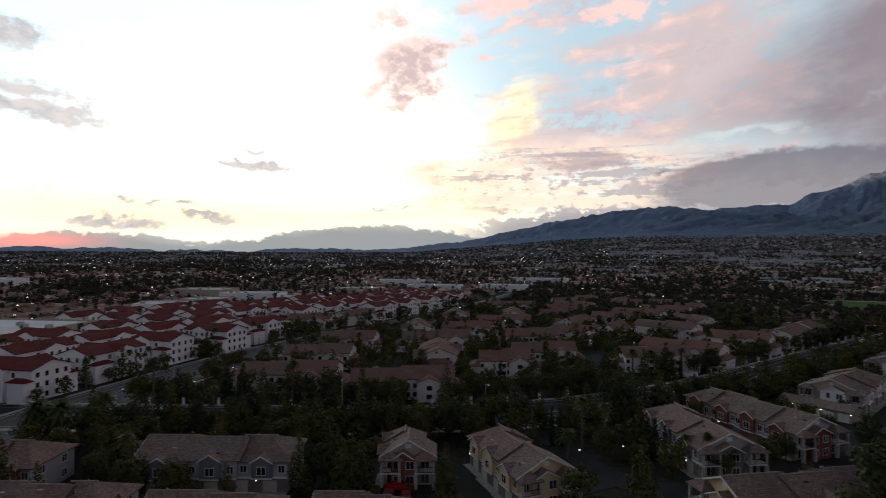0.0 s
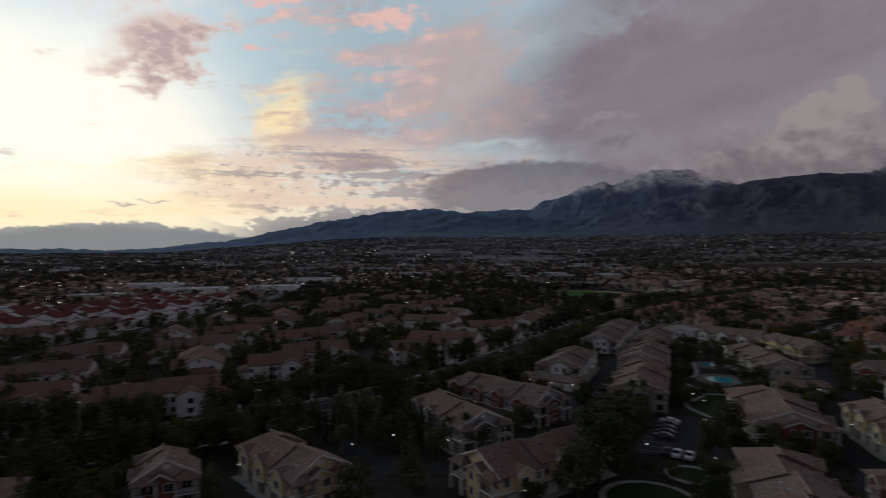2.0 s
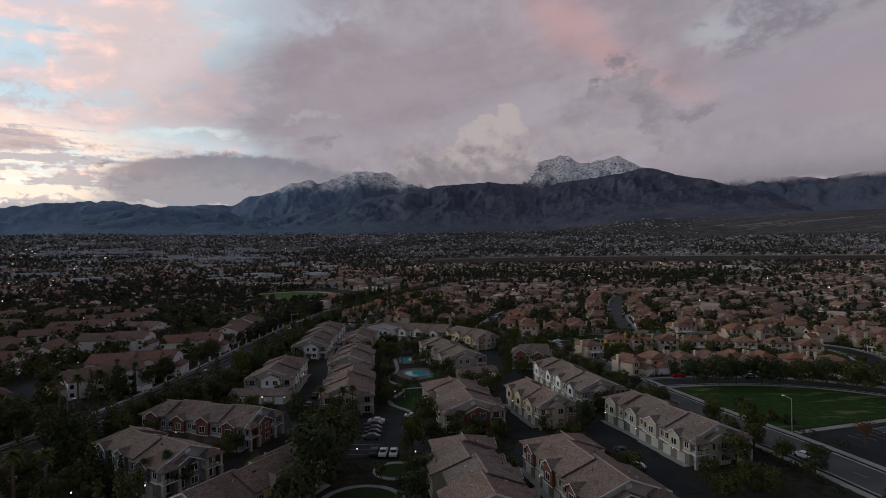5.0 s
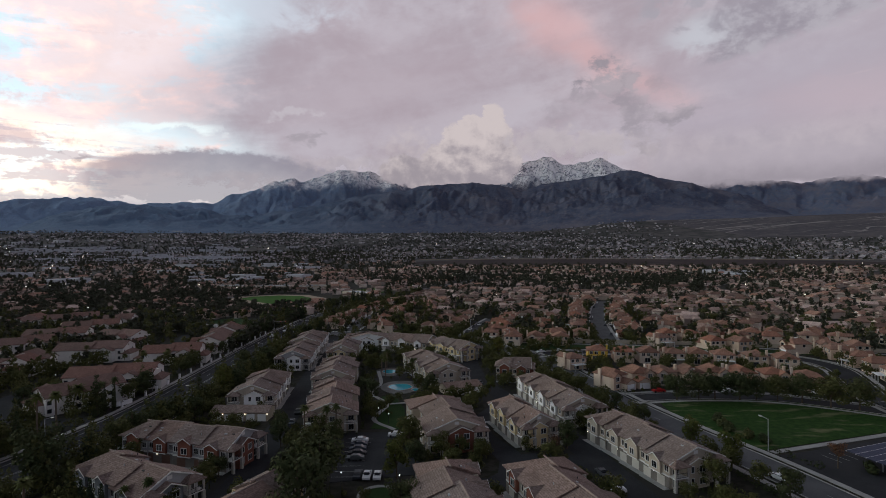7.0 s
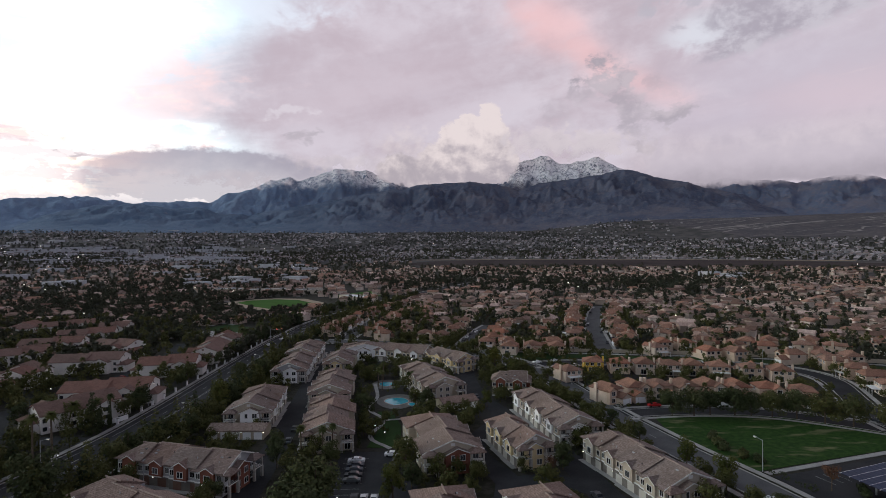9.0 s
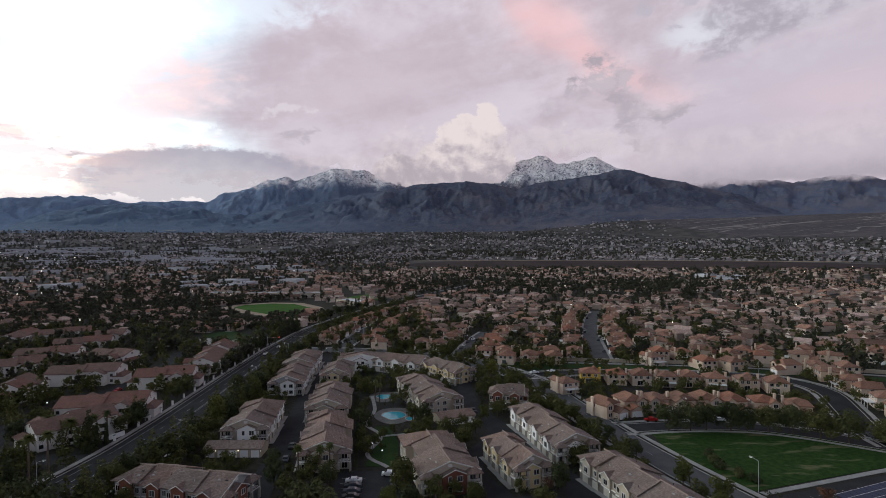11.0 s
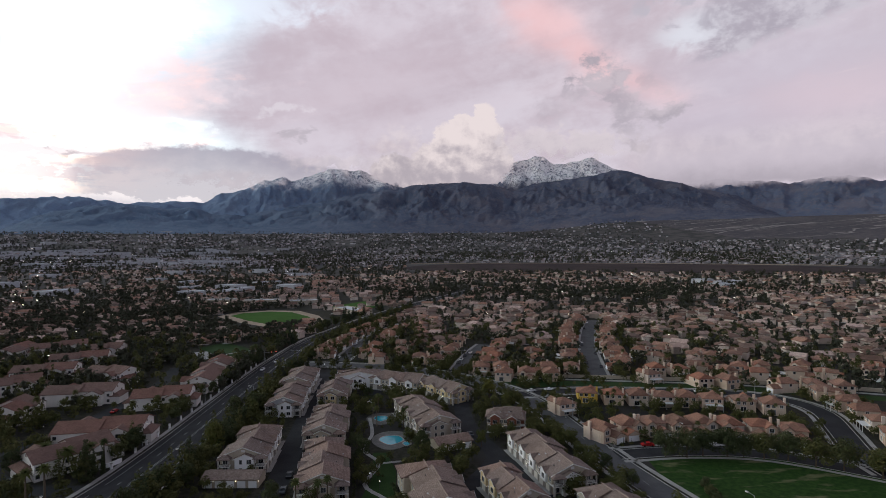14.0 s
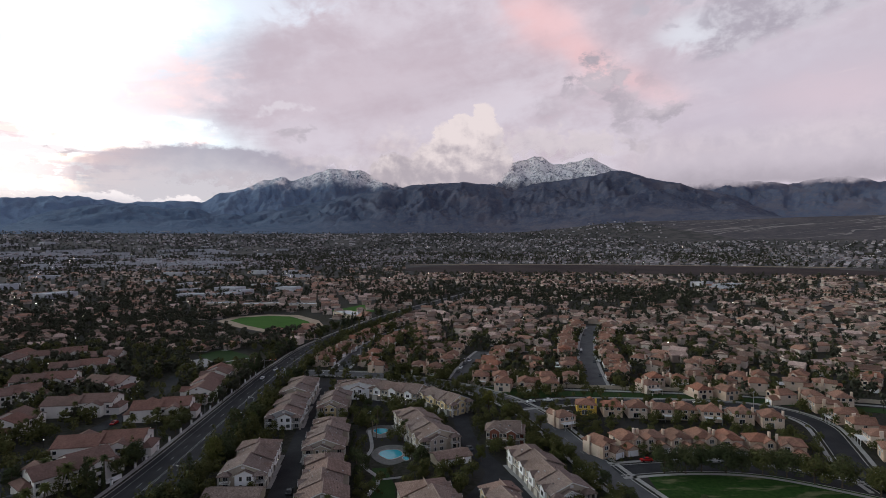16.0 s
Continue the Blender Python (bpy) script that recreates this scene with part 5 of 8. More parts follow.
            bm = bmesh.new()
            hip_roof(bm, x0 - (0.9 if sgn > 0 else 0), x1 + (0.9 if sgn < 0 else 0), y0, y1, e - 0.35, 0.95, 0.4, 0.18)
            part("porch_roof", bm, ROOF, bal)
            for z0, w in ((0.4, 1.5), (3.15, 1.5)):
                window(top, on_wall(xe, (y0 + y1) / 2, z0, face), w, 1.9 if z0 > 1 else 1.6, plain=y > 190)
        # a lower gabled front, set off the middle
        gw, go = min(6.4, (d - c) * 0.46), 0.9 * g
        gm = mid + go
        xf = xe + sgn * 1.5
        bm = bmesh.new()
        gable_walls(bm, *sorted((xe - sgn * 1.0, xf)), gm - gw / 2, gm + gw / 2, 0, e - 0.5, 1.35)
        fg = part("front_gable", bm, bay, top, "painted gabled front on the end wall")
        bm = bmesh.new()
        gable_roof(bm, *sorted((xe - sgn * 3.0, xf)), gm - gw / 2, gm + gw / 2, e - 0.5, 1.4, "x", 0.45, 0.18)
        part("gable_roof", bm, ROOF, fg)
        bm = bmesh.new()
        rake(bm, xf + sgn * 0.45, gm, gw / 2 + 0.45, e - 0.5 - 0.45 * 1.4 / (gw / 2) + 0.2, e + 1.1, 0.24, "x", sgn * 0.05)
        part("bargeboard", bm, TRIM, fg, "white bargeboard")
        for z0 in (0.9, 3.5):
            window(fg, on_wall(xf, gm - 1.3, z0, face), 1.4, 1.35, plain=y > 190)
            window(fg, on_wall(xf, gm + 1.3, z0, face), 0.8, 1.35, bars=0, plain=y > 190)
    a, b, c, d, e, r = wings[-1]
    for z0 in (0.9, 3.6):
        for f in (0.25, 0.75):
            window(top, on_wall(half, c + (d - c) * f, z0, 0), 1.4, 1.35, plain=True)
    # garage side: doors, lamps, gabled bays over them
    n = doors
    for i in range(n):
        t = -half + L * (i + 0.6) / (n + 0.2)
        a, b, c, d, e, r = next(q for q in wings if t <= q[1] + 0.01)
        yw = d if g > 0 else c
        garage_door(top, on_wall(t, yw + g * 0.05, 0.02, 90 * g), door)
        if i % 3 == 0:
            wall_lamp(top, on_wall(t + L / n / 2, yw + g * 0.03, 2.35, 90 * g))
    for wi, (a, b, c, d, e, r) in enumerate(wings):
        yw = d if g > 0 else c
        span = b - a
        bm = bmesh.new()
        box(bm, a + 0.05, b - 0.05, *sorted((yw - g * 0.3, yw + g * 0.03)), 0, 2.55)
        part("base_course", bm, BASE_COURSE, top, "taupe stucco ground floor")
        bm = bmesh.new()
        box(bm, a, b, *sorted((yw + g * 0.06, yw + g * 1.5)), -0.1, 0.13)
        part("apron", bm, CONCRETE, top, "pale concrete apron before the garages")
        # a continuous sill band over the doors
        bm = bmesh.new()
        box(bm, a + 0.1, b - 0.1, *sorted((yw, yw + g * 0.16)), 2.55, 2.85)
        part("band", bm, TRIM, top, "white band course")
        for f, wide in ((0.5, 3.6),) if span < 11 else ((0.24, 3.4), (0.62, 3.4)):
            cx = a + span * f
            y0, y1 = sorted((yw - g * 2.0, yw + g * 0.7))
            bm = bmesh.new()
            gable_walls(bm, cx - wide / 2, cx + wide / 2, y0, y1, 2.7, e - 0.15, 1.0, "y")
            bo = part("bay", bm, bay, top, "gabled upper bay with painted siding")
            bm = bmesh.new()
            gable_roof(bm, cx - wide / 2, cx + wide / 2, *sorted((yw - g * 3.4, yw + g * 0.7)), e - 0.15, 1.05, "y", 0.35, 0.18)
            part("bay_roof", bm, ROOF, bo)
            bm = bmesh.new()
            rake(bm, yw + g * 1.05, cx, wide / 2 + 0.35, e - 0.15 - 0.35 * 1.05 / (wide / 2) + 0.2, e + 1.1, 0.22, "y", g * 0.05)
            part("bay_trim", bm, TRIM, bo, "white bargeboard")
            bm = bmesh.new()
            box(bm, cx - wide / 2 - 0.05, cx + wide / 2 + 0.05, *sorted((yw + g * 0.68, yw + g * 0.78)), 2.62, 2.84)
            part("sill_band", bm, TRIM, bo, "white sill band")
            window(bo, on_wall(cx, yw + g * 0.7, 3.4, 90 * g), 1.5, 1.4, plain=y > 190)
        for f in (0.12, 0.88) if span < 11 else (0.06, 0.44, 0.86):
            window(top, on_wall(a + span * f, yw, 3.6, 90 * g), 1.1, 1.25, plain=y > 190)
        yb = c if g > 0 else d
        for f in (0.25, 0.75) if span < 11 else (0.15, 0.45, 0.8):
            for z0 in (0.9, 3.6):
                window(top, on_wall(a + span * f, yb, z0, -90 * g), 1.3, 1.3, plain=True)
    return top


TWO = "two-storey tile-roofed apartment house, "
CONDOS = [
    # x, y, length, width, heading, garage side, wall, bay, door, words
    (-60, 195, 29, 16, 93, -1, STUCCO, STUCCO_WHITE, DOOR_PAINT, "beige stucco with white bays"),
    (-62, 256, 32, 16, 93, -1, STUCCO_GREY, STUCCO_WHITE, DOOR_PAINT, "grey stucco with white bays"),
    (-65, 292, 30, 17, 91, -1, STUCCO, STUCCO_WHITE, DOOR_PAINT, "beige stucco with white bays"),
    (-32, 176, 35, 16, 97, 1, STUCCO, STUCCO, DOOR_PAINT, "beige stucco walls"),
    (-38, 218, 31, 16, 93, 1, STUCCO, STUCCO, DOOR_PAINT, "beige stucco walls"),
    (-43, 266, 24, 14, 91, 1, STUCCO, STUCCO_CREAM, DOOR_PAINT, "beige stucco with cream bays"),
    (-34, 292, 14, 25, 91, 1, STUCCO_WHITE, STUCCO_WHITE, DOOR_PAINT, "white stucco bays"),
    (-14, 284, 27, 15, 156, 1, STUCCO, STUCCO_WHITE, DOOR_PAINT, "white stucco bays"),
    (8, 268, 26, 14, 128, 1, STUCCO_CREAM, STUCCO_CREAM, DOOR_PAINT, "cream stucco walls"),
    (-1, 228, 36, 17, 110, 1, STUCCO, STUCCO, DOOR_PAINT, "beige stucco walls"),
    (2, 157, 30, 17, 103, -1, STUCCO, RED_SIDING, DOOR_PAINT, "brick-red siding on its end"),
    (24, 157, 23, 12.5, 107, 1, STUCCO, STUCCO_CREAM, DOOR_PAINT, "cream bays over garage doors"),
    (39, 180, 37, 15, 103, 1, STUCCO, STUCCO_WHITE, DOOR_PAINT, "white bays over garage doors"),
    (52, 136, 33, 15.5, 107, 1, STUCCO, STUCCO, DOOR_PAINT, "beige bays over garage doors"),
    (25, 106, 29, 16, 106, 1, STUCCO, RED_SIDING, DOOR_PAINT, "red siding on its bays"),
    (3.5, 103, 32, 16, 101, -1, STUCCO, STUCCO, DOOR_PAINT, "beige stucco walls"),
    (-62, 141, 31, 14.5, 163, 1, STUCCO_GREY, RED_SIDING, DOOR_BROWN, "red siding over brown garage doors"),
    (-64, 117.5, 26, 14, 148, 1, STUCCO_GREY, SLATE_SIDING, DOOR_PAINT, "grey stucco walls"),
    (-36.5, 101, 28, 13.5, 63, -1, STUCCO_CREAM, STUCCO_CREAM, DOOR_PAINT, "cream stucco walls"),
    (-109, 32, 27, 14, 53, -1, STUCCO_GREY, SLATE_SIDING, DOOR_PAINT, "slate-grey siding over garage doors"),
    (-91, 62, 11, 11, 144, 1, STUCCO, RED_SIDING, DOOR_BROWN, "brick-red siding on its porch end"),
    (-76, 76, 22, 12.5, 164, 1, STUCCO_CREAM, STUCCO_CREAM, DOOR_PAINT, "cream bays over garage doors"),
    (-131, -3, 22, 14, 53, -1, STUCCO_GREY, RED_SIDING, DOOR_BROWN, "red siding on its bays"),
    (31, 220, 13, 12, 170, 1, STUCCO, RED_SIDING, DOOR_PAINT, "brick-red siding under a hipped roof"),
    (-102, 5, 20, 13, 53, -1, STUCCO_GREY, STUCCO, DOOR_PAINT, "grey stucco walls"),
    (-84, 24, 18, 13, 53, -1, STUCCO_GREY, STUCCO, DOOR_PAINT, "grey stucco walls"),
    (-71, 41, 13, 12, 53, -1, STUCCO_GREY, STUCCO, DOOR_PAINT, "grey stucco walls"),
]
for i, (cx, cy, cl, cw, ca, cg, w1, w2, w3, words) in enumerate(CONDOS):
    build_condo(cx, cy, cl, cw, ca, cg, w1, w2, w3, max(2, int(cl / 4.6)), TWO + words, seed=i)


# ---- rows of single garages ----
def build_garage_row(x, y, L, W, yaw, n):
    top = new("garage_row")
    top.matrix_world = pose(x, y, 0, 0, 0, yaw)
    tagged(top, "low garage row with white doors and tile roof", "garage")
    claim(x, y, L, W, yaw)
    bm = bmesh.new()
    gable_walls(bm, -L / 2, L / 2, -W / 2, W / 2, 0, 2.7, 1.1)
    part("wall", bm, STUCCO, top)
    bm = bmesh.new()
    gable_roof(bm, -L / 2, L / 2, -W / 2, W / 2, 2.7, 1.15, "x", 0.5)
    part("roof", bm, ROOF, top)
    for i in range(n):
        t = -L / 2 + L * (i + 0.5) / n
        garage_door(top, on_wall(t, -W / 2 - 0.02, 0.02, -90), STUCCO_WHITE)
        if i % 2 == 0:
            wall_lamp(top, on_wall(t + L / n / 2, -W / 2, 2.3, -90))


build_garage_row(-59.5, 173, 17, 7, -2, 5)
build_garage_row(9, 201, 13, 8, 22, 4)
build_garage_row(-128, 24, 14, 6, 53, 4)


# ---- estate houses west of the arterial road ----
def build_west_house(L=30, W=14, seed=0):
    rnd = random.Random(seed)
    top = new("estate_house")
    win = Windows()
    eave = 5.8
    for x0, x1, dy, up in ((-L / 2, 0.4, -1.0, 0.0), (-0.4, L / 2, 1.0, 0.35)):
        bm = bmesh.new()
        gable_walls(bm, x0, x1, -W / 2 + dy + 0.5, W / 2 + dy - 0.5, 0, eave + up, 2.5)
        part("wall", bm, STUCCO_WEST, top)
        bm = bmesh.new()
        gable_roof(bm, x0, x1, -W / 2 + dy + 0.5, W / 2 + dy - 0.5, eave + up, 2.55, "x", 0.5)
        part("roof", bm, ROOF_WEST, top)
    # lower end wings with hipped roofs
    for s in (-1, 1):
        bm = bmesh.new()
        box(bm, *sorted((s * L / 2, s * (L / 2 + 3.2))), -W / 2 + 1.5, W / 2 - 3, 0, 3.6)
        w = part("wing", bm, STUCCO_WEST, top)
        bm = bmesh.new()
        hip_roof(bm, *sorted((s * L / 2 - s * 1.0, s * (L / 2 + 3.2))), -W / 2 + 1.5, W / 2 - 3, 3.6, 1.2, 0.5, 0.18)
        part("wing_roof", bm, ROOF_WEST, w)
        bm = bmesh.new()
        box(bm, -0.5, 0.5, -0.01, 0.08, 0, 0.8)
        part("gable_vent", bm, DOOR_BROWN, top, "", on_wall(s * L / 2, 0, eave + 0.7, 0 if s > 0 else 180))
    for sd in (-1, 1):
        for f in ((-0.30,) if sd > 0 else (0.26,)):
            cx = L * f
            y0, y1 = sorted((sd * W / 2 - sd * 2, sd * (W / 2 + 1.6)))
            bm = bmesh.new()
            gable_walls(bm, cx - 3.6, cx + 3.6, y0, y1, 0, 5.4, 1.6, "y")
            b = part("bay", bm, STUCCO_WEST, top)
            bm = bmesh.new()
            gable_roof(bm, cx - 3.6, cx + 3.6, *sorted((sd * W / 2 - sd * 5.0, sd * (W / 2 + 1.6))), 5.4, 1.65, "y", 0.4, 0.18)
            part("bay_roof", bm, ROOF_WEST, b)
            for z0 in (0.9, 3.4):
                win.add(on_wall(cx, sd * (W / 2 + 1.6), z0, 90 * sd), 1.6, 1.3)
        for f in (-0.46, -0.12, -0.04, 0.05, 0.12, 0.44):
            for z0 in (0.9, 3.5):
                win.add(on_wall(L * f, sd * (W / 2 - 0.5) + (-1.0 if f < 0 else 1.0), z0, 90 * sd), 1.2, 1.3)
    for s in (-1, 1):
        for f in (-0.3, 0.3):
            win.add(on_wall(s * L / 2, W * f, 3.9, 0 if s > 0 else 180), 1.2, 1.2)
    win.done(top)
    tagged(top, "two-storey pale stucco house with dull red tile roof", "house", "houses west of the arterial road")
    return top


WEST_KINDS = [build_west_house(24, 14, 1), build_west_house(30, 14, 2), build_west_house(18, 13, 3)]
WEST_LEN = (31, 37, 25)
WEST_SITES = [(-122, 214, 1, 8), (-121, 260, 0, 10), (-158, 237, 1, 15), (-162, 268, 1, 5), (-211, 316, 1, 12), (-171, 308, 0, -20), (-126, 306, 1, 75), (-138, 196, 2, 0),
              (-208, 286, 0, 30), (-172, 70, 1, 50), (-150, 52, 0, 55), (-143, 94, 1, 55), (-122, 112, 2, 60), (-121, 134, 0, 150), (-124, 158, 1, 20), (-158, 186, 0, 60), (-234, 220, 1, 45),
              (-174, 130, 0, 140), (-198, 92, 0, 50), (-203, 150, 1, 60), (-186, 168, 2, 130), (-222, 184, 0, 40), (-130, 340, 0, 80), (-213, 350, 1, 20), (-259, 301, 0, 50), (-298, 290, 1, 40), (-160, 352, 0, 0),
              (-225, 118, 0, 47), (-252, 150, 1, 47), (-258, 250, 0, 130), (-300, 240, 0, 50), (-185, 372, 1, 10), (-130, 400, 0, 80), (-250, 390, 1, 30), (-300, 350, 0, 60), (-180, 215, 2, 15), (-205, 248, 0, 100)]
rnd = random.Random(52)
WEST_MORE = [(-118 - 31 * i + rnd.uniform(-5, 5), 110 + 27 * j + rnd.uniform(-4, 4), rnd.randrange(3), rnd.choice((5, 50, 95, 140))) for j in range(11) for i in range(7)]
used = [False] * 3
extra = 0
for x, y, k, a in WEST_SITES + WEST_MORE:
    if extra > 17:
        break
    if not clear_house(x, y, WEST_LEN[k] - 6, 14, a, 0.5):
        continue
    extra += (x, y, k, a) in WEST_MORE
    claim(x, y, WEST_LEN[k], 17, a)
    if used[k]:
        copy_thing(WEST_KINDS[k], pose(x, y, 0, 0, 0, a))
    else:
        WEST_KINDS[k].matrix_world = pose(x, y, 0, 0, 0, a)
        used[k] = True


# ---- white three-storey apartments with red roofs ----
def build_white_block(L, W, seed):
    rnd = random.Random(seed)
    top = new("white_apartments")
    win = Windows()
    e = 9.2
    bm = bmesh.new()
    gable_walls(bm, -L / 2, L / 2, -W / 2, W / 2, 0, e, 2.1)
    part("wall", bm, STUCCO_WHITE, top)
    bm = bmesh.new()
    gable_roof(bm, -L / 2, L / 2, -W / 2, W / 2, e, 2.2, "x", 0.5)
    part("roof", bm, ROOF_RED, top)
    cx = rnd.uniform(-0.2, 0.2) * L
    for sd in (-1, 1):
        y0, y1 = sorted((sd * (W / 2 - 2), sd * (W / 2 + 2.0)))
        bm = bmesh.new()
        gable_walls(bm, cx - 4, cx + 4, y0, y1, 0, e + 0.3, 1.5, "y")
        b = part("wing", bm, STUCCO_WHITE, top)
        bm = bmesh.new()
        gable_roof(bm, cx - 4, cx + 4, *sorted((sd * (W / 2 - 4.5), sd * (W / 2 + 2.0))), e + 0.3, 1.55, "y", 0.4, 0.2)
        part("wing_roof", bm, ROOF_RED, b)
        bm = bmesh.new()
        box(bm, *sorted((-L / 2, -L / 2 + L * 0.3)), *sorted((sd * W / 2, sd * (W / 2 + 2.5))), 0, 6.2)
        s = part("lower_wing", bm, STUCCO_WHITE, top)
        bm = bmesh.new()
        hip_roof(bm, -L / 2, -L / 2 + L * 0.3, *sorted((sd * (W / 2 - 0.2), sd * (W / 2 + 2.5))), 6.2, 0.8, 0.4, 0.18)
        part("wing_roof", bm, ROOF_RED, s)
        for z0 in (1.0, 4.0, 6.9):
            for dx in (-1.6, 1.6):
                win.add(on_wall(cx + dx, sd * (W / 2 + 2.0), z0, 90 * sd), 1.1, 1.4)
            for f in (-0.16, -0.07, 0.05, 0.14, 0.32, 0.42):
                win.add(on_wall(L * f if abs(L * f - cx) > 4.8 else L * 0.24 + 0.7 * f, sd * W / 2, z0, 90 * sd), 1.1, 1.4)
    for s in (-1, 1):
        for z0 in (1.0, 4.0, 6.9):
            for f in (-0.36, -0.13, 0.13, 0.36):
                win.add(on_wall(s * L / 2, W * f, z0, 0 if s > 0 else 180), 1.1, 1.4)
    win.done(top)
    tagged(top, "three-storey white stucco apartments with red clay tile roof", "apartment building", "white apartments with red roofs")
    return top


WHITE_KINDS = [build_white_block(24, 13, 5), build_white_block(19, 13, 6)]
rnd = random.Random(11)
placed = [False, False]
claim(-318, -26, 112, 66, 135)
for row in range(5):
    acc, line = 0.0, offset(smooth(WEST_ROAD, 1.0), 26 + row * 27)
    for (x0, y0), (x, y) in zip(line, line[1:]):
        acc += math.hypot(x - x0, y - y0)
        if acc < 29 or y < -34 or y > (310, 310, 290, 180, 110)[row]:
            continue
        k = rnd.randrange(2)
        a = math.degrees(math.atan2(y - y0, x - x0)) + (90 if rnd.random() < 0.3 else 0)
        if not clear_house(x, y, 19, 13, a, 1.0):
            continue
        acc = rnd.uniform(-1.0, 2.0)
        claim(x, y, 22, 16, a)
        if placed[k]:
            copy_thing(WHITE_KINDS[k], pose(x, y, 0, 0, 0, a))
        else:
            WHITE_KINDS[k].matrix_world = pose(x, y, 0, 0, 0, a)
            placed[k] = True


# ---- tract houses ----
def build_tract_house(kind, seed, near=False):
    rnd = random.Random(seed)
    win = None if near else Windows()

    def pane(parent, m, w, h):
        if near:
            window(parent, m, w, h, plain=True)
        else:
            win.add(m, w, h)

    top = new("tract_house")
    wallm = YELLOW if kind == "yellow" else STUCCO_TRACT
    W, D = (8.3, 10.6)
    e = 4.9
    bm = bmesh.new()
    box(bm, -W / 2, W / 2, -D / 2 + 2, D / 2, 0, e)
    part("wall", bm, wallm, top)
    bm = bmesh.new()
    if seed % 2:
        hip_roof(bm, -W / 2, W / 2, -D / 2 + 2, D / 2, e, 1.75, 0.45, 0.2)
    else:
        hip_roof(bm, -W / 2, W / 2, -D / 2 + 2, D / 2, e, 1.9, 0.45, 0.2, 0.45)
    part("roof", bm, ROOF_TRACT, top)
    # garage wing towards the street (-y), single storey with a gable
    s = 1 if seed % 3 else -1
    x0, x1 = sorted((s * W / 2, s * (W / 2 - 5.0)))
    bm = bmesh.new()
    gable_walls(bm, x0, x1, -D / 2 - 2.2, -D / 2 + 2, 0, 2.7, 1.3, "y")
    gw = part("garage_wing", bm, wallm, top)
    bm = bmesh.new()
    gable_roof(bm, x0, x1, -D / 2 - 2.2, -D / 2 + 2, 2.7, 1.35, "y", 0.4, 0.18)
    part("wing_roof", bm, ROOF_TRACT, gw)
    garage_door(gw, on_wall((x0 + x1) / 2, -D / 2 - 2.22, 0.02, -90), STUCCO_WHITE, 4.2, 2.2)
    # upper front gable
    bm = bmesh.new()
    xa, xb = sorted((-s * W / 2, -s * (W / 2 - 3.7)))
    gable_walls(bm, xa, xb, -D / 2 + 0.6, -D / 2 + 3, 0, e - 0.1, 1.3, "y")
    b = part("bay", bm, wallm, top)
    bm = bmesh.new()
    gable_roof(bm, xa, xb, -D / 2 + 0.6, -D / 2 + 4.5, e - 0.1, 1.35, "y", 0.4, 0.18)
    part("bay_roof", bm, ROOF_TRACT, b)
    pane(b, on_wall((xa + xb) / 2, -D / 2 + 0.6, 3.2, -90), 1.6, 1.4)
    pane(b, on_wall((xa + xb) / 2, -D / 2 + 0.6, 0.7, -90), 1.6, 1.4)
    for f in (-0.3, 0.05, 0.32):
        pane(top, on_wall(W * f, D / 2, 3.3, 90), 1.3, 1.2)
    pane(top, on_wall(W * 0.1, D / 2, 0.4, 90), 2.2, 2.0)
    for sd in (-1, 1):
        pane(top, on_wall(sd * W / 2, 1.5, 3.3, 0 if sd > 0 else 180), 1.2, 1.2)
    bm = bmesh.new()
    box(bm, *sorted((-s * W / 2, -s * (W / 2 + 0.7))), 1.3, 2.5, 0, e + 1.9)
    box(bm, *sorted((-s * (W / 2 - 0.08), -s * (W / 2 + 0.78))), 1.22, 2.58, e + 1.9, e + 2.05)
    part("chimney", bm, wallm, top, "stucco chimney")
    if kind == "patio":
        bm = bmesh.new()
        box(bm, -3.4, 3.4, D / 2, D / 2 + 3.0, 2.45, 2.6)
        for i in range(3):
            box(bm, -3.3 + 3.2 * i, -3.15 + 3.2 * i, D / 2 + 2.8, D / 2 + 2.95, 0, 2.45)
        part("patio_cover", bm, WHITE_PLASTIC, top, "white patio cover on posts")
    if win:
        win.done(top)
    lab = "ochre-yellow two-storey house with tan tile roof" if kind == "yellow" else ("two-storey stucco house with tan roof and white patio cover" if kind == "patio" else "two-storey stucco tract house with tan tile roof")
    tagged(top, lab, "house", "tract houses")
    return top


TRACT = [build_tract_house("plain", 1, True), build_tract_house("plain", 2, True), build_tract_house("patio", 3, True), build_tract_house("plain", 4, True), build_tract_house("plain", 6, True), build_tract_house("patio", 5, True)]
TRACT += [build_tract_house("plain", k) for k in (1, 2, 4, 6)] + [build_tract_house("patio", 3)]
tract_used = [False] * len(TRACT)


def tract(x, y, a, k):
    claim(x, y, 9, 13, a)
    if tract_used[k]:
        copy_thing(TRACT[k], pose(x, y, ground_z(x, y), 0, 0, a))
    else:
        TRACT[k].matrix_world = pose(x, y, ground_z(x, y), 0, 0, a)
        tract_used[k] = True


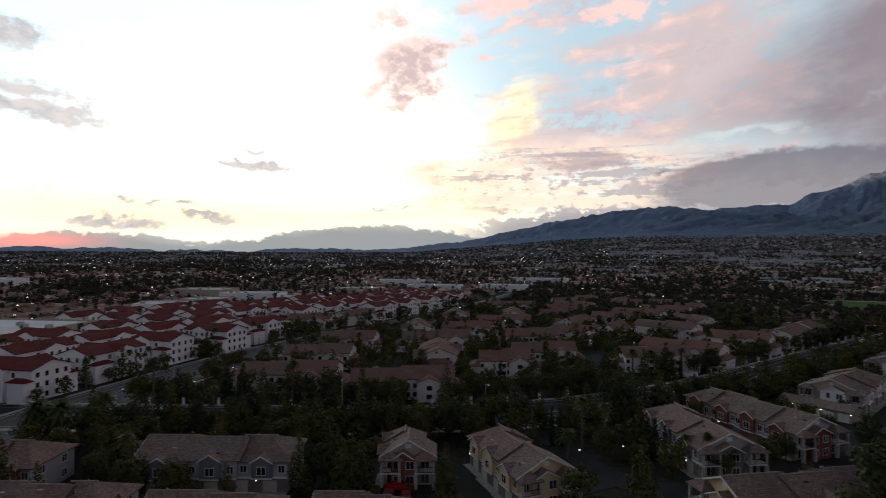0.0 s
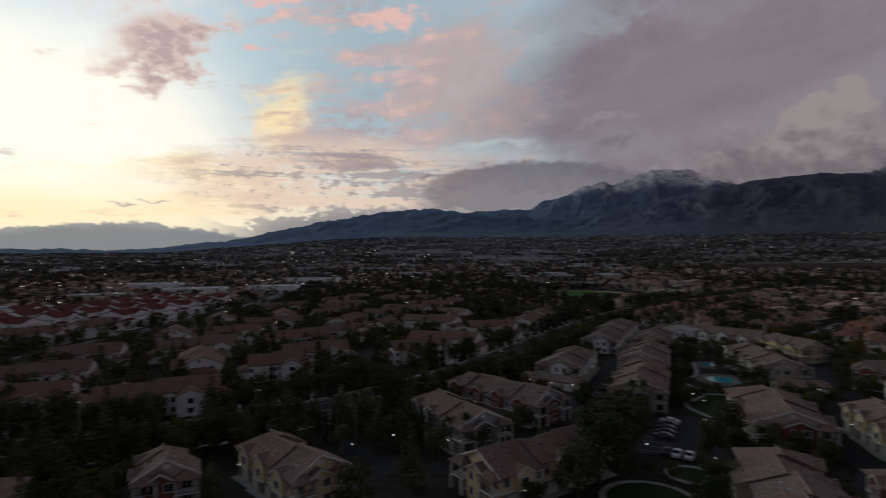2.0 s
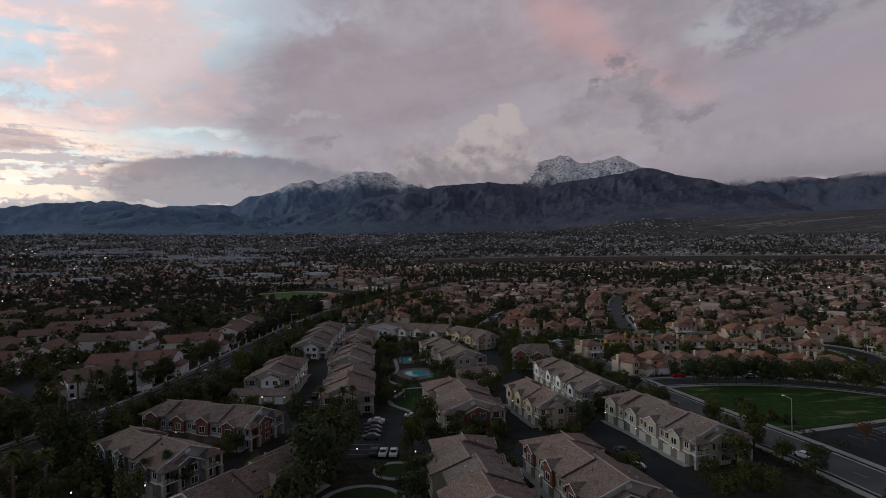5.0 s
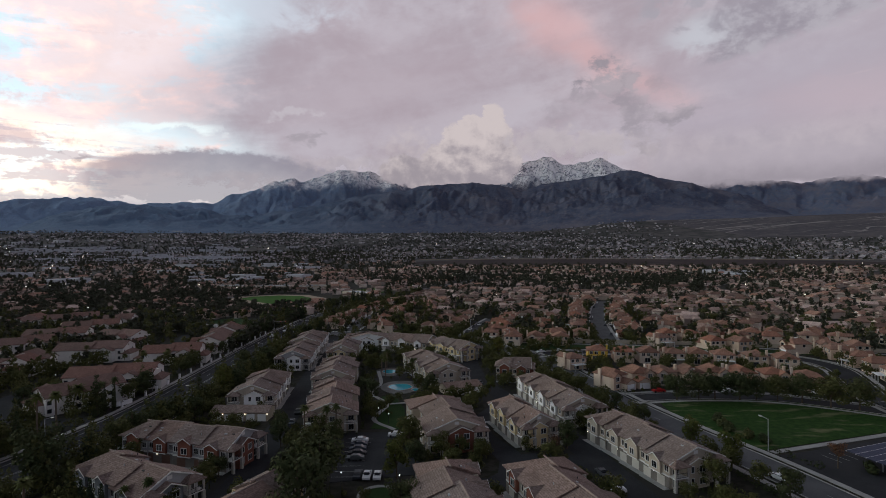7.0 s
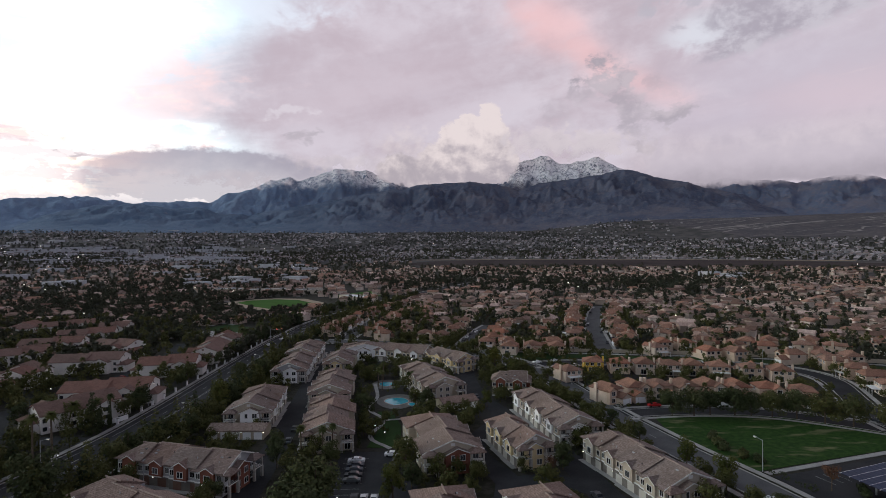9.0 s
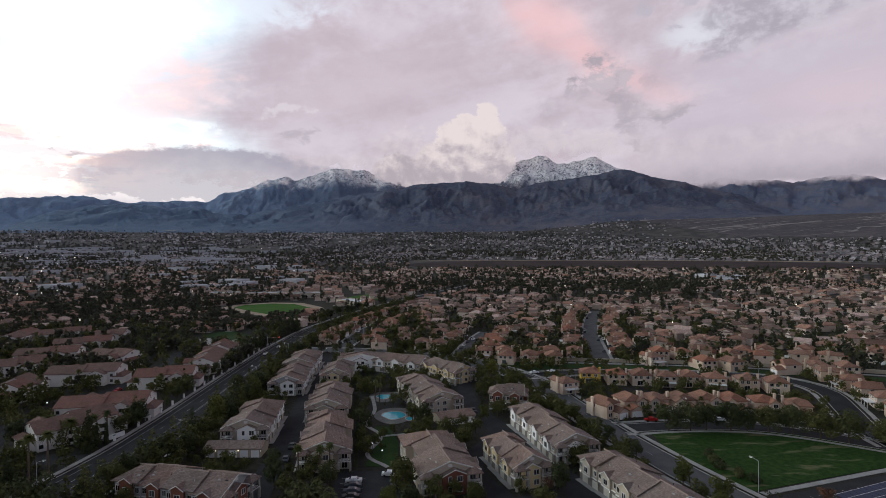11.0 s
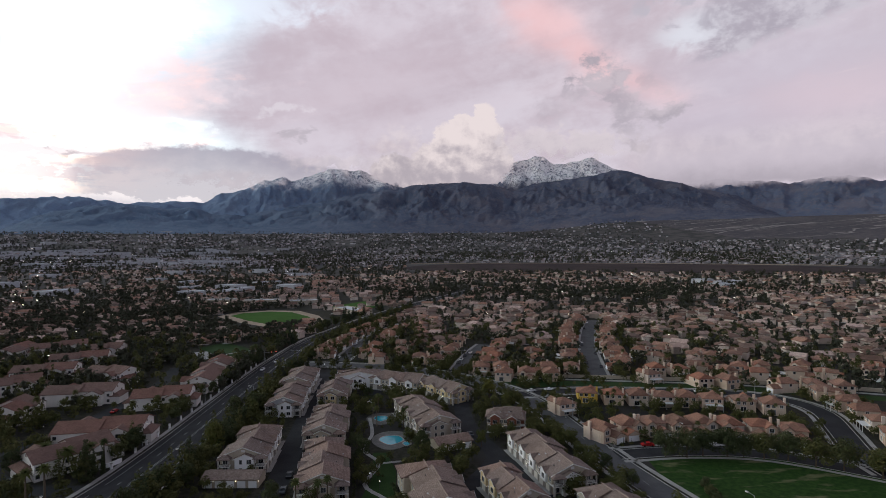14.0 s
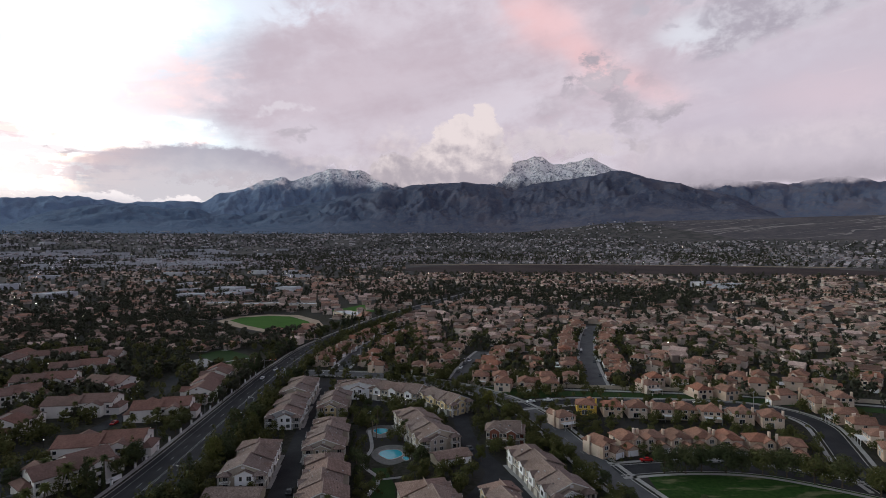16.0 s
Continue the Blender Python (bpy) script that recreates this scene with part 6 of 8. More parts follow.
yel = build_tract_house("yellow", 7, True)
yel.matrix_world = pose(75, 257, 0, 0, 0, 168)
claim(75, 257, 11, 14, 168)
SITES = [(59, 240, 200), (86, 253.5, 170), (96.5, 251.5, 172), (107, 248.5, 172), (117, 247.5, 171), (127, 244, 168), (139, 240, 168), (149, 234.5, 163),
         (66, 206, 30), (77, 210, 12), (87, 211, 6), (96.5, 209.5, 2), (106, 210, -2), (115.5, 207.5, -4), (126, 205, -10), (135.5, 200, -22),
         (186, 252, 75), (184, 236, 78), (181, 222, 76), (177, 208, 68), (171, 194, 62), (163, 180, 55)]
for i, (x, y, a) in enumerate(SITES):
    tract(x, y, a, (2, 0, 3, 2, 4, 5, 0, 1, 3, 4, 0, 3, 4, 1)[i % 14])

near_count = len(SITES)
far_sites = []
rnd = random.Random(3)


def along(line, w, every, setback, limit):
    """House sites on both sides of a street, and a second row behind."""
    global near_count
    pts = smooth(line, 1.0)
    for side in (1, -1):
        acc = 0.0
        for (x0, y0), (x1, y1) in zip(pts, pts[1:]):
            acc += math.hypot(x1 - x0, y1 - y0)
            if acc < every:
                continue
            acc = rnd.uniform(-3.2, 0.8)
            if rnd.random() < 0.12:
                continue
            h = math.degrees(math.atan2(y1 - y0, x1 - x0))
            nx, ny = -math.sin(radians(h)) * side, math.cos(radians(h)) * side
            for ring, sb in enumerate((setback,)):
                d = w / 2 + sb + rnd.uniform(-2.6, 2.6)
                x, y = x0 + nx * d, y0 + ny * d
                if x < -80 or y < 305 or y > 640 or not clear_house(x, y, 8, 10.5, h, 1.2):
                    continue
                a = h + (0 if side > 0 else 180) + (180 if ring % 2 else 0) + rnd.choice((0, 0, 0, 90, -90, 12, -14)) + rnd.uniform(-7, 7)
                if math.hypot(x, y) < 560 and near_count < 80:
                    tract(x, y, a, rnd.choice((6, 7, 8, 9, 10)))
                    near_count += 1
                else:
                    claim(x, y, 10, 11, a)
                    far_sites.append((x, y, a, 9.0, 9.6, 4.8))


along(NORTH_ONE, 10, 11.6, 10, 500)
along(NORTH_TWO, 9.5, 11.6, 10, 500)
along(NORTH_THREE, 9.5, 11.6, 10, 500)


def tract_fill():
    """The rest of the northern tract: short streets across the slope, houses back to back."""
    global near_count
    spots = []
    for j in range(-3, 17):
        for i in range(-17, 31):
            u = i * 12.4 + rnd.uniform(-2.0, 2.0)
            v = 318 + j * 17.0 + (4 if j % 2 else -2) + 9 * math.sin(i * 0.33 + j * 0.8) + rnd.uniform(-2.5, 2.5)
            x, y = u * math.cos(radians(-14)) + 20, v + u * math.sin(radians(-14))
            spots.append((math.hypot(x, y), x, y, -14 + (0 if j % 2 else 180) + rnd.choice((0, 0, 180, 90, -90)) + 25 * math.sin(i * 0.21 + j * 0.5) + rnd.uniform(-8, 8)))
    for d, x, y, a in sorted(spots):
        if x < -72 or x > 360 or y < 300 - 0.2 * x or y > 600 or rnd.random() < 0.10 or not clear_house(x, y, 8, 10.5, a, 1.2):
            continue
        if x > 150 and y < 260:
            continue
        if near_count < 120 and d < 480:
            tract(x, y, a, rnd.choice((6, 7, 8, 9, 10)))
            near_count += 1
        else:
            claim(x, y, 9, 10.5, a)
            far_sites.append((x, y, a, rnd.uniform(8, 10.5), rnd.uniform(7.5, 9.5), rnd.choice((3.0, 4.6, 5.0))))


tract_fill()

# ---- school, ball field, basin, commercial blocks ----
slab("dirt_track", [(-215, 582), (-209, 614), (-176, 633), (-140, 624), (-110, 580), (-95, 535), (-103, 507), (-138, 500), (-182, 540)], 0.06, DIRT, "tan dirt track round a ball field", "sports field")
slab("ball_field", [(-203, 586), (-197, 608), (-173, 621), (-146, 613), (-119, 573), (-106, 536), (-112, 517), (-138, 512), (-174, 549)], 0.10, TURF, "bright green ball field", "sports field")
slab("lawn", [(-66, 640), (-30, 690), (-80, 720), (-112, 660)], 0.3, TURF, "green school lawn", "lawn")
claim(-155, 565, 110, 125, 45)


def flat_block(name, x, y, lx, ly, h, yaw, wall, roof, label, category="building", units=4, seed=0):
    top = new(name)
    z = ground_z(x, y)
    top.matrix_world = pose(x, y, z, 0, 0, yaw)
    tagged(top, label, category)
    claim(x, y, lx, ly, yaw)
    bm = bmesh.new()
    box(bm, -lx / 2, lx / 2, -ly / 2, ly / 2, -1, h)
    part("wall", bm, wall, top)
    bm = bmesh.new()
    box(bm, -lx / 2 + 0.4, lx / 2 - 0.4, -ly / 2 + 0.4, ly / 2 - 0.4, h, h + 0.15)
    part("roof", bm, roof, top)
    bm = bmesh.new()
    for a, b, c, d in ((-lx / 2, lx / 2, -ly / 2, -ly / 2 + 0.4), (-lx / 2, lx / 2, ly / 2 - 0.4, ly / 2), (-lx / 2, -lx / 2 + 0.4, -ly / 2 + 0.4, ly / 2 - 0.4), (lx / 2 - 0.4, lx / 2, -ly / 2 + 0.4, ly / 2 - 0.4)):
        box(bm, a, b, c, d, h, h + 0.9)
    part("parapet", bm, wall, top)
    r = random.Random(seed)
    for i in range(units):
        px, py = r.uniform(-lx / 2 + 3, lx / 2 - 3), r.uniform(-ly / 2 + 3, ly / 2 - 3)
        bm = bmesh.new()
        box(bm, px - 1.4, px + 1.4, py - 1.0, py + 1.0, h + 0.15, h + 1.7)
        box(bm, px - 0.9, px + 0.9, py - 0.7, py + 0.7, h + 1.7, h + 2.0)
        part("rooftop_unit", bm, GALV, top, "grey rooftop air unit")
    n = max(2, int(lx / 9))
    for i in range(n):
        for s in (-1, 1):
            window(top, on_wall(-lx / 2 + lx * (i + 0.5) / n, s * ly / 2, 0.6, 90 * s), 4.0, 2.2, bars=3)
    return top


flat_block("store_building", -318, -26, 104, 58, 8.0, 135, STUCCO, WHITE_ROOF, "large store building with a pale flat roof", units=9, seed=1)
for k, (bx, by, bl, bw, bh, ba, words) in enumerate((
        (-428, 84, 42, 26, 8, 50, "white"), (-470, 118, 34, 30, 7, 50, "tan"), (-500, 165, 52, 26, 8, 50, "white"), (-455, 190, 40, 22, 6, 48, "white"), (-566, 140, 50, 36, 9, 45, "tan"),
        (-540, 292, 56, 26, 6, 60, "tan"), (-528, 385, 60, 30, 7, 40, "white"), (-482, 452, 54, 30, 7, 40, "white"), (-640, 410, 60, 34, 8, 45, "white"), (-556, 596, 70, 34, 8, 35, "white"), (-900, -30, 60, 40, 11, 45, "white"))):
    flat_block("shop_building", bx, by, bl, bw, bh, ba, STUCCO_WHITE if words == "white" else STUCCO, WHITE_ROOF, words + " shop building with a flat roof", seed=2 + k)
flat_block("school_building", -205, 706, 44, 18, 4.5, 10, STUCCO, WHITE_ROOF, "low school building with a flat roof", seed=11)
flat_block("school_building", -150, 690, 34, 18, 5, 10, STUCCO, WHITE_ROOF, "low pale school building with a flat roof", seed=12)
flat_block("school_building", -80, 605, 46, 18, 4, 128, STUCCO, WHITE_ROOF, "long low school shelter with a pale roof", seed=13)
flat_block("school_building", -258, 716, 36, 20, 4.5, 10, STUCCO, WHITE_ROOF, "low school building with a flat roof", seed=14)
bm = bmesh.new()
rows = []
for i in range(35):
    t, x = i / 34, -60 + 31 * i
    wide = 150 * min(1.0, math.sqrt(t * 5), math.sqrt((1 - t) * 5)) + 4
    y = 1440 - 0.00035 * x * x
    rows.append([bm.verts.new((x, q, ground_z(x, q) + z)) for q, z in ((y - wide, -3), (y - wide, 0.6), (y, 0.6), (y + wide, 0.6), (y + wide, -3))])
for a, b in zip(rows, rows[1:]):
    for k in range(4):
        bm.faces.new((a[k], a[k + 1], b[k + 1], b[k]))
bmesh.ops.recalc_face_normals(bm, faces=bm.faces)
tagged(part("fallow_field", bm, FALLOW), "brown fallow field between housing tracts", "field", kind="structure")
bm = bmesh.new()
strip(bm, [(-40 + 60 * i, 1600 - 0.00035 * (-40 + 60 * i) ** 2) for i in range(18)], -2.5, 2.5, -3, 1.6)
tagged(part("embankment", bm, DIRT), "pale dirt embankment beyond the field", "embankment", kind="structure")


# ---- the far town ----
def in_field(x, y):
    return -50 < x < 990 and abs(y - 1445 + 0.00035 * x * x) < 162


WAREHOUSES = []
rnd = random.Random(21)
for i in range(44):
    a, d = radians(rnd.uniform(19, 36)), rnd.uniform(1650, 2400)
    WAREHOUSES.append((-d * math.sin(a), d * math.cos(a), 0.3 + rnd.uniform(-0.05, 0.05), rnd.uniform(35, 95), rnd.uniform(25, 50), rnd.uniform(6, 10)))
for i in range(16):
    a, d = radians(rnd.uniform(12, 50)), rnd.uniform(850, 1500)
    WAREHOUSES.append((-d * math.sin(a), d * math.cos(a), rnd.uniform(0, 1.5), rnd.uniform(25, 55), rnd.uniform(16, 30), rnd.uniform(5, 8)))


def far_town():
    """House sites district by district, each with its own street grid."""
    r2 = np.random.RandomState(5)
    rows = []
    for r0, r1, size, cx, cy, keep in ((330, 1050, 210, 13.0, 19.0, 0.84), (1050, 2000, 300, 15.5, 22.5, 0.74), (2000, 4150, 480, 21.0, 29.0, 0.5)):
        m = int(r1 / size) + 2
        for bi in range(-m, m):
            for bj in range(-1, m):
                ox, oy = (bi + 0.5) * size, (bj + 0.5) * size
                d0, a0 = math.hypot(ox, oy), math.degrees(math.atan2(-ox, oy))
                if d0 > r1 + size or d0 < r0 - size or a0 > 105 or a0 < -58:
                    continue
                ang = r2.choice((0.05, 0.2, -0.25, 0.5, -0.5, 0.8, 1.3))
                share = keep * r2.choice((1.0, 1.0, 0.9, 0.75, 0.35))
                store = d0 > 900 and r2.rand() < (0.30 if a0 > 18 else 0.08)
                if a0 > 42 and d0 > 700:
                    share *= 0.75
                if store:
                    share *= 0.35
                n = int(size / min(cx, cy)) + 1
                for i in range(-n, n):
                    for j in range(-n, n):
                        if i % 7 == 0 or j % 3 == 0 and r2.rand() < 0.5 or r2.rand() > share:
                            continue
                        px, py = i * cx + r2.uniform(-2, 2), j * cy + 6 * math.sin(i * 0.25) + r2.uniform(-2, 2)
                        x, y = ox + px * math.cos(ang) - py * math.sin(ang), oy + px * math.sin(ang) + py * math.cos(ang)
                        if math.floor(x / size) != bi or math.floor(y / size) != bj:
                            continue
                        d, a = math.hypot(x, y), math.degrees(math.atan2(-x, y))
                        if a < -17 and d > 2750 and r2.rand() < (-17 - a) / 8 or d > 3350 and a < 30 and r2.rand() < 0.7 or d < r0 or d > r1 or a > 100 or a < -52 or in_field(x, y):
                            continue
                        if -90 < x < 330 and 600 < y < 830 and r2.rand() < 0.4:
                            continue
                        k = 1 if cx < 20 else 1.05
                        if store and r2.rand() < 0.12:
                            WAREHOUSES.append((x, y, ang, r2.uniform(25, 65), r2.uniform(18, 38), r2.uniform(6, 9)))
                            continue
                        rows.append((x, y, math.degrees(ang) + (90 if r2.rand() < 0.35 else 0), r2.uniform(8, 12) * k, r2.uniform(7.5, 10) * k, r2.uniform(2.8, 5.0)))
    return rows


def house_mass(sites, name, label, wall, roof):
    """Many plain houses as one mesh: walls with gables, and a pitched roof slab on each."""
    S = np.array(sites)
    n = len(S)
    x, y, a, l, w, e = S.T
    c, s = np.cos(np.radians(a)), np.sin(np.radians(a))
    z = np.array([ground_z(p, q) for p, q in zip(x, y)])
    rise = w * 0.2

    def at(px, py, pz):
        return np.stack([x + px * c - py * s, y + px * s + py * c, z + pz], 1)

    L, W, o = l / 2, w / 2, 0.5
    V = [at(-L, -W, -1 + 0 * e), at(L, -W, -1 + 0 * e), at(L, W, -1 + 0 * e), at(-L, W, -1 + 0 * e), at(-L, -W, e), at(L, -W, e), at(L, W, e), at(-L, W, e), at(-L, 0 * W, e + rise), at(L, 0 * W, e + rise)]
    d = o * 0.4
    lo, hi = e - d + 0.02, e - d + 0.3
    hipped = (S[:, 0] * 7.3 + S[:, 1] * 3.1) % 1.0 < 0.55
    k = np.where(hipped, L * 0.45, L + o)
    V += [at(-L - o, -W - o, lo), at(L + o, -W - o, lo), at(L + o, W + o, lo), at(-L - o, W + o, lo),
          at(-L - o, -W - o, hi), at(L + o, -W - o, hi), at(L + o, W + o, hi), at(-L - o, W + o, hi), at(-k, 0 * W, e + rise + 0.3), at(k, 0 * W, e + rise + 0.3)]
    V = np.stack(V, 1).reshape(-1, 3)
    quads = np.array([(0, 1, 5, 4), (1, 2, 6, 5), (2, 3, 7, 6), (3, 0, 4, 7), (4, 8, 8, 7), (5, 6, 9, 9),
                      (14, 15, 19, 18), (16, 17, 18, 19), (15, 16, 19, 19), (17, 14, 18, 18), (10, 11, 15, 14), (11, 12, 16, 15), (12, 13, 17, 16), (13, 10, 14, 17), (13, 12, 11, 10)])
    tris = []
    slots = []
    for qi, q in enumerate(quads):
        for t in ((q[0], q[1], q[2]), (q[0], q[2], q[3])):
            if len(set(t)) == 3:
                tris.append(t)
                slots.append(0 if qi < 6 else 1)
    tris = np.array(tris)
    F = (tris[None] + (np.arange(n) * 20)[:, None, None]).reshape(-1, 3)
    me = bulk(name, V, F, [wall, roof], np.tile(slots, n))
    tagged(new(name, me), label, "houses", kind="stuff")


town = far_town()
sites = list(far_sites)
for t in town:
    if math.hypot(t[0], t[1]) > 900 or (free(t[0], t[1], 6.5) and not (t[0] > -110 and t[1] < 300 and t[0] < 250) and not (t[0] < -100 and t[1] < 330 and t[0] > -330)):
        sites.append(t)


def warehouse_mass():
    V, F, S = [], [], []
    for k, (x, y, a, l, w, h) in enumerate(WAREHOUSES):
        if math.hypot(x, y) < 900 and not free(x, y, 12):
            h = 0.5
        c, s, z = math.cos(a), math.sin(a), ground_z(x, y)
        b = len(V)
        for zz, g in ((-2, 0), (h, 0), (h, 1.0), (h - 0.6, 1.0)):
            for u, v in ((-1, -1), (1, -1), (1, 1), (-1, 1)):
                px, py = u * (l / 2 - g), v * (w / 2 - g)
                V.append((x + px * c - py * s, y + px * s + py * c, z + zz))
        for r in range(3):
            for i in range(4):
                F.append((b + 4 * r + i, b + 4 * r + (i + 1) % 4, b + 4 * r + 4 + (i + 1) % 4, b + 4 * r + 4 + i))
                S.append(0)
        F.append((b + 12, b + 13, b + 14, b + 15))
        S.append(1)
    me = bulk("far_warehouses", V, F, [STORE_WALL, WHITE_ROOF], S)
    tagged(new("far_warehouses", me), "pale flat-roofed stores and warehouses far off", "buildings", kind="stuff")


warehouse_mass()
rnd = random.Random(6)
wings = []
for x, y, a, l, w, e in sites:
    # a lower wing across, on the nearer houses
    if math.hypot(x, y) < 1000:
        c, s = math.cos(radians(a)), math.sin(radians(a))
        px, py = rnd.choice((-1, 1)) * l * 0.22, rnd.choice((-1, 1)) * w * 0.42
        wings.append((x + px * c - py * s, y + px * s + py * c, a + 90, w * 0.62, l * 0.46, e * rnd.choice((0.6, 0.62, 0.96))))
house_mass([t for t in sites if math.hypot(t[0], t[1]) < 1500] + wings, "far_houses", "hundreds of small stucco houses with tan tile roofs", STUCCO_FAR, ROOF_FAR)
house_mass([t for t in sites if math.hypot(t[0], t[1]) >= 1500], "distant_houses", "distant tracts of houses in haze-greyed wall and roof colours", STUCCO_HAZY, ROOF_HAZY)


def drive_mass():
    """Pale drives and patios beside the far houses, as low slabs."""
    r3, V = np.random.RandomState(19), []
    for x, y, a, l, w, e in sites:
        if math.hypot(x, y) > 1700 or r3.rand() < 0.25:
            continue
        c, s, z = math.cos(radians(a)), math.sin(radians(a)), ground_z(x, y) + 0.12
        u0, dy = r3.uniform(-0.5, 0.1) * l, r3.choice((-1, 1))
        u1, v0, v1 = u0 + r3.uniform(3.2, 5.5), dy * w * 0.5, dy * (w * 0.5 + r3.uniform(3.5, 6.5))
        for lo in (0.0, -0.5):
            V += [(x + u * c - v * s, y + u * s + v * c, z + lo) for u, v in ((u0, v0), (u1, v0), (u1, v1), (u0, v1))]
    n = len(V) // 8
    box6 = np.array([(0, 1, 2, 3), (4, 5, 1, 0), (5, 6, 2, 1), (6, 7, 3, 2), (7, 4, 0, 3)])
    me = bulk("driveways", V, (box6[None] + (np.arange(n) * 8)[:, None, None]).reshape(-1, 4), [CONCRETE])
    tagged(new("driveways", me), "pale concrete drives and patios between houses", "driveway", kind="stuff")


drive_mass()


# ---- trees ----
def leaf_cloud(r2, centres, radii, count, size, squash=0.8):
    """Leaf sprays scattered through overlapping clumps."""
    centres, radii = np.asarray(centres, float), np.asarray(radii, float)
    k = r2.choice(len(radii), count, p=radii ** 2 / np.sum(radii ** 2))
    d = r2.normal(size=(count, 3))
    d /= np.linalg.norm(d, axis=1)[:, None]
    rad = radii[k] * r2.uniform(0.55, 1.05, count) ** 0.6
    p = centres[k] + d * rad[:, None] * np.array((1, 1, squash))
    n = d + np.array((0, 0, 0.25)) + r2.normal(size=(count, 3)) * 0.4
    n /= np.linalg.norm(n, axis=1)[:, None]
    t = np.cross(n, r2.normal(size=(count, 3)))
    t /= np.linalg.norm(t, axis=1)[:, None]
    b = np.cross(n, t)
    s = size * r2.uniform(0.6, 1.3, count)[:, None]
    V = np.stack([p - t * s - b * s * 0.6, p + t * s - b * s * 0.5, p + t * s * 0.15 + b * s * 1.1], 1).reshape(-1, 3)
    return V, np.arange(count * 3).reshape(-1, 3)


def trunk_mesh(r, h, spread, seed, mat, limbs=6):
    rnd = random.Random(seed)
    bm = bmesh.new()
    tube(bm, (0, 0, -0.3), (0.1, 0, h * 0.45), r, r * 0.7, 8)
    for i in range(limbs):
        a = i * 6.283 / limbs + rnd.uniform(-0.4, 0.4)
        z0 = h * rnd.uniform(0.3, 0.5)
        e = (math.cos(a) * spread * rnd.uniform(0.4, 0.7), math.sin(a) * spread * rnd.uniform(0.4, 0.7), h * rnd.uniform(0.6, 0.9))
        tube(bm, (0.08, 0, z0), e, r * 0.5, r * 0.15, 5)
    tube(bm, (0.1, 0, h * 0.45), (0, 0, h * 0.9), r * 0.7, r * 0.15, 6)
    return mesh_of("trunk", bm, mat)


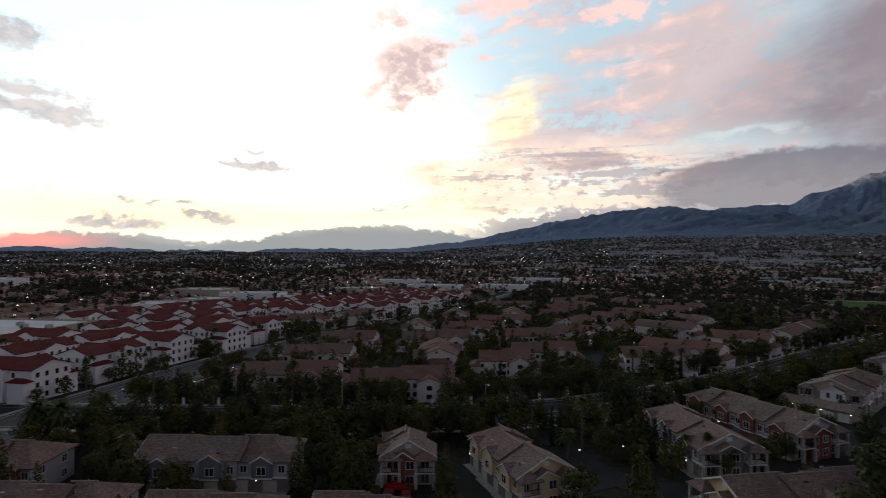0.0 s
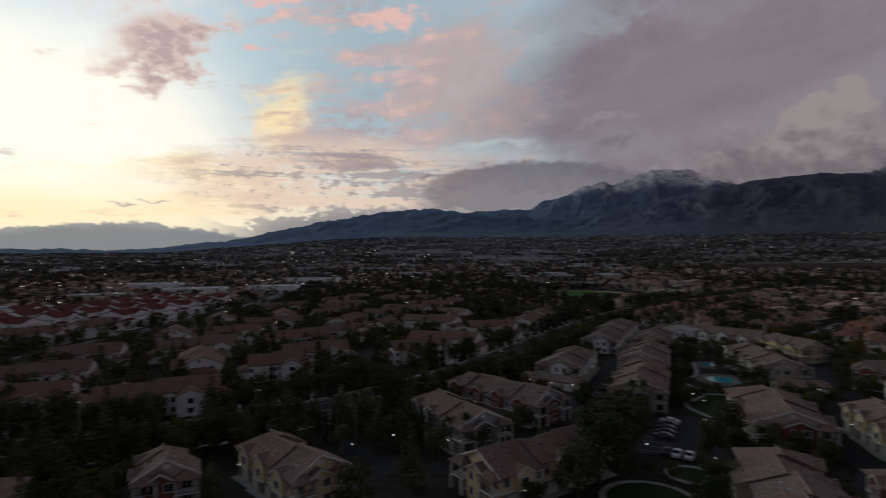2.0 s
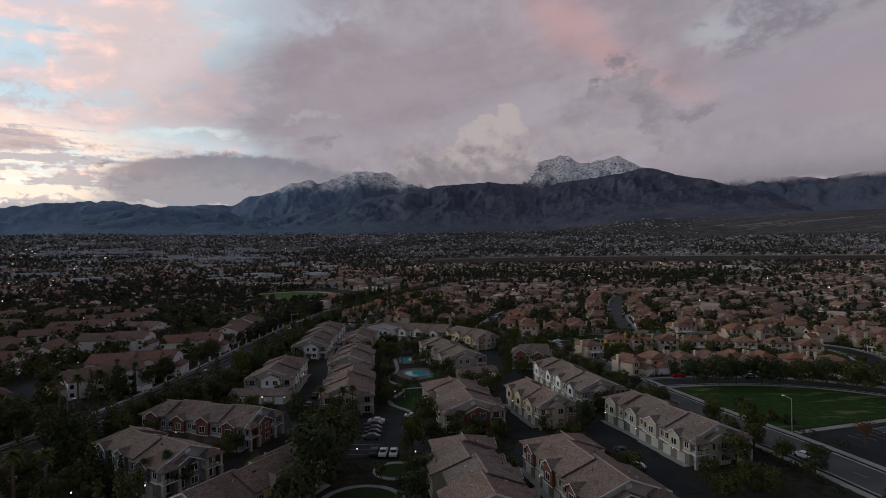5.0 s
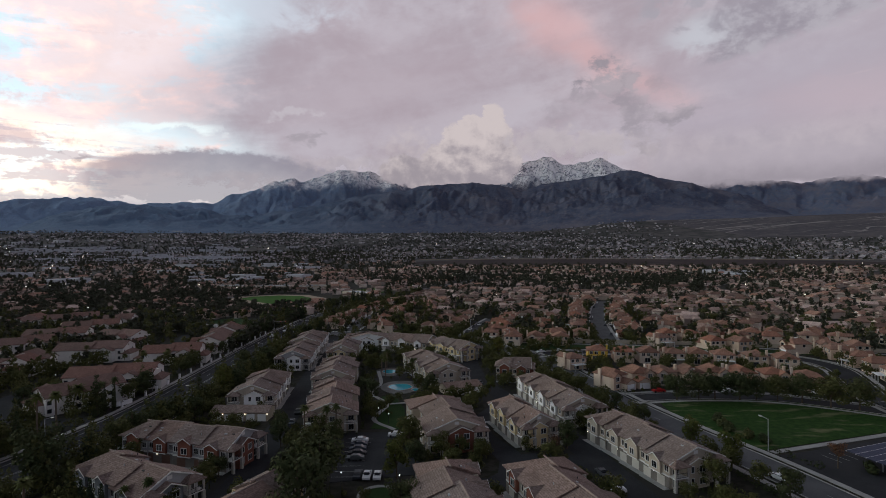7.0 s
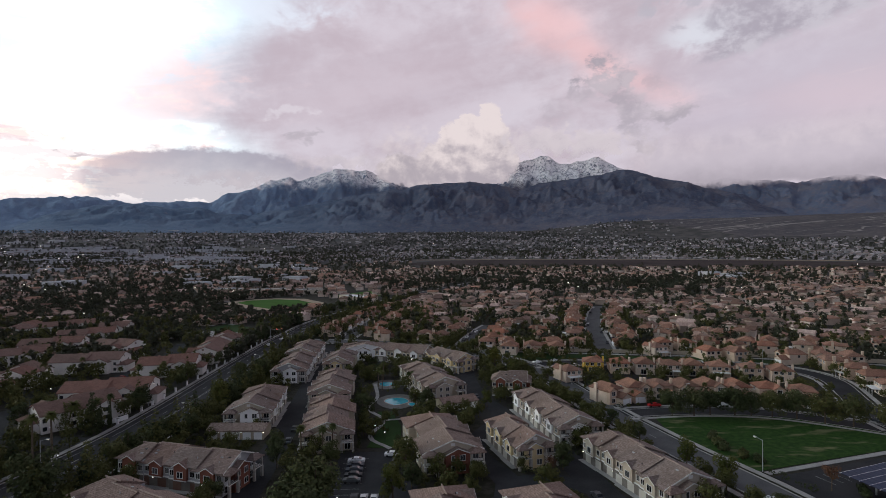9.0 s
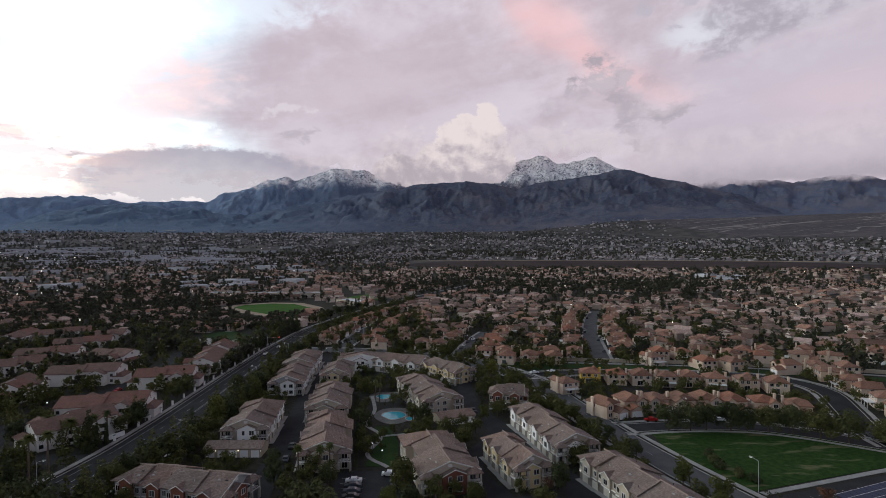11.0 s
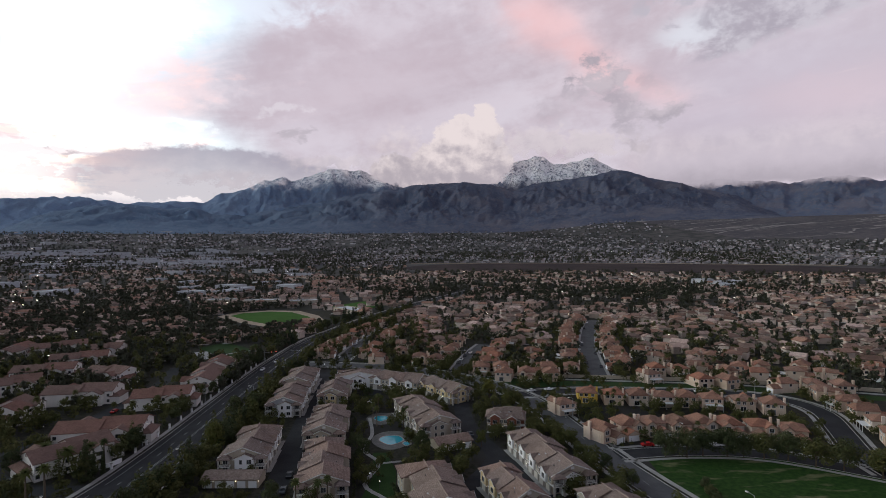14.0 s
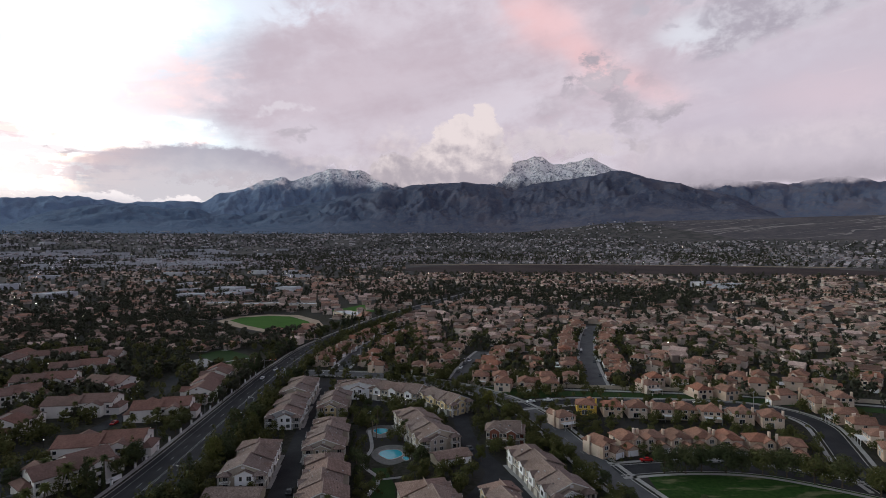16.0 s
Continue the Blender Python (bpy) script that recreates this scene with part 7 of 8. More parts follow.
def make_tree(kind, seed):
    r2 = np.random.RandomState(seed)
    if kind in ("broad", "dark"):
        h, spread = 8.5, 3.6
        c = [(0, 0, h * 0.72)] + [(math.cos(i * 2.4) * spread * r2.uniform(0.3, 0.75), math.sin(i * 2.4) * spread * r2.uniform(0.3, 0.75), h * (r2.uniform(0.30, 0.88) if kind == "broad" else r2.uniform(0.30, 0.86))) for i in range(14)]
        if kind == "dark":
            c = [(p * 1.25, q * 1.25, z) for p, q, z in c]
        V, F = leaf_cloud(r2, c, [2.2] + list(r2.uniform(1.1, 1.9, 14) * (1.0 if kind == "broad" else 1.2)), 1900 if kind == "broad" else 2600, 0.24)
        tm = trunk_mesh(0.22, h, spread, seed, BARK)
        mats = [LEAF]
    elif kind == "bright":
        h, spread = 7.5, 2.8
        c = [(0, 0, h * 0.7)] + [(math.cos(i * 2.4) * spread * r2.uniform(0.2, 0.7), math.sin(i * 2.4) * spread * r2.uniform(0.2, 0.7), h * r2.uniform(0.3, 0.92)) for i in range(12)]
        V, F = leaf_cloud(r2, c, [1.7] + list(r2.uniform(0.9, 1.5, 12)), 1500, 0.22, 1.0)
        tm = trunk_mesh(0.18, h, spread, seed, BARK)
        mats = [LEAF_BRIGHT]
    elif kind == "pine":
        h, spread = 12.0, 2.6
        c, rr = [], []
        for i in range(16):
            t = i / 15
            q = spread * (1 - t) * 0.75
            c.append((math.cos(i * 2.4) * q, math.sin(i * 2.4) * q, h * (0.10 + 0.86 * t)))
            rr.append(0.6 + 1.3 * (1 - t))
        V, F = leaf_cloud(r2, c, rr, 1500, 0.25, 0.9)
        tm = trunk_mesh(0.22, h, 1.5, seed, BARK, 3)
        mats = [LEAF_DARK]
    elif kind == "cypress":
        h = 9.0
        c = [(0, 0, 0.6 + i * 0.6) for i in range(14)]
        V, F = leaf_cloud(r2, c, [0.75 - 0.45 * (i / 13) ** 2 for i in range(14)], 700, 0.21, 1.3)
        tm = trunk_mesh(0.12, h, 0.2, seed, BARK, 2)
        mats = [LEAF_DARK]
    elif kind == "rust":
        h, spread = 6.5, 2.8
        c = [(math.cos(i * 2.4) * spread * r2.uniform(0.2, 0.7), math.sin(i * 2.4) * spread * r2.uniform(0.2, 0.7), h * r2.uniform(0.5, 0.95)) for i in range(10)]
        V, F = leaf_cloud(r2, c, r2.uniform(0.7, 1.2, 10), 560, 0.16, 1.0)
        tm = trunk_mesh(0.16, h, spread, seed, BARK, 9)
        mats = [LEAF_RUST]
    elif kind == "shrub":
        c = [(r2.uniform(-1, 1), r2.uniform(-1, 1), r2.uniform(0.3, 1.2)) for i in range(6)]
        V, F = leaf_cloud(r2, c, r2.uniform(0.5, 1.0, 6), 420, 0.18)
        tm = trunk_mesh(0.06, 1.2, 0.8, seed, BARK, 4)
        mats = [LEAF]
    else:
        h = 11.0 if kind == "palm" else 6.5
        bm = bmesh.new()
        tube(bm, (0, 0, -0.3), (0.15, 0.05, h), 0.28 if kind == "palm" else 0.42, 0.2 if kind == "palm" else 0.4, 8)
        tm = mesh_of("trunk", bm, PALM_BARK)
        V, F = [], []
        nf = 34 if kind == "palm" else 44
        fl = 2.0 if kind == "palm" else 3.2
        for i in range(nf):
            a, up = i * 2.399, 1.2 - 2.0 * i / nf
            prev = None
            for k in range(6):
                t = k / 5
                rad = fl * t * math.cos(up * (1 - 0.3 * t)) + 0.1
                zz = h + fl * (math.sin(up) * t - 0.55 * t * t)
                w = (0.10 + 0.42 * math.sin(math.pi * min(1, t + 0.12))) * (1 - 0.6 * t)
                ca, sa = math.cos(a), math.sin(a)
                row = [(ca * rad - sa * w + 0.15, sa * rad + ca * w, zz - 0.18 * w), (ca * rad + sa * w + 0.15, sa * rad - ca * w, zz - 0.18 * w)]
                if prev:
                    b = len(V)
                    V += prev + row[::-1]
                    F.append((b, b + 1, b + 2, b + 3))
                prev = row
        mats = [FROND]
    me = bulk("crown", V, F, mats)
    top = new({"broad": "broadleaf_tree", "dark": "oak_tree", "bright": "green_tree", "pine": "conifer", "cypress": "cypress", "rust": "bare_autumn_tree", "shrub": "shrub", "palm": "palm_tree", "date": "date_palm"}[kind])
    lab = {"broad": "dark green broadleaf tree with a dense uneven crown", "dark": "large dark oak with a wide dense crown", "bright": "yellow-green leafy tree with a loose crown", "pine": "tall dark conifer with a ragged crown", "cypress": "slim dark column cypress",
           "rust": "reddish autumn tree with bare twigs", "shrub": "low dark green shrub", "palm": "tall fan palm with a slender trunk", "date": "stout date palm with long fronds"}[kind]
    tagged(top, lab, "shrub" if kind == "shrub" else "tree", "trees")
    part("trunk", tm, None, top)
    part("crown", me, None, top)
    return top


KINDS = {k: [make_tree(k, 10 * i + j) for j in range(n)] for i, (k, n) in enumerate((("broad", 4), ("bright", 2), ("pine", 3), ("cypress", 1), ("rust", 2), ("shrub", 2), ("palm", 2), ("date", 1), ("dark", 2)))}
for v in KINDS.values():
    for o in v:
        o["parked"] = 1
rnd = random.Random(21)


PLANTED = {}
EXTRA = []


def plant(kind, x, y, s=1.0):
    o = rnd.choice(KINDS[kind])
    PLANTED[kind] = PLANTED.get(kind, 0) + 1
    if PLANTED[kind] > (200 if kind == "broad" else 45):
        EXTRA.append((next(c for c in o.children if c.name.startswith("crown")).data, x, y, s * rnd.uniform(0.9, 1.1), rnd.uniform(0, 6.283)))
        return
    m = pose(x, y, ground_z(x, y), 0, 0, rnd.uniform(0, 360))
    if o.get("parked"):
        del o["parked"]
    else:
        keep = o.scale.copy()
        o.scale = (1, 1, 1)
        o2 = copy_thing(o, m)
        o.scale = keep
        o = o2
    o.matrix_world = m @ Matrix.Diagonal((s * rnd.uniform(0.9, 1.1), s * rnd.uniform(0.9, 1.1), s, 1))


# trees with a known place
for x, y, k, s in ((-134, 183, "broad", 1.0), (-77, 182, "pine", 1.0), (-75, 199, "bright", 1.5), (-74, 210, "pine", 0.8), (-82, 241, "broad", 1.1), (-74, 240, "bright", 1.0), (-75, 228, "broad", 1.0), (-75, 274, "broad", 1.0), (-76, 317, "broad", 1.1), (-76, 300, "broad", 0.9),
                   (-22, 191, "broad", 0.9), (-25, 200, "broad", 0.7), (-27, 262, "broad", 0.8), (-22, 250, "broad", 0.8), (-2, 196, "broad", 1.0), (-6, 203, "broad", 0.8), (30, 262, "bright", 1.3), (36, 247, "bright", 1.0),
                   (20, 200, "bright", 0.8), (49, 234, "broad", 0.8), (51, 221, "shrub", 1.6), (50.5, 208, "shrub", 1.7), (53.5, 193, "shrub", 1.8), (58, 177, "broad", 0.7), (62, 164, "broad", 0.65), (66, 142, "bright", 1.05), (69.5, 129, "bright", 1.1), (73, 113, "broad", 0.8), (93, 104, "rust", 1.2), (94, 128, "rust", 1.0), (100, 125, "shrub", 1.3),
                   (82, 187, "dark", 1.05), (89, 186, "dark", 1.15), (95, 187, "dark", 1.05), (103, 186, "dark", 1.15), (108, 185, "dark", 0.95), (114, 183, "dark", 1.1), (121, 181, "dark", 1.2), (127, 176, "dark", 1.15), (134, 173, "dark", 1.2), (141, 166, "dark", 1.15), (149, 160, "dark", 1.1),
                   (-86, 122, "broad", 1.35), (-82, 132, "pine", 0.9), (-80, 147, "pine", 0.9), (-78, 157, "pine", 0.8), (-41, 147, "broad", 0.9), (-45, 160, "broad", 0.8), (-26.5, 105, "broad", 1.7), (-28, 97, "broad", 1.3), (-25, 119, "broad", 1.5), (-30, 124, "broad", 1.3), (-9, 126, "bright", 1.2), (-7, 108, "broad", 0.9), (-6.5, 100, "broad", 0.9), (-38, 90, "broad", 0.7), (-33, 89, "broad", 0.6), (-9, 94, "palm", 0.5), (-7, 143, "broad", 1.1), (-5, 133, "broad", 0.8), (-27, 148, "broad", 0.8), (-50, 128, "broad", 0.6), (11, 138, "broad", 0.6), (30, 139, "rust", 0.8), (34, 143, "broad", 0.9),
                   (-151, 8, "date", 1.3), (-154, 4, "date", 1.3), (-158, 17, "date", 1.2), (-148, 13, "broad", 1.1), (-141, 26, "pine", 0.9), (-137, 34, "pine", 0.8), (-131, 45, "pine", 0.9), (-128, 52, "pine", 0.9), (-122, 60, "pine", 1.1), (-117, 66, "pine", 1.0), (-112, 72, "pine", 0.9), (-118, 12, "broad", 0.9), (-110, 17, "broad", 0.8), (-96, 46, "broad", 1.0), (-95, 54, "broad", 0.9),
                   (-108, 84, "broad", 1.0), (-104, 92, "broad", 1.0), (-113, 79, "broad", 0.8), (-90, 127, "broad", 1.5), (-85, 96, "cypress", 1.0), (-83.6, 97, "cypress", 1.0), (-82, 97.5, "cypress", 0.95), (-79, 99, "palm", 1.0), (-72, 109, "cypress", 1.0), (-70.5, 108.5, "cypress", 1.0), (-68.5, 107.5, "cypress", 0.95), (-66.5, 107, "cypress", 1.0), (-64, 106.5, "cypress", 0.9), (-60, 107, "palm", 0.6), (-56, 108, "palm", 0.7), (-53, 109, "broad", 0.7), (-78, 93, "date", 0.8), (-76, 103, "palm", 0.9),
                   (-148, 40, "palm", 0.8), (-36, 153, "palm", 0.8), (-30, 152, "palm", 0.8), (-28, 156, "palm", 0.75), (83, 160, "shrub", 1.5), (83.5, 155, "shrub", 1.7), (84.5, 150, "shrub", 1.6), (86.5, 146, "shrub", 1.5), (84, 164, "shrub", 1.3),
                   (-20, 225, "palm", 0.7), (-22, 230, "palm", 0.7), (-9, 222, "palm", 0.7), (-8, 228, "palm", 0.6), (-21, 243, "palm", 0.7), (-128, 190, "date", 1.0), (-123, 186, "date", 1.0), (-117, 184, "date", 1.1), (-113, 190, "date", 1.0), (-110, 182, "cypress", 1.0), (-107, 181, "cypress", 1.0), (-104.5, 182, "cypress", 1.0)):
    plant(k, x, y, s)

# street trees along the arterial road, both sides, dense
for side, lo, kinds in ((1, 14.6, ("broad", "pine", "broad", "palm")), (-1, 13.2, ("pine", "bright", "pine", "broad")), (-1, 17.0, ("pine", "bright", "broad"))):
    for x, y in offset(smooth(ARTERIAL, 6.0 if side > 0 else 5.2), side * lo):
        x, y = x + rnd.uniform(-1.2, 1.2), y + rnd.uniform(-1.5, 1.5)
        if 30 < math.hypot(x, y) < 620 and rnd.random() < 0.86 and free(x, y, 1.5):
            plant(rnd.choice(kinds), x, y, rnd.uniform(0.75, 1.15))
for x, y in offset(smooth(ARTERIAL, 9), -18.5) + offset(smooth(ARTERIAL, 9), 19):
    if 30 < math.hypot(x, y) < 480 and rnd.random() < 0.85 and free(x, y, 1.5):
        plant(rnd.choice(("broad", "broad", "pine", "bright")), x + rnd.uniform(-2, 2), y + rnd.uniform(-2, 2), rnd.uniform(0.6, 0.95))
for x, y in offset(smooth(COLLECTOR, 8), 9.8) + offset(smooth(WEST_ROAD, 9), -14):
    if math.hypot(x, y) > 60 and rnd.random() < 0.6 and free(x, y, 1.0):
        plant(rnd.choice(("broad", "shrub", "broad")), x, y, rnd.uniform(0.6, 0.9))
# palms before the white apartments
for x, y in offset(smooth(WEST_ROAD, 8), 15.5):
    if rnd.random() < 0.8 and free(x, y, 0.8) and y > 0:
        plant(rnd.choice(("palm", "palm", "broad")), x, y, rnd.uniform(0.6, 0.85))


def scatter(n, x0, x1, y0, y1, kinds, gap=1.5, lo=0.5, hi=0.9):
    k = 0
    for i in range(n * 6):
        x, y = rnd.uniform(x0, x1), rnd.uniform(y0, y1)
        if free(x, y, gap):
            plant(rnd.choice(kinds), x, y, rnd.uniform(lo, hi))
            k += 1
            if k >= n:
                return


scatter(420, -75, 60, 100, 310, ("broad", "shrub", "broad", "bright", "broad"), 1.5, 0.4, 0.8)
scatter(170, -150, -55, -15, 112, ("broad", "shrub", "pine", "broad"), 1.6, 0.5, 1.0)
scatter(950, -330, -105, 30, 420, ("broad", "broad", "palm", "pine", "shrub", "broad"), 1.5, 0.6, 1.0)
scatter(150, -420, -180, -20, 330, ("palm", "broad"), 1.6, 0.5, 0.8)
scatter(170, 50, 190, 196, 275, ("shrub", "broad", "palm", "shrub", "bright", "broad"), 1.1, 0.4, 0.75)
scatter(170, -25, 95, 310, 345, ("broad", "shrub", "broad", "bright"), 1.2, 0.45, 0.8)
scatter(430, -60, 260, 300, 480, ("broad", "shrub", "broad", "rust", "palm"), 1.6, 0.5, 0.85)
for x, y, l, w, c, s in list(FOOTPRINTS):
    d = math.hypot(x, y)
    if y > 195 and x > 50 and d < 520 or x < -105 and d < 480 or (d < 520 and y > 300):
        for k in range(6 if x > -105 else 4):
            u, v = rnd.choice((-1, 1)) * (l + rnd.uniform(0.8, 3.5)), rnd.uniform(-1.2, 1.2) * w
            if rnd.random() < 0.5:
                u, v = rnd.uniform(-1.1, 1.1) * l, rnd.choice((-1, 1)) * (w + rnd.uniform(0.8, 3.5))
            px, py = x + u * c - v * s, y + u * s + v * c
            if free(px, py, 0.7):
                plant(rnd.choice(("broad", "shrub", "shrub", "broad", "rust", "palm")) if x > 0 else rnd.choice(("broad", "broad", "pine", "palm")), px, py, rnd.uniform(0.4, 0.7) if x > 0 else rnd.uniform(0.6, 1.0))
scatter(60, -30, 240, 280, 310, ("broad", "shrub", "rust"), 1.4, 0.5, 0.9)
for x, y in ((97, 318), (101, 326), (92, 322), (104, 334), (96, 332), (60, 300), (-60, 560), (-52, 540), (-70, 520), (-56, 500)):
    if free(x, y, 1.0):
        plant("rust", x, y, rnd.uniform(0.9, 1.3))


def leaf_corners(me, co):
    """The leaves of a crown as triangles; palm fronds come as quads and are cut in two."""
    if len(me.polygons[0].vertices) == 3:
        return co.reshape(-1, 3, 3)
    q = co.reshape(-1, 4, 3)
    return np.repeat(np.concatenate([q[:, :3], q[:, (0, 2, 3)]]), 2, 0)


def extra_trees():
    """The trees past the counted ones, joined: crowns of fewer, larger leaves, and trunks."""
    V = []
    for me, x, y, s, a in EXTRA:
        co = np.empty(len(me.vertices) * 3, np.float32)
        me.vertices.foreach_get("co", co)
        q = leaf_corners(me, co)[::(2 if math.hypot(x, y) < 170 else 4 if math.hypot(x, y) < 260 else 9)]
        mid = q.mean(axis=1, keepdims=True)
        q = (mid + (q - mid) * (1.2 if math.hypot(x, y) < 170 else 1.6 if math.hypot(x, y) < 260 else 2.3)).reshape(-1, 3) * s
        t = np.array([(-0.25, 0, -0.3), (0.25, 0, -0.3), (0, 0, 5), (0, -0.25, -0.3), (0, 0.25, -0.3), (0, 0, 5)]) * s
        q = np.concatenate([q, t])
        V.append(np.stack([x + q[:, 0] * math.cos(a) - q[:, 1] * math.sin(a), y + q[:, 0] * math.sin(a) + q[:, 1] * math.cos(a), ground_z(x, y) + q[:, 2]], 1))
    V = np.concatenate(V)
    me = bulk("garden_trees", V, np.arange(len(V)).reshape(-1, 3), [LEAF])
    tagged(new("garden_trees", me), "dark green garden trees and shrubs between houses", "trees", kind="stuff")


extra_trees()
for v in list(KINDS.values()):
    for o in v:
        if o.get("parked"):
            for ch in list(o.children):
                bpy.data.objects.remove(ch)
            bpy.data.objects.remove(o)


def tree_mass(name, label, n, r0, r1, leaves, size, per, seed, keepout=True, lo=-50, hi=100):
    """Far trees as one mesh: trunk and ragged clumps of leaf sprays."""
    r2 = np.random.RandomState(seed)
    shapes = []
    for k in range(per):
        tall = k % 3 == 2
        h = r2.uniform(8, 13) if tall else r2.uniform(5.5, 8.5)
        m = 7
        c = [(r2.uniform(-1, 1) * (0.8 if tall else 2.0), r2.uniform(-1, 1) * (0.8 if tall else 2.0), h * r2.uniform(0.35, 0.85)) for i in range(m)]
        V, F = leaf_cloud(r2, c, r2.uniform(0.9, 1.5, m), leaves, size, 0.9)
        T = np.array([(-0.25, 0, -1), (0.25, 0, -1), (0, 0, h * 0.7), (0, -0.25, -1), (0, 0.25, -1), (0, 0, h * 0.7)])
        shapes.append(np.concatenate([V, T]))
    P = []
    while len(P) < n:
        r, a = math.sqrt(r2.uniform(r0 * r0, r1 * r1)), radians(r2.uniform(lo, hi))
        x, y = -r * math.sin(a), r * math.cos(a)
        if in_field(x, y) or r > 2700 and radians(-17) > a and r2.rand() < (radians(-17) - a) * 8 or r > 3350 and a < 0.5 and r2.rand() < 0.7:
            continue
        # groves: denser in some patches
        g = noise.noise(Vector((x * 0.004, y * 0.004, seed)))
        if r2.rand() > 0.55 + 0.9 * g:
            continue
        if keepout and r < 900 and not free(x, y, 1.2):
            continue
        P.append((x, y))
    k = len(shapes[0])
    out = []
    for x, y in P:
        s, a = r2.uniform(0.7, 1.25), r2.uniform(0, 6.283)
        q = shapes[r2.randint(per)] * s
        ca, sa = math.cos(a), math.sin(a)
        out.append(np.stack([x + q[:, 0] * ca - q[:, 1] * sa, y + q[:, 0] * sa + q[:, 1] * ca, ground_z(x, y) + q[:, 2]], 1))
    V = np.concatenate(out)
    me = bulk(name, V, np.arange(len(V)).reshape(-1, 3), [LEAF_HAZY if r0 > 2000 else LEAF_FAR])
    tagged(new(name, me), label, "trees", kind="stuff")


tree_mass("suburban_trees", "dark trees among the nearer housing tracts", 6600, 320, 980, 46, 0.84, 9, 31)
tree_mass("park_grove", "dark grove of trees beyond the tract houses", 480, 590, 860, 60, 0.8, 9, 37, True, -26, 5)
tree_mass("grove_trees", "dark grove of tall trees west of the ball field", 1300, 300, 700, 100, 0.75, 9, 35, True, 13, 46)
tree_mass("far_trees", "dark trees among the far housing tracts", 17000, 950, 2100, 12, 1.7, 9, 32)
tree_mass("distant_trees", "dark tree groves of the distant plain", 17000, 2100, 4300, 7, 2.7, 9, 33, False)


# ---- cars ----
def build_car(mat, label, seed=0):
    top = new("car")
    tagged(top, label, "car", "parked cars")
    bm = bmesh.new()
    prof = [(-2.25, 0.35), (-2.2, 0.85), (-1.25, 0.98), (-0.65, 1.42), (0.75, 1.45), (1.55, 1.0), (2.2, 0.92), (2.28, 0.35)]
    sides = [[bm.verts.new((x, s * (0.88 if z < 1.1 else 0.68), z)) for x, z in prof] for s in (-1, 1)]
    n = len(prof)
    for i in range(n):
        bm.faces.new((sides[0][i], sides[0][(i + 1) % n], sides[1][(i + 1) % n], sides[1][i]))
    bm.faces.new(sides[0])
    bm.faces.new(sides[1][::-1])
    bmesh.ops.recalc_face_normals(bm, faces=bm.faces)
    part("body", bm, mat, top)
    bm = bmesh.new()
    box(bm, -0.95, 1.2, -0.78, 0.78, 1.05, 1.32)
    part("side_window", bm, GLASS, top, "dark glass")
    for x0, x1, z0, z1, nm in ((-1.22, -0.68, 1.02, 1.42, "windscreen"), (0.8, 1.5, 1.44, 1.05, "rear_window")):
        bm = bmesh.new()
        v = [bm.verts.new(q) for q in ((x0, -0.62, z0 + 0.03), (x0, 0.62, z0 + 0.03), (x1, 0.6, z1 + 0.03), (x1, -0.6, z1 + 0.03))]
        f = bm.faces.new(v)
        r = bmesh.ops.extrude_face_region(bm, geom=[f])
        bmesh.ops.translate(bm, verts=[e for e in r["geom"] if isinstance(e, bmesh.types.BMVert)], vec=(0, 0, -0.06))
        bmesh.ops.recalc_face_normals(bm, faces=bm.faces)
        part(nm, bm, GLASS, top, "dark glass")
    for x in (-1.4, 1.4):
        for s in (-1, 1):
            bm = bmesh.new()
            tube(bm, (x, s * 0.70, 0.32), (x, s * 0.92, 0.32), 0.32, 0.32, 12)
            part("wheel", bm, TYRE, top)
    return top


CARS = [build_car(CAR_WHITE, "white parked car with dark windows"), build_car(CAR_PAINT, "parked car with dark tinted windows"), build_car(CAR_RED, "small red parked car with dark windows")]
fresh = [True, True, True]


def park_car(x, y, a, k=1):
    m = pose(x, y, ground_z(x, y) + 0.05, 0, 0, a)
    if fresh[k]:
        CARS[k].matrix_world = m
        fresh[k] = False
    else:
        copy_thing(CARS[k], m)


for x, y, a, k in ((-20.5, 150, 0, 0), (-20.3, 146.8, 0, 1), (-20.2, 143.6, 0, 1), (-20, 140.4, 0, 1), (-20, 137.2, 0, 1), (-11, 154, 178, 0), (-8.5, 149, 0, 1), (-8.3, 146, 0, 1), (-18, 127, 90, 1), (-15.8, 126.6, 90, 0), (-13.4, 126.4, 90, 0),
                   (38, 126, 100, 1), (39, 122, 100, 1), (38, 117, 5, 0), (76.5, 122, 108, 0), (-43.6, 177, 95, 1), (-42.8, 166, 95, 1), (-56, 262, 93, 0), (-25, 258, 30, 0), (-23, 268, 80, 1), (17, 212, 100, 1), (15, 206, 20, 1),
                   (80, 197.5, 0, 2), (120, 267, 170, 2), (134, 268, 172, 0), (104, 196, 0, 0), (160, 252, 135, 1), (112, 340, 78, 1), (106, 322, 78, 0), (120, 380, 76, 1), (128, 412, 72, 2), (103, 300, 80, 0), (116, 366, 78, 0), (17, 360, 70, 1), (30, 372, 70, 0),
                   (-96, 330, 90, 0), (-87, 260, -90, 1), (-94, 352, 90, 1), (-172, -8, 45, 1), (-168, 30, 50, 0), (-205, 52, 133, 0), (-176, 18, 133, 1), (-133, 62, 52, 1), (-86, 56, 54, 2), (-84, 53, 144, 1), (-81.5, 55, 144, 2), (-130, 176, 20, 1), (-132, 186, 20, 0), (-141, 222, 90, 0), (-142, 236, 90, 0), (-138, 250, 90, 1), (-140, 268, 90, 0)):
    park_car(x, y, a, k)
rnd = random.Random(77)
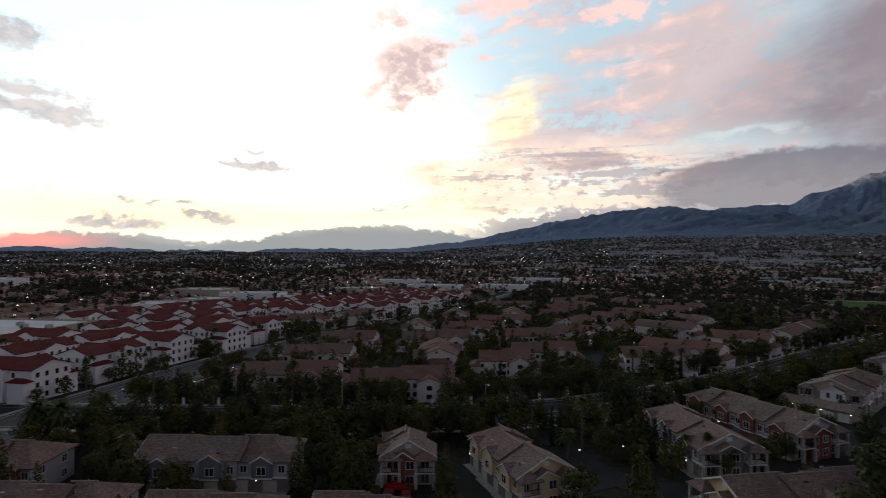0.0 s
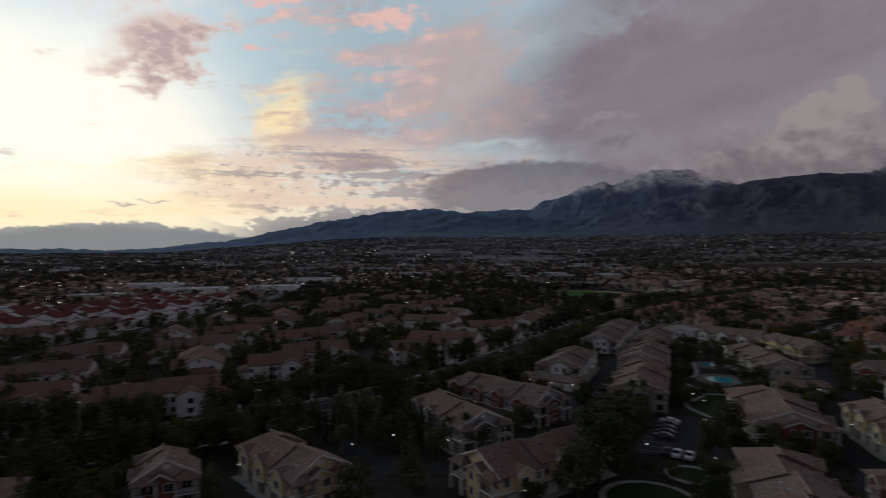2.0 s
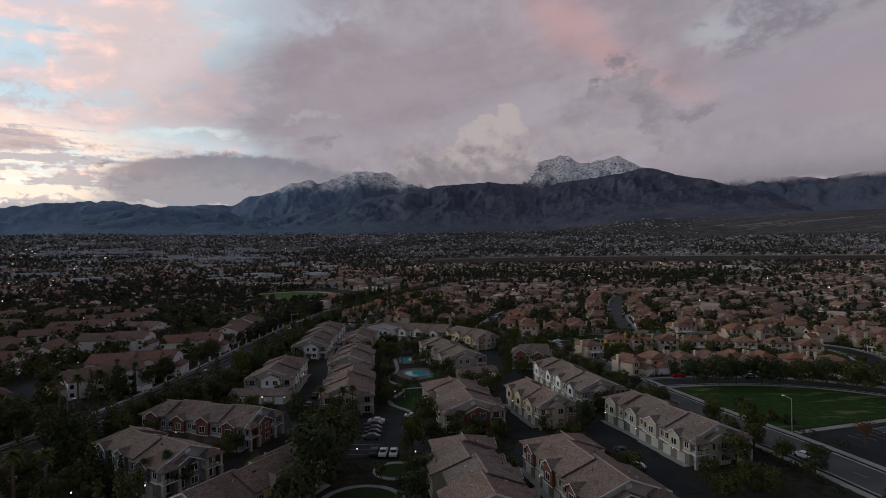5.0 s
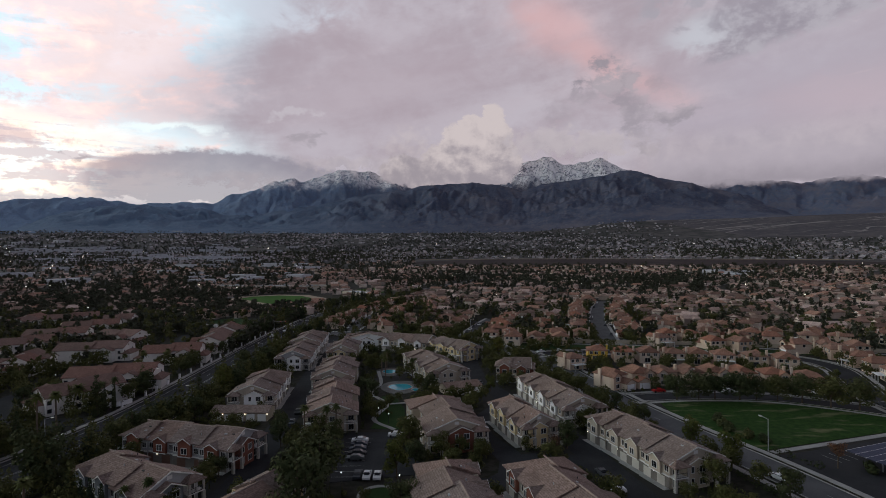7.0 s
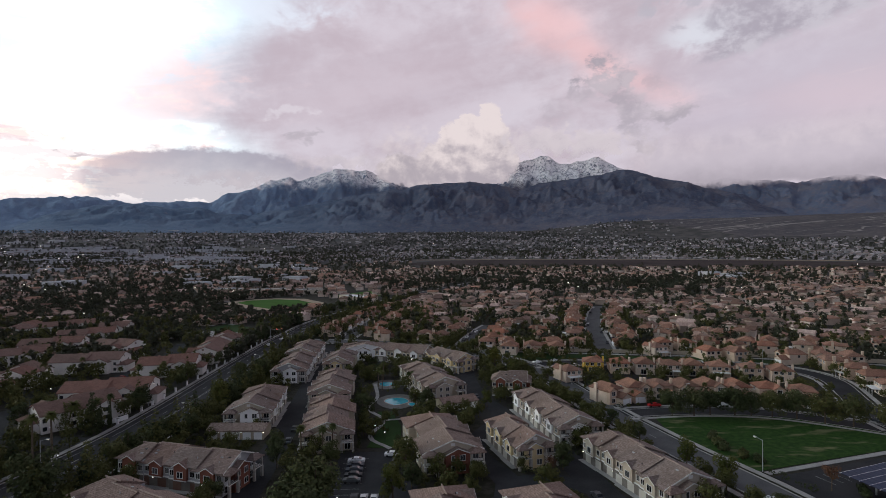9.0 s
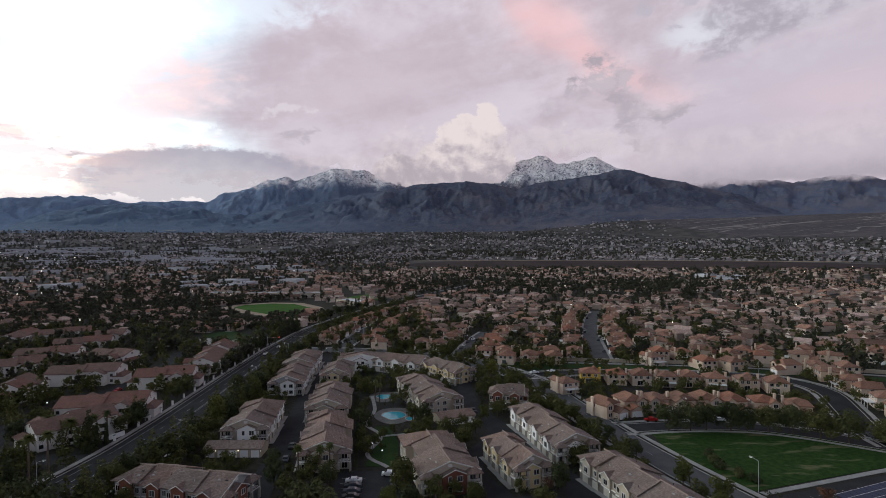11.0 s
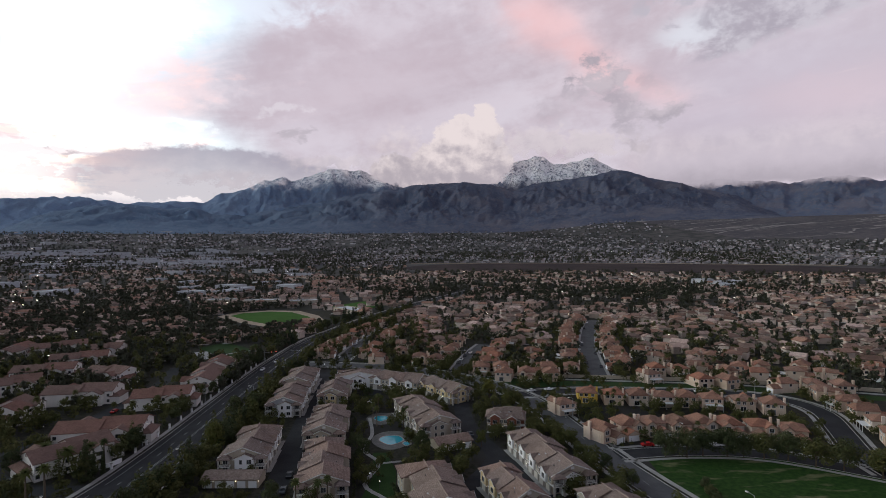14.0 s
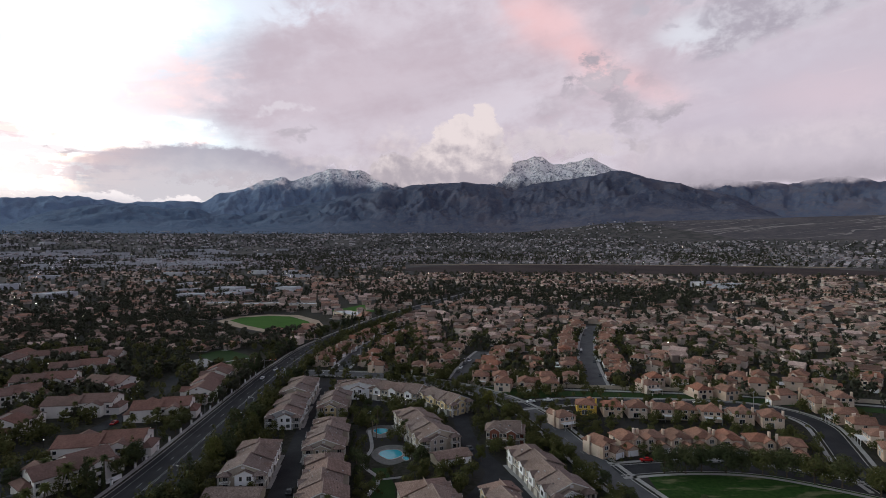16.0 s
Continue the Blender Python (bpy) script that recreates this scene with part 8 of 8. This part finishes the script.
for line, w in ((NORTH_ONE, 10), (NORTH_TWO, 9.5), (NORTH_THREE, 9.5), (LOOP_STREET, 8.5)):
    for side in (1, -1):
        for (x, y), (x1, y1) in zip(offset(smooth(line, 9), side * (w / 2 - 1.2))[:-1], offset(smooth(line, 9), side * (w / 2 - 1.2))[1:]):
            if rnd.random() < 0.14:
                park_car(x, y, math.degrees(math.atan2(y1 - y, x1 - x)), rnd.choice((0, 1, 1)))


# ---- street lamps ----
def build_lamp():
    top = new("street_lamp")
    tagged(top, "grey steel street lamp with a curved arm", "street lamp", "street lamps")
    bm = bmesh.new()
    tube(bm, (0, 0, -0.3), (0, 0, 8.2), 0.11, 0.07, 8)
    tube(bm, (0, 0, 8.1), (1.9, 0, 8.6), 0.06, 0.05, 6)
    part("pole", bm, GALV, top)
    bm = bmesh.new()
    box(bm, 1.6, 2.4, -0.17, 0.17, 8.52, 8.7)
    h = part("lamp_head", bm, GALV, top)
    bm = bmesh.new()
    box(bm, 1.7, 2.3, -0.13, 0.13, 8.42, 8.52)
    part("lens", bm, LAMP_DIM, h, "faintly lit lamp lens")
    return top


lamp = build_lamp()
lamp.matrix_world = pose(-102.5, 147, 0, 0, 0, 0)
for x, y, a in ((-104.5, 207, 0), (-80, 260, 180), (-103, 262, 0), (-80, 320, 180), (-78, 180, 180), (84.5, 139.5, 120), (-112, 100, -20), (-140, 72, -30), (-160, 20, 130), (-195, 40, 40), (-250, 98, 40), (-300, 150, 40), (-190, -22, 40), (62, 232, 190), (40, 296, 220), (-30, 346, 260), (92, 198, 270), (156, 258, 250), (113, 330, 170), (130, 400, 170), (22, 340, 340), (-44, 380, 0), (140, 440, 170)):
    copy_thing(lamp, pose(x, y, 0, 0, 0, a))


def build_garden_lamp(x, y):
    top = new("garden_lamp")
    tagged(top, "lit garden lamp on a short post", "garden lamp", "garden lamps")
    top.matrix_world = pose(x, y, 0, 0, 0, 0)
    bm = bmesh.new()
    tube(bm, (0, 0, -0.2), (0, 0, 3.0), 0.06, 0.05, 6)
    part("post", bm, DARK_METAL, top)
    bm = bmesh.new()
    tube(bm, (0, 0, 3.0), (0, 0, 3.25), 0.10, 0.14, 8)
    part("globe", bm, LAMP_COOL, top, "lit globe")


for x, y in ((-17.5, 171), (-14, 165), (-21, 122), (-8, 120), (-112, 182), (-122, 180), (-100, 150), (-128, 182), (-58, 104), (-70, 101), (-74, 92), (-118, 174), (-160, 204), (-150, 222), (-170, 248), (-190, 270), (-146, 280), (-186, 300), (-140, 112), (-160, 100), (-180, 120), (-190, 140), (-210, 170), (-150, 150), (-165, 210), (-115, 235), (-112, 280), (-240, 90), (-226, 78), (-60, 330), (-200, 60), (-185, 44)):
    build_garden_lamp(x, y)


def far_lights():
    """Pinpoints of light scattered over the dusk town: small lit boxes."""
    r2 = np.random.RandomState(8)
    V, F = [], []
    cube = np.array([(-1, -1, -1), (1, -1, -1), (1, 1, -1), (-1, 1, -1), (-1, -1, 1), (1, -1, 1), (1, 1, 1), (-1, 1, 1)], float)
    faces = np.array([(3, 2, 1, 0), (4, 5, 6, 7), (0, 1, 5, 4), (1, 2, 6, 5), (2, 3, 7, 6), (3, 0, 4, 7)])
    n = 0
    while n < 420:
        r, a = r2.uniform(260, 2600), radians(r2.uniform(-38, 92))
        if a < 0.55 and r2.rand() < 0.9:
            continue
        x, y = -r * math.sin(a), r * math.cos(a)
        if r < 600 and not free(x, y, 1.0):
            continue
        s = 0.12 + r * 0.00020
        V.append(cube * s + np.array((x, y, ground_z(x, y) + r2.uniform(4, 8))))
        F.append(faces + 8 * n)
        n += 1
    me = bulk("town_lights", np.concatenate(V), np.concatenate(F), [LAMP_GLOW])
    tagged(new("town_lights", me), "scattered lit lamps across the dusk town", "lamps", kind="stuff")


far_lights()


# ---- traffic signals ----
def build_signal(x, y, yaw):
    top = new("traffic_signal")
    top.matrix_world = pose(x, y, 0, 0, 0, yaw)
    tagged(top, "grey traffic signal on a mast arm, showing red", "traffic signal", "traffic signals")
    bm = bmesh.new()
    tube(bm, (0, 0, -0.3), (0, 0, 7.0), 0.14, 0.1, 8)
    tube(bm, (0, 0, 6.2), (7.5, 0, 6.6), 0.09, 0.05, 6)
    part("pole", bm, GALV, top)
    for d in (4.0, 7.2):
        bm = bmesh.new()
        box(bm, d - 0.22, d + 0.22, -0.18, 0.18, 5.7, 6.9)
        h = part("signal_head", bm, DARK_METAL, top, "dark signal head")
        bm = bmesh.new()
        tube(bm, (d, -0.17, 6.65), (d, -0.26, 6.65), 0.17, 0.17, 10)
        part("red_lens", bm, SIGN_RED, h, "lit red lens")


build_signal(-101, 352, 0)
build_signal(-79, 356, 180)


# ---- solar carports in the lot ----
def build_carport(x, y, L, W, yaw):
    top = new("solar_carport")
    top.matrix_world = pose(x, y, 0, 0, 0, yaw)
    tagged(top, "solar carport with dark blue panels on steel posts", "carport", "solar carports")
    for i in (-0.35, 0.0, 0.35):
        bm = bmesh.new()
        box(bm, L * i - 0.15, L * i + 0.15, -0.15, 0.15, -0.2, 3.1)
        bar(bm, (L * i, -W / 2 + 0.3, 3.0), (L * i, W / 2 - 0.3, 3.6), 0.22)
        part("post", bm, GALV, top, "steel post with a beam")
    bm = bmesh.new()
    for j in range(6):
        t = -W / 2 + W * j / 5
        bar(bm, (-L / 2, t, 3.40 + t * 0.6 / (W - 0.6)), (L / 2, t, 3.40 + t * 0.6 / (W - 0.6)), 0.12)
    part("rail_frame", bm, WHITE_PLASTIC, top, "pale mounting rails")
    nx, ny = int(L / 2.0), 5
    bm0 = bmesh.new()
    box(bm0, -0.94, 0.94, -W / ny / 2 + 0.07, W / ny / 2 - 0.07, -0.03, 0.03)
    me = mesh_of("solar_panel", bm0, SOLAR)
    tilt = math.degrees(math.atan2(0.6, W - 0.6))
    for i in range(nx):
        for j in range(ny):
            t = -W / 2 + W * (j + 0.5) / ny
            part("solar_panel", me, None, top, "", pose(-L / 2 + (i + 0.5) * L / nx, t, 3.45 + t * 0.6 / (W - 0.6), tilt, 0, 0))


build_carport(112, 129, 28, 11, 20)
build_carport(120, 110, 28, 11, 20)
# bay lines of the lot
bm = bmesh.new()
for i in range(26):
    x, y = 96 + i * 2.75 * 0.956, 136.5 + i * 2.75 * 0.29
    strip(bm, [(x, y), (x + 1.5, y - 5)], -0.06, 0.06, 0.0, 0.052)
tagged(part("bay_lines", bm, PAINT), "white parking bay lines", "road marking", kind="structure")
bm = bmesh.new()
for i in range(9):
    strip(bm, [(-24, 152.5 - 3.2 * i), (-17.5, 152.5 - 3.2 * i)], -0.06, 0.06, 0.0, 0.107)
tagged(part("bay_lines", bm, PAINT), "white parking bay lines", "road marking", kind="structure")


# ---- walls, pillars and planting ----
bm = bmesh.new()
strip(bm, smooth([(-116, 184.5), (-110, 185.2), (-106, 187.5), (-104, 192)], 2), -0.2, 0.2, -0.2, 1.5)
tagged(part("entry_wall", bm, STUCCO_WHITE), "low curved white entry wall", "wall", kind="structure")
pillar = None
for x, y in offset(smooth(ARTERIAL, 10), 12.6):
    if 185 < y < 345 or (20 < y < 150 and x < -110):
        if pillar is None:
            pillar = new("fence_pillar")
            tagged(pillar, "white stucco pillar of a garden fence", "pillar", "fence pillars")
            bm = bmesh.new()
            box(bm, -0.3, 0.3, -0.3, 0.3, -0.2, 1.9)
            part("shaft", bm, STUCCO_WHITE, pillar)
            bm = bmesh.new()
            box(bm, -0.38, 0.38, -0.38, 0.38, 1.9, 2.05)
            part("cap", bm, CONCRETE, pillar)
            pillar.matrix_world = pose(x, y, 0)
        else:
            copy_thing(pillar, pose(x, y, 0))


def hedges():
    """Low planting along the foot of the estate's houses."""
    r2 = np.random.RandomState(44)
    c, rr = [], []
    for x, y, l, w, a, *rest in CONDOS:
        ca, sa = math.cos(radians(a)), math.sin(radians(a))
        g = rest[0]
        for i in range(int(l / 1.1)):
            u = -l / 2 + (i + 0.5) * 1.1
            c.append((u, -g * (w / 2 + 0.9)))
            px, py = c.pop()
            for off in (0.0,):
                X, Y = x + px * ca - py * sa, y + px * sa + py * ca
                if free(X, Y, 0.3, True, False) and r2.rand() < 0.85:
                    c.append((X, Y, 0.5 + r2.uniform(-0.1, 0.4)))
                    rr.append(r2.uniform(0.5, 0.95))
        for s in (-1, 1):
            for i in range(int(w / 1.2)):
                v = -w / 2 + (i + 0.5) * 1.2
                u = s * (l / 2 + 3.4)
                X, Y = x + u * ca - v * sa, y + u * sa + v * ca
                if free(X, Y, 0.3, True, False) and r2.rand() < 0.8:
                    c.append((X, Y, 0.45 + r2.uniform(-0.1, 0.3)))
                    rr.append(r2.uniform(0.45, 0.85))
    for line, d in ((COLLECTOR, 10.5), (COLLECTOR, -10.2), (ARTERIAL, -12.8), (ARTERIAL, 15.5), (PARK_STREET, 8.5)):
        for x, y in offset(smooth(line, 1.3), d):
            if 90 < math.hypot(x, y) < 420 and free(x, y, 0.4) and noise.noise(Vector((x * 0.06, y * 0.06, 4))) > -0.15:
                c.append((x + r2.uniform(-0.5, 0.5), y + r2.uniform(-0.5, 0.5), r2.uniform(0.4, 1.1)))
                rr.append(r2.uniform(0.6, 1.2))
    V, F = leaf_cloud(r2, c, rr, len(c) * 28, 0.2, 0.8)
    tagged(new("hedge_planting", bulk("hedge_planting", V, F, [LEAF])), "low dark green hedges along houses and walks", "hedge", kind="stuff")


hedges()
